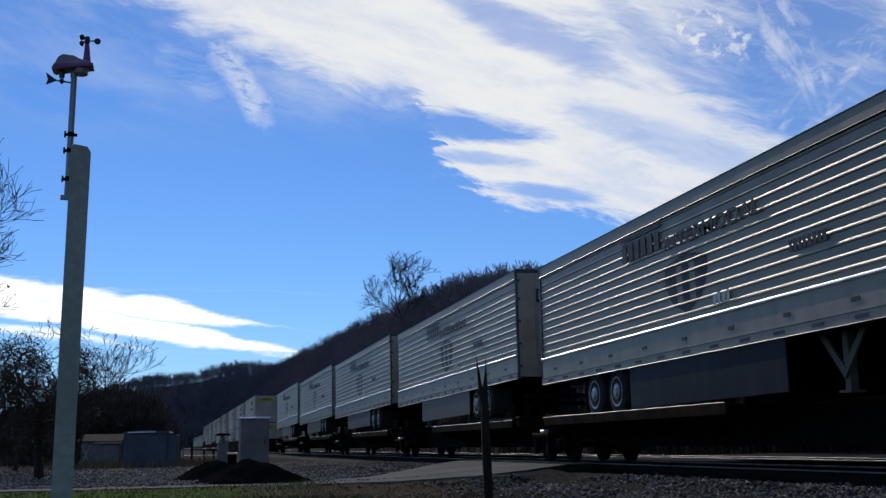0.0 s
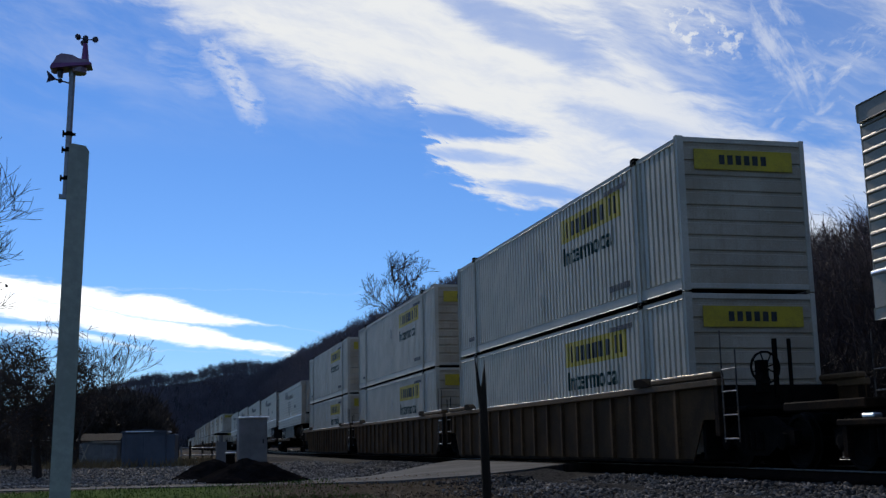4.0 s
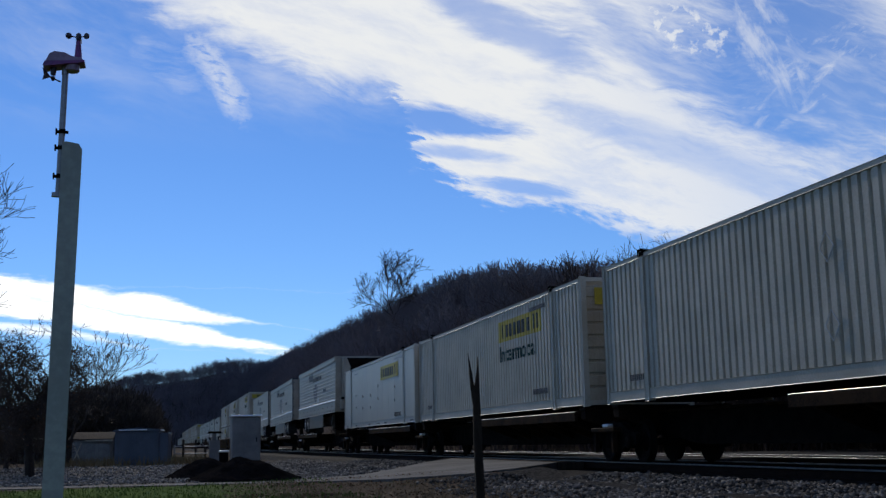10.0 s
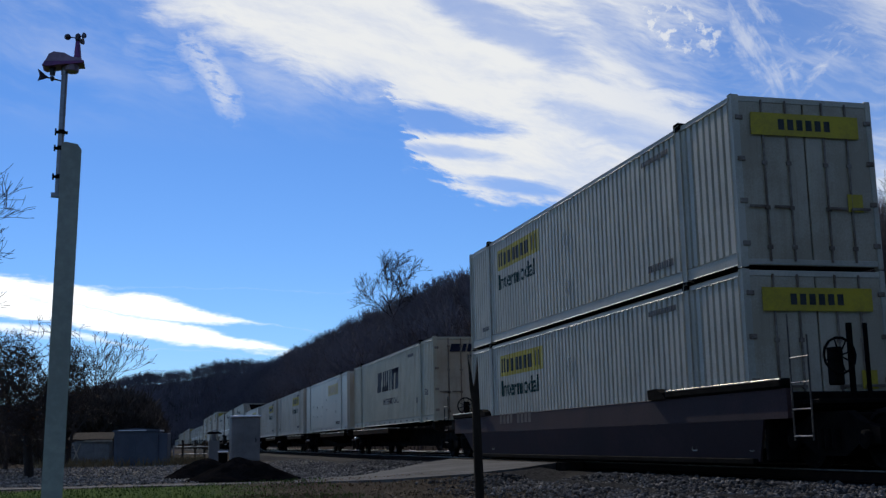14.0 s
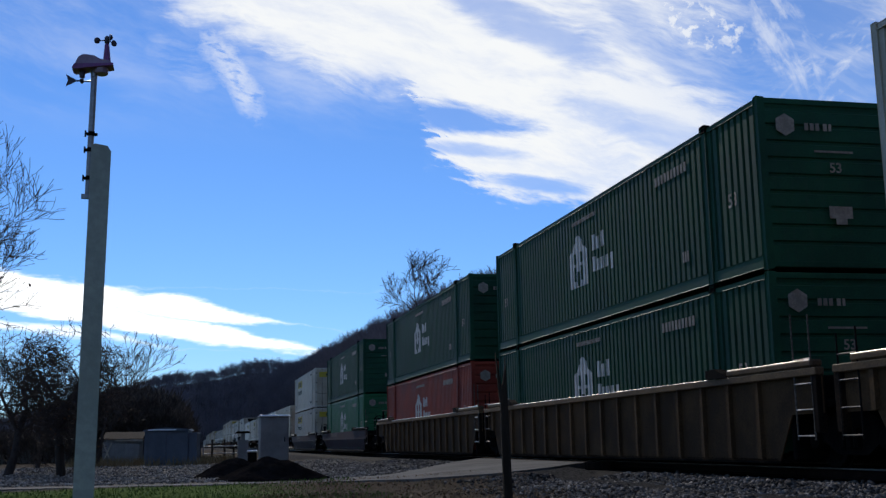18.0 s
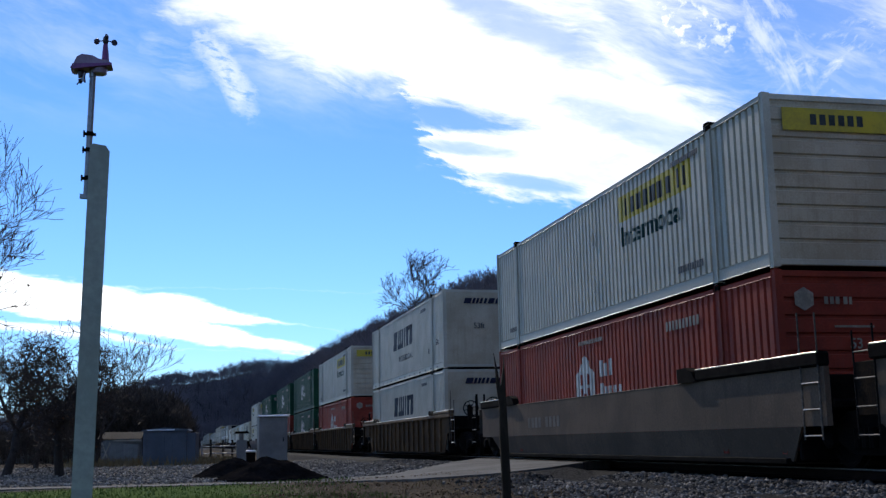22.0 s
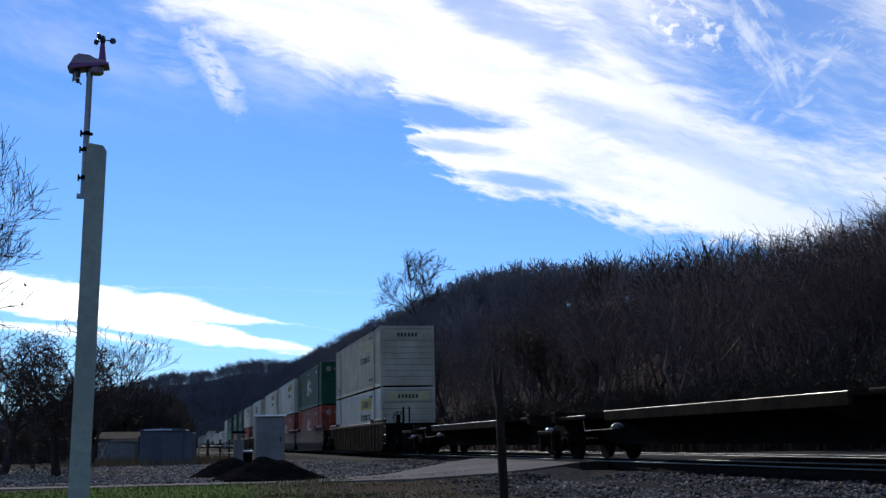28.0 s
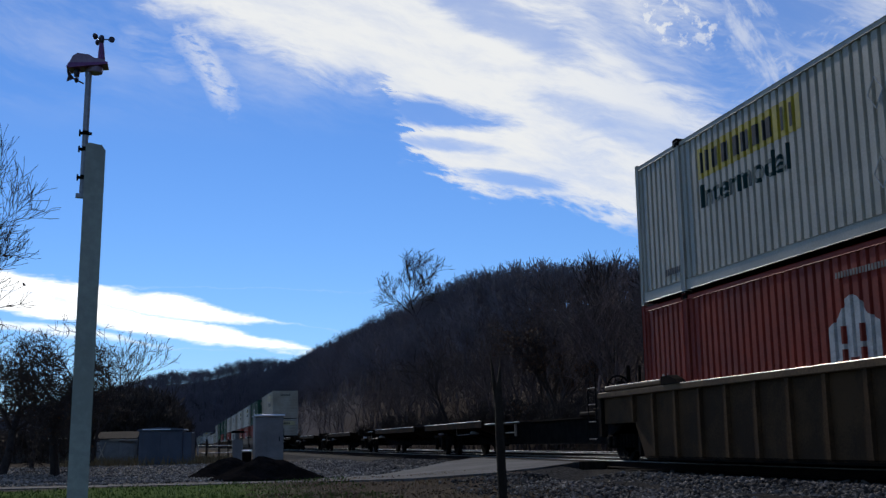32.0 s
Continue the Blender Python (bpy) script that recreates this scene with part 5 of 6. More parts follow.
def tubes(segments, n=4):
    """Vertices and faces of all the segments, as arrays."""
    p0 = np.array([s[0] for s in segments])
    p1 = np.array([s[1] for s in segments])
    r0 = np.array([s[2] for s in segments])
    r1 = np.array([s[3] for s in segments])
    d = p1 - p0
    d /= np.linalg.norm(d, axis=1)[:, None] + 1e-9
    h = np.where(np.abs(d[:, 2:3]) > 0.9, np.array([[1.0, 0, 0]]), np.array([[0, 0, 1.0]]))
    a = np.cross(d, h)
    a /= np.linalg.norm(a, axis=1)[:, None]
    b = np.cross(d, a)
    ang = 2 * np.pi * np.arange(n) / n
    ring = a[:, None] * np.cos(ang)[None, :, None] + b[:, None] * np.sin(ang)[None, :, None]
    v = np.concatenate([p0[:, None] + ring * r0[:, None, None], p1[:, None] + ring * r1[:, None, None]], 1).reshape(-1, 3)
    i = np.arange(n)
    quad = np.stack([i, (i + 1) % n, (i + 1) % n + n, i + n], 1)
    f = (np.arange(len(segments))[:, None, None] * 2 * n + quad[None]).reshape(-1, 4)
    return v, f


def array_mesh(name, v, f, material):
    me = bpy.data.meshes.new(name)
    w = f.shape[1]
    me.vertices.add(len(v))
    me.vertices.foreach_set("co", np.asarray(v, dtype=np.float32).ravel())
    me.loops.add(f.size)
    me.loops.foreach_set("vertex_index", np.asarray(f, dtype=np.int32).ravel())
    me.polygons.add(len(f))
    me.polygons.foreach_set("loop_start", np.arange(0, f.size, w, dtype=np.int32))
    me.update(calc_edges=True)
    me.validate()
    me.materials.append(material)
    return me


def leaf_cards(rng, segments, count, size):
    """Small curled leaves on the outer twigs."""
    tips = [s for s in segments if s[4] >= 3] or segments
    v, f = [], []
    for _ in range(count):
        s = rng.choice(tips)
        p = s[0].lerp(s[1], rng.random()) + Vector((rng.gauss(0, 0.06), rng.gauss(0, 0.06), rng.gauss(0, 0.06)))
        a = Vector((rng.gauss(0, 1), rng.gauss(0, 1), rng.gauss(0, 1))).normalized() * size * rng.uniform(0.6, 1.3)
        b = a.orthogonal() * 0.6
        k = len(v)
        v += [p - a, p + b * 0.6, p + a, p - b + a.cross(b) * 0.5 / size]
        f.append((k, k + 1, k + 2, k + 3))
    return np.array(v), np.array(f)


def bare_tree(seed, x, y, height, spread=1.0, levels=4, leaves=0, leaf=0.07, label="", thick=None, turn=0, thin=0.004, z=None, forks=3, up=0.25, bend=0.18):
    rng = random.Random(seed)
    segs = limbs(rng, height, spread, levels, forks, thick, bend, up, thin)
    t = thing("bare_tree", label or "leafless dark tree with fine branching twigs", "tree", "trees")
    low = [s for s in segs if s[4] == 0]
    high = [s for s in segs if s[4] > 0]
    part("trunk", array_mesh("trunk", *tubes(low, 8), M["bark"]), None, t)
    part("crown", array_mesh("crown", *tubes(high, 4), M["twig"]), None, t)
    if leaves:
        part("leaves", array_mesh("leaves", *leaf_cards(rng, segs, leaves, leaf), M["dead_leaf"]), None, t, "last brown leaves")
    t.matrix_basis = pose(x, y, (ground_z(x, y) if z is None else z) - 0.05, 0, 0, turn)
    return t


def az(degrees, far):
    return math.sin(radians(degrees)) * far, math.cos(radians(degrees)) * far


bare_tree(11, *az(-15.0, 24), 8.0, 0.8, 5, 200, 0.05, "tall bare tree with a few withered leaves beside the yard", 0.11, 40, 0.0045)
bare_tree(12, *az(-5.9, 40), 5.6, 1.45, 5, 450, 0.05, "wide spreading tree with dark withered leaves", 0.16, 10, 0.0065, forks=3, up=0.08, bend=0.24)
bare_tree(14, *az(-8.3, 44), 6.4, 1.4, 5, 450, 0.05, "wide spreading tree with dark withered leaves", 0.17, 190, 0.0065, forks=3, up=0.10, bend=0.24)
bare_tree(15, *az(-7.0, 58), 6.0, 1.3, 5, 700, 0.06, "wide spreading tree with dark withered leaves", 0.14, 120, 0.011, forks=2, up=0.12, bend=0.22)
bare_tree(13, *az(-4.3, 62), 5.2, 1.1, 4, 120, 0.06, "low spreading tree with a few withered leaves", 0.1, 70, 0.010, forks=2, up=0.15)
bare_tree(21, *az(-3.4, 82), 9.2, 0.75, 5, 0, 0.1, "slim forked bare tree above the brush", 0.14, 0, 0.013, forks=2, up=0.14, bend=0.13)
bare_tree(22, *az(-1.8, 84), 8.9, 0.62, 5, 0, 0.1, "slim forked bare tree above the brush", 0.13, 120, 0.013, forks=2, up=0.16, bend=0.13)


def woods(name, label, templates, places, material):
    """Many trees as one mesh: places are (x, y, z, turn, size, template)."""
    vs, fs, n = [], [], 0
    for x, y, z, turn, size, k in places:
        v, f = templates[k]
        c, s = math.cos(turn), math.sin(turn)
        r = np.array([[c, s, 0], [-s, c, 0], [0, 0, 1]])
        vs.append((v @ r) * size + np.array([x, y, z]))
        fs.append(f + n)
        n += len(v)
    ob = new(name, array_mesh(name, np.concatenate(vs), np.concatenate(fs), material))
    return tagged(ob, label, "woods", kind="stuff")


def hillside():
    rng = random.Random(5)
    near = [tubes(limbs(random.Random(s), 12.0, 0.8, 4, 2, 0.14, 0.16, 0.12, 0.012, 0), 3) for s in range(8)]
    places = []
    while len(places) < 1350:
        x = 24 + 95 * rng.random() ** 1.3
        a = rng.uniform(5, 44) if rng.random() < 0.8 else rng.uniform(30, 44)
        y = x / math.tan(radians(a))
        if y > 620:
            continue
        z = ground_z(x, y) - 0.3
        size = min(rng.uniform(0.6, 1.1), (math.hypot(x, y) * math.tan(radians(min(skyline(a), skyline(a - 170 / math.hypot(x, y))) + rng.uniform(-1.2, 0.15))) + EYE_Z - z) / 12.0)
        if size > 0.42:
            places.append((x, y, z, rng.uniform(0, 6.3), size, rng.randrange(8)))
    woods("hillside_woods", "bare grey-brown woods on the hillside behind the tracks", near, places, M["wood_edge"])
    coarse = [tubes(limbs(random.Random(s + 40), 12.0, 0.9, 2, 3, 0.22, 0.16, 0.16, 0.06), 3) for s in range(6)]
    places = []
    while len(places) < 7000:
        if rng.random() < 0.5:
            x, y = rng.uniform(50, 130), rng.uniform(230, 900)
        else:
            d, a = rng.uniform(760, 1250), rng.uniform(-9, 9)
            x, y = az(a, d)
        z = ground_z(x, y) - 0.5
        size = min(rng.uniform(0.7, 1.3), (math.hypot(x, y) * math.tan(radians(skyline(math.degrees(math.atan2(x, y))) + rng.uniform(-0.22, 0.05))) + EYE_Z - z) / 12.0)
        if size > 0.2:
            places.append((x, y, z, rng.uniform(0, 6.3), size, rng.randrange(6)))
    woods("far_woods", "distant bare woods on the ridge, haze in their colour", coarse, places, M["far_woods"])
    # undergrowth
    bush = [tubes(limbs(random.Random(s + 80), 2.6, 1.2, 3, 3, 0.03, thin=0.012, up=0.35), 3) for s in range(4)]
    places = []
    for _ in range(700):
        x = rng.uniform(19.5, 30)
        y = x / math.tan(radians(rng.uniform(8, 46)))
        places.append((x, y, ground_z(x, y) - 0.1, rng.uniform(0, 6.3), rng.uniform(0.6, 1.5), rng.randrange(4)))
    woods("brush", "leafless brush along the edge of the woods", bush, places, M["bark"])
    places = []
    # a rounded thicket behind the sheds, thinning out to low scrub
    for _ in range(900):
        a, d = rng.uniform(-5.2, 0.1), rng.uniform(76, 104)
        x, y = az(a, d)
        tall = d / 90 * float(np.interp(a, (-5.2, -3.9, -1.7, -0.7, 0.1), (3.6, 5.3, 5.8, 4.6, 2.4)))
        places.append((x, y, -0.1, rng.uniform(0, 6.3), tall / 2.6 * rng.uniform(0.55, 1.0), rng.randrange(4)))
    for _ in range(420):
        x, y = az(rng.uniform(-11, -4.6), rng.uniform(78, 104))
        places.append((x, y, -0.1, rng.uniform(0, 6.3), rng.uniform(0.55, 1.0), rng.randrange(4)))
    thick_bush = [tubes(limbs(random.Random(s + 90), 2.6, 0.8, 3, 3, 0.035, 0.12, 0.35, 0.014), 3) for s in range(4)]
    woods("yard_brush", "dense dark brush behind the sheds", thick_bush, places, M["brush_stem"])


hillside()
# taller trees that stand out against the sky
bare_tree(31, *az(11.9, 330), 58.5 - ground_z(*az(11.9, 330)), 1.0, 4, 0, 0.1, "large bare tree standing above the ridge", 0.4, 30, 0.05)
for i, (a, d, h) in enumerate(((20.6, 84, 14.0), (22.4, 80, 14.2), (23.6, 76, 14.2), (25.0, 78, 14.2), (26.6, 74, 12.9), (28.2, 74, 13.0), (29.6, 72, 12.3), (31.0, 72, 11.2))):
    x, y = az(a, d)
    bare_tree(50 + i, x, y, h + 0.5 - ground_z(x, y), 0.62, 5, 500 if i in (0, 4) else 0, 0.09, "bare woodland tree at the foot of the hill", 0.2, i * 50, 0.016, forks=2, up=0.28, bend=0.12)
x, y = az(18.6, 78)
bare_tree(71, x, y, 9.5, 0.9, 4, 2600, 0.10, "oak at the foot of the hill still holding brown leaves", 0.14, 0, 0.014)
x, y = az(14.1, 74)
lean = bare_tree(73, x, y, 7.4, 0.9, 4, 0, 0.1, "dark forked tree leaning out from the woods", 0.19, 0, 0.018, forks=2)
lean.matrix_basis = lean.matrix_basis @ pose(0, 0, 0, 0, -16, 0)
x, y = az(16.6, 66)
bare_tree(72, x, y, 3.4, 1.1, 4, 700, 0.08, "small shrub still holding brown leaves", 0.05, 0, 0.01)


# ---- weather post in the foreground ----
PX_, PY_ = az(-5.0, 5.5)


def weather_post():
    post = solid("wooden_post", Geo().prism([(-0.046, 0.02), (-0.046, 2.335), (-0.03, 2.345), (0.028, 2.337), (0.046, 2.31), (0.046, 0.02)], -0.045, 0.045, "y"), M["post_paint"], "weathered pale grey square wooden post", "post")
    post.matrix_basis = pose(PX_, PY_, 0, 0, 1.0, 5)
    pipe = solid("mounting_pipe", Geo().tube((0, 0, 2.08), (0, 0, 2.73), 0.015, n=12).box(-0.03, 0.002, -0.014, 0.014, 2.08, 2.10), M["pipe_steel"], "thin steel pipe clamped to the post", "pipe")
    for z in (2.18, 2.32, 2.40):
        part("clamp", Geo().tube((-0.03, 0, z), (0.03, 0, z), 0.008, n=8).box(-0.03, -0.022, -0.018, 0.018, z - 0.012, z + 0.012).box(-0.014, 0.016, -0.02, 0.02, z - 0.01, z + 0.01), M["shaded_grime"], pipe, "dark hose clamp")
    pipe.matrix_basis = pose(PX_ - 0.062 + 0.012, PY_ - 0.01, 0, 0, 1.0, 5)
    return post


weather_post()
SENSOR = thing("weather_sensor", "plastic weather sensor with painted-in lens fringe, black wind cups and vane", "sensor")
SENSOR.matrix_basis = pose(PX_ - 0.004, PY_ - 0.01, 2.73, 0, 0, 0)
shell = [(-0.088, 0.008), (0.0, 0.014), (0.084, 0.022), (0.07, 0.034), (0.03, 0.038), (0.0, 0.054), (-0.05, 0.058), (-0.072, 0.044)]
lip = [(-0.1, -0.014), (-0.086, -0.02), (0.0, -0.004), (0.07, 0.006), (0.092, 0.01), (0.09, 0.02), (0.0, 0.012), (-0.09, 0.006)]
part("housing", Geo().prism(shell, -0.042, 0.042, "y"), M["fringe_tinted_shell"], SENSOR, "rounded housing with mauve lens fringe in its colour")
part("lip", Geo().prism(lip, -0.048, 0.048, "y"), M["fringe_tinted_plastic"], SENSOR, "lower rim with purple lens fringe in its colour")
part("rain_gauge", Geo().lathe((0.03, 0, -0.028), "z", ((0, 0.032), (0.004, 0.036), (0.03, 0.038)), 16), M["fringe_tinted_shell"], SENSOR, "pale round base")
part("mast", Geo().tube((0.058, 0, 0.03), (0.056, 0, 0.128), 0.02, 0.011, 12), M["fringe_tinted_plastic"], SENSOR)
part("neck", Geo().tube((0, 0, -0.045), (0, 0, 0.0), 0.016, n=12), M["pipe_steel"], SENSOR)
part("vane_stem", Geo().tube((-0.055, 0, -0.05), (-0.055, 0, 0.0), 0.012, 0.018, 12), M["black_plastic"], SENSOR)
CUPS_AT, VANE_AT = (0.056, 0, 0.148), (-0.055, 0, -0.066)
g = Geo().lathe((0, 0, -0.02), "z", ((0, 0.008), (0.01, 0.013), (0.035, 0.013), (0.042, 0.006)), 12)
for i in range(3):
    a = i * 2 * math.pi / 3
    c, s = math.cos(a), math.sin(a)
    g.tube((0, 0, 0), (c * 0.04, s * 0.04, 0), 0.003, n=6)
    for k in range(4):
        b0, b1 = k * math.pi / 8, (k + 1) * math.pi / 8
        g.tube((c * 0.048 - s * 0.016 * math.sin(b0), s * 0.048 + c * 0.016 * math.sin(b0), 0), (c * 0.048 - s * 0.016 * math.sin(b1), s * 0.048 + c * 0.016 * math.sin(b1), 0), 0.016 * math.cos(b0), 0.016 * max(0.1, math.cos(b1)), 12)
CUPS = part("wind_cups", g, M["black_plastic"], SENSOR, "three black wind cups")
CUPS.location = CUPS_AT
VANE = part("wind_vane", Geo().tube((0.055, 0, 0), (-0.03, 0, 0), 0.004, n=8).prism([(-0.02, 0.0), (-0.075, 0.03), (-0.065, 0.0), (-0.075, -0.03)], -0.003, 0.003, "y").lathe((0, 0, -0.012), "z", ((0, 0.006), (0.012, 0.011), (0.02, 0.011)), 10), M["black_plastic"], SENSOR, "black arrow-shaped wind vane")
VANE.location = VANE_AT


# ---- stake in the foreground ----
def stake():
    x, y = az(15.95, 8.0)
    st = solid("wooden_stake", Geo().prism([(-0.04, -0.05), (0.035, -0.05), (0.038, 0.6), (0.036, 0.95), (0.034, 1.2), (0.028, 1.42), (0.0, 1.30), (-0.03, 1.22), (-0.042, 0.9)], -0.022, 0.022, "y"), M["timber"], "split dark wooden stake with a forked top", "stake")
    part("prong", Geo().prism([(-0.03, 1.1), (-0.005, 1.2), (-0.035, 1.38), (-0.062, 1.50), (-0.055, 1.40), (-0.05, 1.25)], -0.014, 0.014, "y"), M["timber"], st)
    part("prong", Geo().prism([(0.0, 1.15), (0.035, 1.15), (0.034, 1.36), (0.03, 1.47), (0.022, 1.38), (0.008, 1.33)], -0.016, 0.016, "y"), M["timber"], st)
    st.matrix_basis = pose(x, y, 0.02, 0, -1.2, -8) @ Matrix.Diagonal((0.75, 1, 1, 1))


stake()


# ---- the yard ----
def signal_case():
    x, y = az(4.15, 54)
    case = thing("signal_case", "tall grey metal signal cabinet with a bright roof edge", "cabinet")
    part("body", Geo().box(-0.66, 0.66, -0.45, 0.45, 0.1, 2.1, 0.02), M["case_grey"], case)
    part("plinth", Geo().box(-0.6, 0.6, -0.4, 0.4, -0.2, 0.1), M["stone"], case)
    roof = part("roof", Geo().box(-0.72, 0.72, -0.52, 0.52, 2.1, 2.15, 0.02), M["case_grey"], case)
    part("roof_edge", Geo().tube((-0.72, -0.52, 2.15), (0.72, -0.52, 2.15), 0.045, n=16), M["bright_metal"], roof, "rounded bare metal roof edge")
    d = part("door", Geo().box(-0.12, 0.58, -0.475, -0.45, 0.2, 1.9, 0.01), M["case_grey"], case)
    part("handle", Geo().box(0.44, 0.48, -0.52, -0.475, 0.95, 1.15, 0.008), M["shaded_grime"], d)
    case.matrix_basis = pose(x, y, 0.1, 0, 0, 3)
    x, y = az(2.65, 62)
    box = thing("meter_cabinet", "small dull metal cabinet with a cap", "cabinet")
    part("body", Geo().box(-0.28, 0.28, -0.25, 0.25, 0, 1.15, 0.02), M["case_grey"], box)
    part("mast", Geo().tube((-0.02, 0, 1.15), (-0.02, 0, 1.5), 0.12, n=10), M["case_grey"], box)
    part("cap", Geo().prism([(-0.42, 1.5), (0.42, 1.5), (0.3, 1.62), (-0.3, 1.62)], -0.3, 0.3, "y"), M["shaded_grime"], box)
    box.matrix_basis = pose(x, y, 0.05)
    x, y = az(3.1, 58)
    lid = solid("metal_lid", Geo().box(-0.22, 0.22, -0.25, 0.25, 0, 0.62, 0.02), M["shaded_grime"], "low dark box with a bright metal top", "box")
    part("top", Geo().tube((-0.24, -0.25, 0.62), (0.24, -0.25, 0.62), 0.05, n=16).box(-0.24, 0.24, -0.25, 0.28, 0.6, 0.66), M["bright_metal"], lid, "bare metal rolled edge")
    lid.matrix_basis = pose(x, y, 0.0)


signal_case()


def soil_heap(label, x, y, rx, ry, h, seed):
    n, rings = 40, 14
    v, f = [], []
    for j in range(rings + 1):
        r = j / rings
        for i in range(n):
            a = 2 * math.pi * i / n
            px, py = rx * r * math.cos(a), ry * r * math.sin(a)
            z = h * (1 - smooth(r, 0.0, 1.05)) + 0.10 * noise.noise(Vector((px * 2.2 + seed, py * 2.2, 0))) * (1 - r * 0.7) + 0.04 * noise.noise(Vector((px * 8 + seed, py * 8, 3)))
            v.append((px, py, max(-0.05, z) if j < rings else -0.08))
    for j in range(rings):
        for i in range(n):
            k = (i + 1) % n
            f.append((j * n + i, j * n + k, (j + 1) * n + k, (j + 1) * n + i))
    heap = solid("soil_mound", Geo().raw(v, f), M["black_soil"], label, "heap")
    heap.matrix_basis = pose(x, y, 0.02)


soil_heap("large heap of black soil beside the lane", *az(4.1, 30.5), 1.6, 1.2, 0.56, 1)
soil_heap("long low heap of black soil", *az(2.3, 33.5), 1.35, 1.0, 0.52, 7)


def sheds():
    x, y = az(-0.95, 61)
    s = thing("blue_shed", "faded blue metal garden shed with double doors", "shed")
    part("wall", Geo().box(-1.1, 1.1, -1.0, 1.0, 0, 1.72, 0.02), M["shed_blue"], s)
    for a in (-1.02, 0.02):
        d = part("door", Geo().box(a, a + 1.0, -1.03, -1.0, 0.08, 1.6, 0.008), M["shed_blue"], s)
        for i in range(4):
            part("door_rib", Geo().box(a + 0.12 + i * 0.22, a + 0.16 + i * 0.22, -1.045, -1.03, 0.1, 1.58), M["shed_blue"], d)
    part("roof", Geo().prism([(-1.2, 1.72), (1.2, 1.72), (1.15, 1.8), (0, 1.9), (-1.15, 1.8)], -1.1, 1.1, "y"), M["shed_blue"], s)
    part("roof_trim", Geo().box(-0.9, 0.5, -1.14, -1.1, 1.76, 1.80), M["bright_metal"], s)
    part("side_wall", Geo().box(1.1, 1.55, -0.9, 0.9, 0, 1.62, 0.02), M["shed_blue"], s)
    s.matrix_basis = pose(x, y, 0, 0, 0, -6)
    x, y = az(-3.2, 66)
    w = thing("lean_to", "weathered white boarded lean-to with an open front", "shed")
    for i in range(9):
        part("board", Geo().box(-1.0 + i * 0.225, -0.79 + i * 0.225, -0.03, 0.0, 0.0, 1.35 - 0.03 * i, 0.004), M["shed_white"], w)
    part("back_wall", Geo().box(-1.05, 1.05, 1.4, 1.45, 0, 1.5), M["shed_white"], w)
    part("roof", Geo().prism([(-0.15, 1.35), (1.55, 1.75), (1.55, 1.81), (-0.15, 1.41)], -1.2, 1.2), M["timber"], w, "dark weathered roof")
    part("roof_edge", Geo().box(-0.3, 1.2, -0.2, -0.15, 1.28, 1.36), M["white_paint"], w)
    part("brace", Geo().tube((-0.95, -0.06, 0.1), (-0.5, -0.06, 1.2), 0.04, n=6).tube((-0.5, -0.06, 0.1), (-0.95, -0.06, 1.2), 0.04, n=6), M["white_paint"], w)
    w.matrix_basis = pose(x, y, 0, 0, 0, -4)


def garage():
    """A low pale outbuilding at the back of the yard."""
    g = thing("garage", "low weathered grey garage with two dark openings", "shed")
    part("wall", Geo().box(-2.6, 2.6, 0, 3.0, 0, 1.5, 0.02), M["shed_white"], g)
    part("roof", Geo().prism([(-0.2, 1.5), (3.2, 1.5), (3.2, 1.58), (1.5, 2.0), (-0.2, 1.58)], -2.8, 2.8), M["timber"], g, "dark weathered roof")
    # near-black plates stand in for the shade inside the doorways
    for x in (-1.9, 0.2):
        part("opening", Geo().box(x, x + 0.85, -0.04, 0.0, 0.05, 1.15, 0.01), M["shaded_grime"], g, "doorway plate, near black for the shade inside")
    g.matrix_basis = pose(*az(-7.2, 84), 0, 0, 0, -5)
    c = thing("pale_canopy", "small pale sheet-metal canopy on posts", "canopy")
    part("roof", Geo().box(-0.55, 0.55, -0.5, 0.5, 1.5, 1.58, 0.01), M["white_paint"], c)
    for x in (-0.5, 0.44):
        part("post", Geo().box(x, x + 0.06, -0.45, -0.39, -0.05, 1.5), M["timber"], c)
    c.matrix_basis = pose(*az(-5.85, 76), 0)


sheds()
garage()
post = solid("fence_post", Geo().tube((0, 0, -0.1), (0, 0, 1.25), 0.08, 0.07, 10).lathe((0, 0, 1.25), "z", ((0, 0.075), (0.03, 0.09), (0.08, 0.02)), 10), M["timber"], "short dark round fence post with a pale cap", "post", "fence posts")
post.matrix_basis = pose(*az(0.55, 68), 0)
for a, d in ((1.15, 72), (1.75, 76), (2.2, 80)):
    copy_thing(post, pose(*az(a, d), 0))
gate = solid("pipe_gate", Geo().tube((-1.0, 0, 0.9), (1.3, 0, 0.9), 0.03).tube((-1.0, 0, 0.45), (1.3, 0, 0.45), 0.03).tube((1.3, 0, 0), (1.3, 0, 1.0), 0.04).tube((-1.0, 0, 0), (-1.0, 0, 1.0), 0.04), M["pipe_steel"], "low metal pipe gate between posts", "gate")
gate.matrix_basis = pose(*az(1.5, 74), 0)


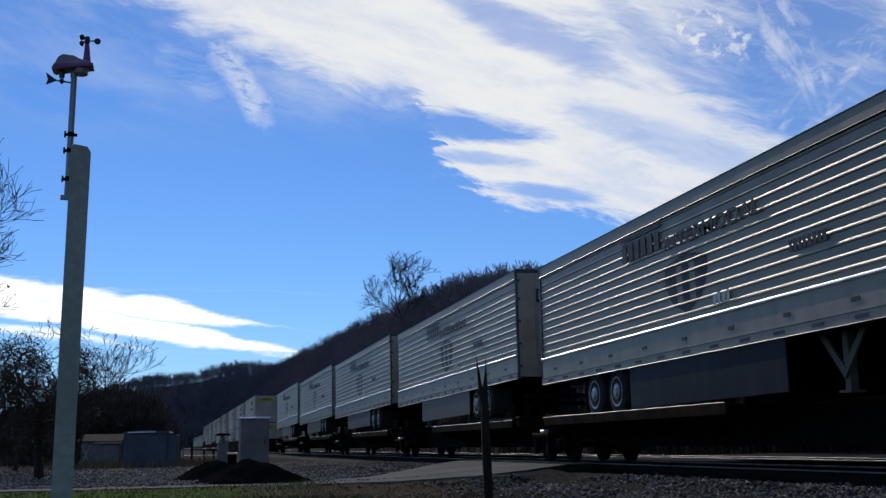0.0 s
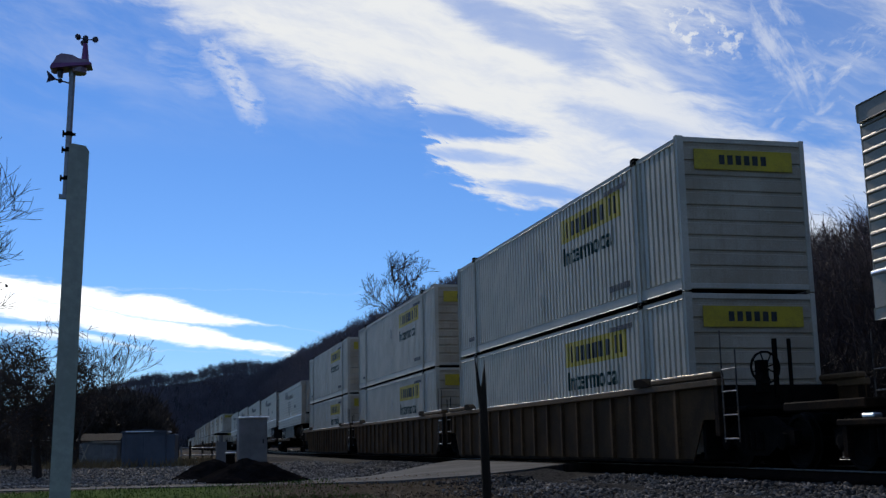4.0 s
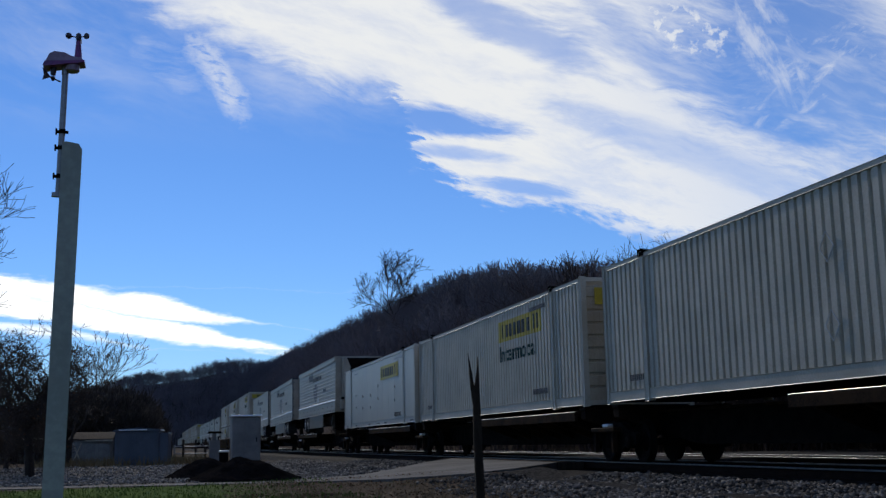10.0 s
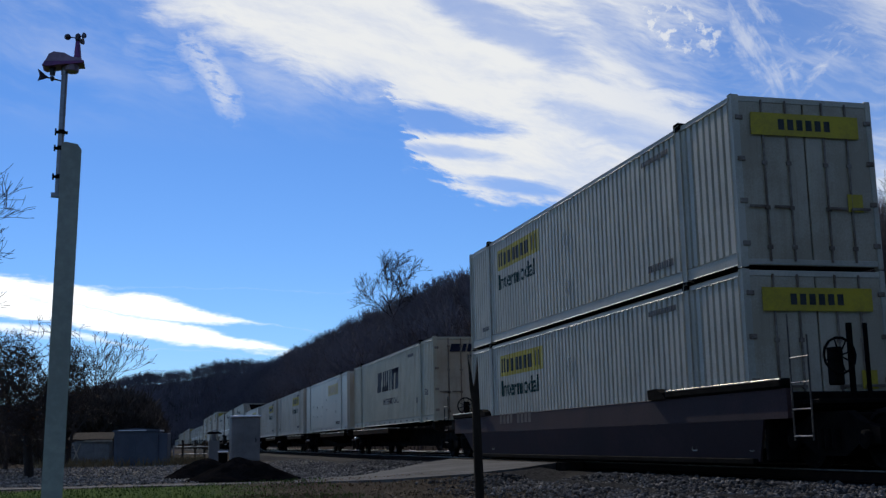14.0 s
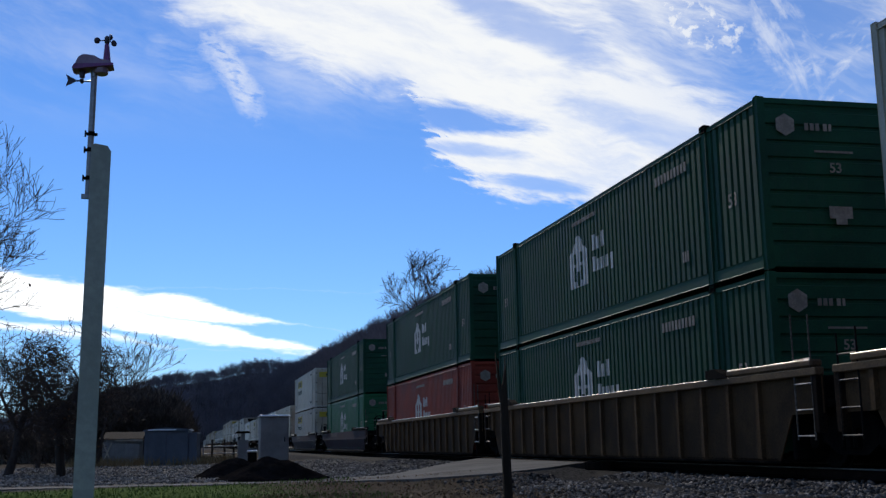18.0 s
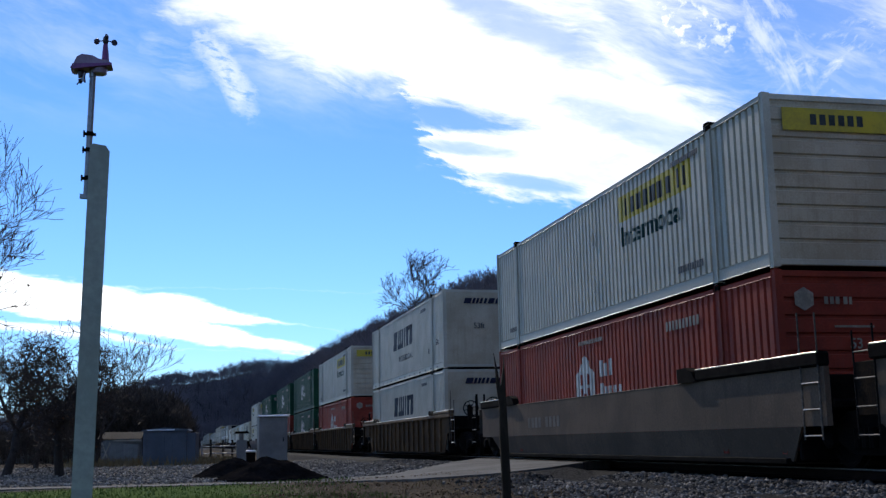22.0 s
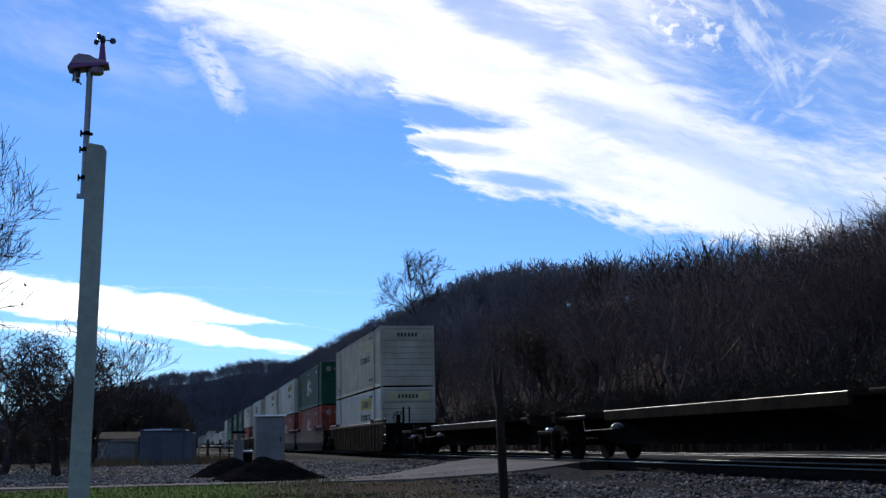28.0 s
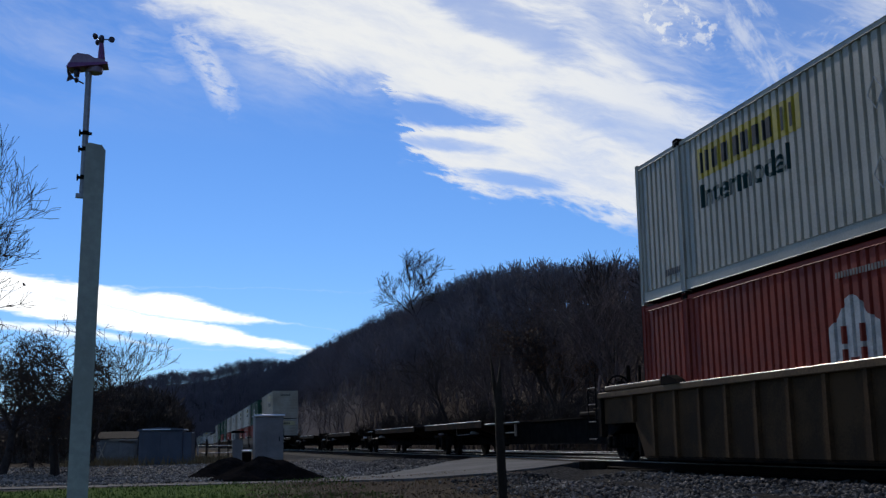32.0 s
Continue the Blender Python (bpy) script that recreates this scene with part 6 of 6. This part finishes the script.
# ---- loose stones, weeds and tufts ----
def scatter():
    rng = random.Random(3)
    t = (1 + 5 ** 0.5) / 2
    ico = np.array([(-1, t, 0), (1, t, 0), (-1, -t, 0), (1, -t, 0), (0, -1, t), (0, 1, t), (0, -1, -t), (0, 1, -t), (t, 0, -1), (t, 0, 1), (-t, 0, -1), (-t, 0, 1)]) / 1.9
    tri = np.array([(0, 11, 5), (0, 5, 1), (0, 1, 7), (0, 7, 10), (0, 10, 11), (1, 5, 9), (5, 11, 4), (11, 10, 2), (10, 7, 6), (7, 1, 8), (3, 9, 4), (3, 4, 2), (3, 2, 6), (3, 6, 8), (3, 8, 9), (4, 9, 5), (2, 4, 11), (6, 2, 10), (8, 6, 7), (9, 8, 1)])
    vs, fs, n = [], [], 0
    k = 0
    while k < 26000:
        y = 10 + 38 * rng.random() ** 1.5
        x = rng.uniform(4.6, 9.35)
        a = math.degrees(math.atan2(x, y))
        lane_here = 22.4 < y < 34.2 and x > 6.0 or 21.5 < y < 29 and x > 4.2
        if a > 40 or lane_here or rng.random() > smooth(x, 4.4, 6.6) * (1 - 0.45 * smooth(x, 8.6, 9.2)):
            continue
        base = ground_z(x, y) if x < TRACKS[0] - 3.3 else 0.02 + (RAIL - 0.22) * min(1, (x - TRACKS[0] + 3.3) / 1.6) - (0.01 if x > TRACKS[0] - 1.7 else 0)
        r = rng.uniform(0.014, 0.042) * (1.5 if rng.random() < 0.06 else 1)
        j = np.array([[rng.uniform(0.45, 1.35)] for _ in range(12)])
        vs.append(ico * j * r * np.array([1, rng.uniform(0.7, 1.2), rng.uniform(0.6, 0.9)]) + np.array([x, y, base + r * 0.3]))
        fs.append(tri + n)
        n += 12
        k += 1
    tagged(new("ballast_stones", array_mesh("ballast_stones", np.concatenate(vs), np.concatenate(fs), M["stone"])), "loose grey crushed stones on the track shoulder", "stones", kind="stuff")
    # coarse gravel of the yard, and leaf litter on the bare dirt
    vs, fs, n = [], [], 0
    while n < 12 * 7500:
        y = 29.5 + 30 * rng.random() ** 1.5
        x = math.tan(radians(rng.uniform(-9.5, 12))) * y
        if x > 7.2 or rng.random() > smooth(y, 29, 31):
            continue
        r = rng.uniform(0.02, 0.05)
        j = np.array([[rng.uniform(0.6, 1.25)] for _ in range(12)])
        vs.append(ico * j * r + np.array([x, y, ground_z(x, y) + r * 0.25]))
        fs.append(tri + n)
        n += 12
    tagged(new("yard_gravel", array_mesh("yard_gravel", np.concatenate(vs), np.concatenate(fs), M["yard_stone"])), "coarse grey gravel of the yard", "gravel", kind="stuff")
    v, f = [], []
    for i in range(3200):
        y = 15.5 + 9 * rng.random()
        x = rng.uniform(1.2, 6.8)
        p = Vector((x, y, ground_z(x, y) + 0.015))
        a = Vector((rng.gauss(0, 1), rng.gauss(0, 1), rng.gauss(0, 0.35))).normalized() * rng.uniform(0.015, 0.035)
        b = a.cross(Vector((rng.gauss(0, 0.4), rng.gauss(0, 0.4), 1))).normalized() * a.length * 0.6
        v += [p - a, p + b, p + a + Vector((0, 0, 0.012)), p - b]
        f.append((4 * i, 4 * i + 1, 4 * i + 2, 4 * i + 3))
    tagged(new("leaf_litter", array_mesh("leaf_litter", np.array(v), np.array(f), M["dead_leaf"])), "dry brown leaves scattered on bare dirt", "leaves", kind="stuff")
    for name, label, mat, box, count, h in (("grass_tufts", "short green lawn grass", "grass", (-9, 3.5, 17, 25.6), 9000, 0.07), ("dry_weeds", "dry straw-coloured weeds by the sheds", "dry_grass", (-6, 2.5, 58, 72), 2500, 0.45),
                                            ("dirt_weeds", "sparse dead grass on bare dirt", "dry_grass", (2.0, 6.2, 16.5, 24), 1500, 0.06)):
        v, f = [], []
        for i in range(count):
            x, y = rng.uniform(box[0], box[1]), rng.uniform(box[2], box[3])
            b = rng.uniform(0, 6.28)
            q = h * rng.uniform(0.5, 1.2)
            w = 0.012 if h < 0.2 else 0.03
            z = ground_z(x, y) - 0.01
            lean = (rng.gauss(0, q * 0.3), rng.gauss(0, q * 0.3))
            v += [(x - w * math.cos(b), y - w * math.sin(b), z), (x + w * math.cos(b), y + w * math.sin(b), z), (x + lean[0], y + lean[1], z + q)]
            f.append((3 * i, 3 * i + 1, 3 * i + 2))
        tagged(new(name, array_mesh(name, np.array(v), np.array(f), M[mat])), label, "grass", kind="stuff")


scatter()


# ---- high clouds, on sheets far away ----
def cloud_sheet(name, label, az0, az1, el0, el1, far, shape):
    v, f = [], []
    na, ne = 24, 16
    for j in range(ne + 1):
        for i in range(na + 1):
            a, e = radians(az0 + (az1 - az0) * i / na), radians(el0 + (el1 - el0) * j / ne)
            v.append((far * math.sin(a) * math.cos(e), far * math.cos(a) * math.cos(e), far * math.sin(e)))
    for j in range(ne):
        for i in range(na):
            k = j * (na + 1) + i
            f.append((k, k + 1, k + na + 2, k + na + 1))
    m = bpy.data.materials.new(name)
    m.use_nodes = True
    k = Nodes(m.node_tree)
    m.node_tree.nodes.remove(m.node_tree.nodes["Principled BSDF"])
    at = k.add("ShaderNodeTexCoord").outputs["Object"]
    # flat coordinates round the middle of the view
    yaw, pitch, roll = radians(14.238), radians(9.769), radians(-1.127)
    fwd = Vector((math.sin(yaw) * math.cos(pitch), math.cos(yaw) * math.cos(pitch), math.sin(pitch)))
    right = Vector((math.cos(yaw), -math.sin(yaw), 0))
    up = right.cross(fwd)
    r2 = right * math.cos(roll) + up * math.sin(roll)
    u2 = up * math.cos(roll) - right * math.sin(roll)
    depth = k.vec("DOT_PRODUCT", at, tuple(fwd))
    x = k.math("DIVIDE", k.vec("DOT_PRODUCT", at, tuple(r2)), depth)
    y = k.math("DIVIDE", k.vec("DOT_PRODUCT", at, tuple(u2)), depth)
    # in tenths: x from -4 to 4, y from -2.2 to 2.2
    x, y = k.math("MULTIPLY", x, 10), k.math("MULTIPLY", y, 10)
    cover, white = shape(k, x, y)
    emit = k.add("ShaderNodeEmission")
    k.put(emit.inputs["Color"], (0.965, 0.985, 1.0, 1))
    k.put(emit.inputs["Strength"], white)
    clear = k.add("ShaderNodeBsdfTransparent")
    mixer = k.add("ShaderNodeMixShader")
    k.put(mixer.inputs[0], cover)
    k.put(mixer.inputs[1], clear.outputs[0])
    k.put(mixer.inputs[2], emit.outputs[0])
    k.put(m.node_tree.nodes["Material Output"].inputs["Surface"], mixer.outputs[0])
    me = bpy.data.meshes.new(name)
    me.from_pydata(v, [], f)
    me.polygons.foreach_set("use_smooth", [True] * len(f))
    me.materials.append(m)
    return tagged(new(name, me), label, "cloud", kind="structure")


def curve(k, x, points, lo, hi):
    """A height by x, through the points; x and y in tenths."""
    n = k.add("ShaderNodeFloatCurve")
    c = n.mapping.curves[0]
    pts = [((px - lo[0]) / (hi[0] - lo[0]), (py - lo[1]) / (hi[1] - lo[1])) for px, py in points]
    c.points[0].location, c.points[1].location = pts[0], pts[-1]
    for q in pts[1:-1]:
        c.points.new(*q)
    n.mapping.update()
    k.put(n.inputs["Value"], k.math("DIVIDE", k.math("SUBTRACT", x, lo[0]), hi[0] - lo[0]))
    return k.math("MULTIPLY_ADD", n.outputs[0], hi[1] - lo[1], lo[1])


def combine(k, x, y):
    n = k.add("ShaderNodeCombineXYZ")
    k.put(n.inputs[0], x)
    k.put(n.inputs[1], y)
    return n.outputs[0]


def spot(k, x, y, x0, y0, rx, ry, slope, wobble, soft=1.5):
    """0 in the middle of a slanted oval, 1 outside it."""
    dx = k.math("SUBTRACT", x, x0)
    dy = k.math("SUBTRACT", k.math("SUBTRACT", y, y0), k.math("MULTIPLY", dx, slope))
    q = k.math("ADD", k.math("POWER", k.math("ABSOLUTE", k.math("DIVIDE", dx, rx)), 2.0), k.math("POWER", k.math("ABSOLUTE", k.math("DIVIDE", dy, ry)), 2.0))
    return k.ramp(k.math("ADD", q, k.math("MULTIPLY", k.math("SUBTRACT", wobble, 0.5), 2.5)), 0.1, soft)


def turned(k, x, y, degrees, along, across):
    c, s = math.cos(radians(degrees)), math.sin(radians(degrees))
    u = k.math("ADD", k.math("MULTIPLY", x, c), k.math("MULTIPLY", y, s))
    w = k.math("SUBTRACT", k.math("MULTIPLY", y, c), k.math("MULTIPLY", x, s))
    return combine(k, k.math("MULTIPLY", u, along), k.math("MULTIPLY", w, across))


def cirrus(k, x, y):
    """The great sweep of streaky cirrus, with a hooked lower edge."""
    warp = k.math("SUBTRACT", k.noise(combine(k, x, y), 0.9, 3, 0.5), 0.5)
    y2 = k.math("MULTIPLY_ADD", warp, 0.45, y)
    streak = k.noise(turned(k, x, y2, -17, 0.45, 1.7), 1.5, 9, 0.62)
    fibre = k.noise(turned(k, x, y2, -9, 0.8, 3.6), 2.1, 8, 0.66)
    fine = k.noise(turned(k, x, y2, -22, 1.6, 3.6), 4.5, 6, 0.6)
    puff = k.noise(combine(k, x, y), 4.0, 6, 0.6)
    soft = k.noise(combine(k, x, y2), 0.6, 3, 0.5)
    shift = k.math("MULTIPLY", k.math("SUBTRACT", k.noise(turned(k, x, y2, -12, 0.8, 3.4), 2.4, 6, 0.62), 0.5), 0.9)
    edge = curve(k, k.math("ADD", shift, x), ((-4.2, 2.58), (-2.9, 2.44), (-2.37, 2.18), (-1.71, 1.88), (-1.05, 1.58), (-0.42, 1.40), (-0.30, 1.12), (-0.24, 0.92), (-0.12, 0.74), (0.06, 0.63), (0.2, 0.51), (0.41, 0.43), (0.67, 0.39), (1.17, 0.34), (1.48, 0.27), (1.73, 0.13), (2.6, 0.0), (4.2, -0.3)), (-4.2, -0.6), (4.2, 2.6))
    rag = k.math("ADD", k.math("MULTIPLY", k.math("SUBTRACT", fibre, 0.5), 0.42), k.math("MULTIPLY", k.math("SUBTRACT", fine, 0.5), 0.22))
    over = k.math("SUBTRACT", k.math("SUBTRACT", y, edge), rag)
    # frayed along the upper left, crisp round the hook
    crisp = k.ramp(x, -0.75, -0.15)
    wide = k.ramp(k.math("ADD", over, k.math("MULTIPLY", k.math("SUBTRACT", streak, 0.5), 0.45)), -0.30, 0.22)
    sharp = k.ramp(over, -0.03, 0.15)
    body = k.math("ADD", k.math("MULTIPLY", sharp, crisp), k.math("MULTIPLY", wide, k.math("SUBTRACT", 1.0, crisp)))
    tone = k.ramp(k.math("ADD", k.math("MULTIPLY_ADD", streak, 0.6, k.math("MULTIPLY_ADD", fibre, 0.28, k.math("MULTIPLY", fine, 0.12))), k.math("MULTIPLY", k.math("SUBTRACT", soft, 0.5), 0.5)), 0.34, 0.56)
    # the sheet thins out to the right
    thick = k.math("SUBTRACT", 1.0, k.math("MULTIPLY", k.ramp(k.math("ADD", x, k.math("MULTIPLY", y, 0.35)), 1.2, 3.8), 0.30))
    cover = k.math("MULTIPLY", k.math("MULTIPLY", body, thick), k.math("MULTIPLY_ADD", tone, k.math("MULTIPLY_ADD", k.ramp(x, 0.0, 2.6), 0.24, 0.2), k.math("MULTIPLY_ADD", k.ramp(x, 0.0, 2.6), -0.24, 0.8)))
    mottle = k.math("MULTIPLY_ADD", k.math("ADD", fibre, streak), 1.5, -1.0)
    # bluer gaps: upper right, along the grey band, over and inside the hook, and slots high up
    for x0, y0, rx, ry, slope, keep, soft_edge in ((3.45, 1.62, 1.0, 0.66, -0.25, 0.16, 2.8), (2.35, 1.5, 0.9, 0.14, -0.45, 0.5, 3.2), (0.0, 1.16, 0.62, 0.11, -0.14, 0.08, 2.4), (0.72, 0.57, 0.42, 0.065, -0.12, 0.22, 2.2), (0.1, 0.88, 0.42, 0.05, -0.1, 0.4, 2.6),
                                                   (0.62, 1.98, 0.6, 0.14, -0.42, 0.4, 3.2), (1.75, 1.85, 0.4, 0.14, -0.9, 0.6, 3.0), (2.3, 0.85, 1.0, 0.14, -0.35, 0.62, 3.2)):
        cover = k.math("MULTIPLY", cover, k.math("MULTIPLY_ADD", spot(k, x, y, x0, y0, rx, ry, slope, mottle, soft_edge), 1 - keep, keep))
    # small puffs at the top, a bright curl beside the sweep, and wisps in the blue corner
    dots = k.math("MULTIPLY", k.ramp(k.noise(combine(k, x, y), 9.0, 4, 0.55), 0.44, 0.64), k.math("SUBTRACT", 1.0, spot(k, x, y, 2.12, 2.0, 0.5, 0.26, -0.25, puff, 1.6)))
    curl = k.math("MULTIPLY", k.ramp(fine, 0.25, 0.6), k.math("SUBTRACT", 1.0, spot(k, x, y, -2.02, 1.60, 0.24, 0.2, -1.1, k.math("MULTIPLY_ADD", k.math("ADD", fine, puff), 1.6, -1.1), 2.6)))
    plume = k.math("MULTIPLY", k.ramp(fibre, 0.3, 0.7), k.math("SUBTRACT", 1.0, spot(k, x, y, -2.45, 1.66, 0.34, 0.2, -0.5, puff, 1.9)))
    wisp = k.math("MULTIPLY", k.ramp(k.noise(turned(k, x, y2, 38, 0.9, 2.6), 2.2, 7, 0.65), 0.40, 0.72), k.math("SUBTRACT", 1.0, spot(k, x, y, 3.4, 1.6, 0.5, 0.26, 0.5, mottle, 2.6)))
    feather = k.math("MULTIPLY", k.ramp(k.noise(turned(k, x, y2, -62, 0.9, 2.8), 2.4, 7, 0.6), 0.36, 0.66), k.math("SUBTRACT", 1.0, spot(k, x, y, 2.9, 1.88, 0.3, 0.3, -1.2, mottle, 2.6)))
    veil = k.math("MULTIPLY", k.ramp(k.math("ADD", streak, k.math("MULTIPLY", soft, 0.3)), 0.50, 0.95), k.math("MULTIPLY", k.ramp(y, 0.8, 1.9), k.math("MULTIPLY_ADD", k.ramp(x, -2.3, -1.3), 0.6, 0.4)))
    for more in (k.math("MULTIPLY", dots, 0.85), k.math("MULTIPLY", curl, 0.6), k.math("MULTIPLY", plume, 0.25), k.math("MULTIPLY", wisp, 0.6), k.math("MULTIPLY", feather, 0.55), k.math("MULTIPLY", veil, 0.7)):
        cover = k.math("MAXIMUM", cover, more)
    return cover, 0.92


def low_stripe(k, x, y):
    """A bright wedge of cloud low over the valley."""
    n = k.noise(combine(k, k.math("MULTIPLY", x, 0.8), k.math("MULTIPLY", y, 3.0)), 2.0, 6, 0.6)
    jig = k.math("MULTIPLY", k.math("SUBTRACT", n, 0.5), 0.22)
    # two tongues, one above the other
    def tongue(x0, y0, slope, tip, half):
        mid = k.math("MULTIPLY_ADD", k.math("SUBTRACT", x, x0), slope, y0)
        d = k.math("ABSOLUTE", k.math("SUBTRACT", y, k.math("ADD", mid, jig)))
        width = k.math("MULTIPLY", k.ramp(k.math("SUBTRACT", tip, x), -0.05, 1.25), half)
        return k.ramp(k.math("SUBTRACT", width, d), -0.012, 0.05)
    a = tongue(-3.97, -0.315, -0.152, -1.42, 0.112)
    b = tongue(-3.97, -0.475, -0.170, -1.02, 0.106)
    c = tongue(-3.0, -0.335, -0.02, -2.65, 0.035)
    d = k.math("MULTIPLY", tongue(-3.5, -0.75, -0.13, -2.4, 0.055), 0.7)
    return k.math("MAXIMUM", k.math("MAXIMUM", a, b), k.math("MAXIMUM", k.math("MULTIPLY", c, 0.6), d)), 1.35


CIRRUS = cloud_sheet("cirrus_cloud", "wide streaky white cirrus cloud", -14, 52, 5.5, 27.5, 3800, cirrus)
STRIPE = cloud_sheet("low_cloud", "bright wedge of white cloud low over the valley", -14, 14, 2.5, 12, 4200, low_stripe)
def broken(k, x, y):
    """Broken cirrus out of view, added to fill the scene with neutral light."""
    at = k.vec("NORMALIZE", k.add("ShaderNodeTexCoord").outputs["Object"], (0, 0, 0))
    n = k.noise(k.vec("MULTIPLY", at, (2.0, 5.0, 4.0)), 1.2, 7, 0.62)
    return k.math("MULTIPLY", k.ramp(n, 0.40, 0.70), 0.32), 0.9


BEHIND = cloud_sheet("broken_cirrus_cloud", "unseen glowing cirrus added behind the view as neutral fill light", 54, 335, 8, 74, 4000, broken)
BEHIND.location = EYE
CIRRUS.location = EYE
STRIPE.location = EYE

motions()
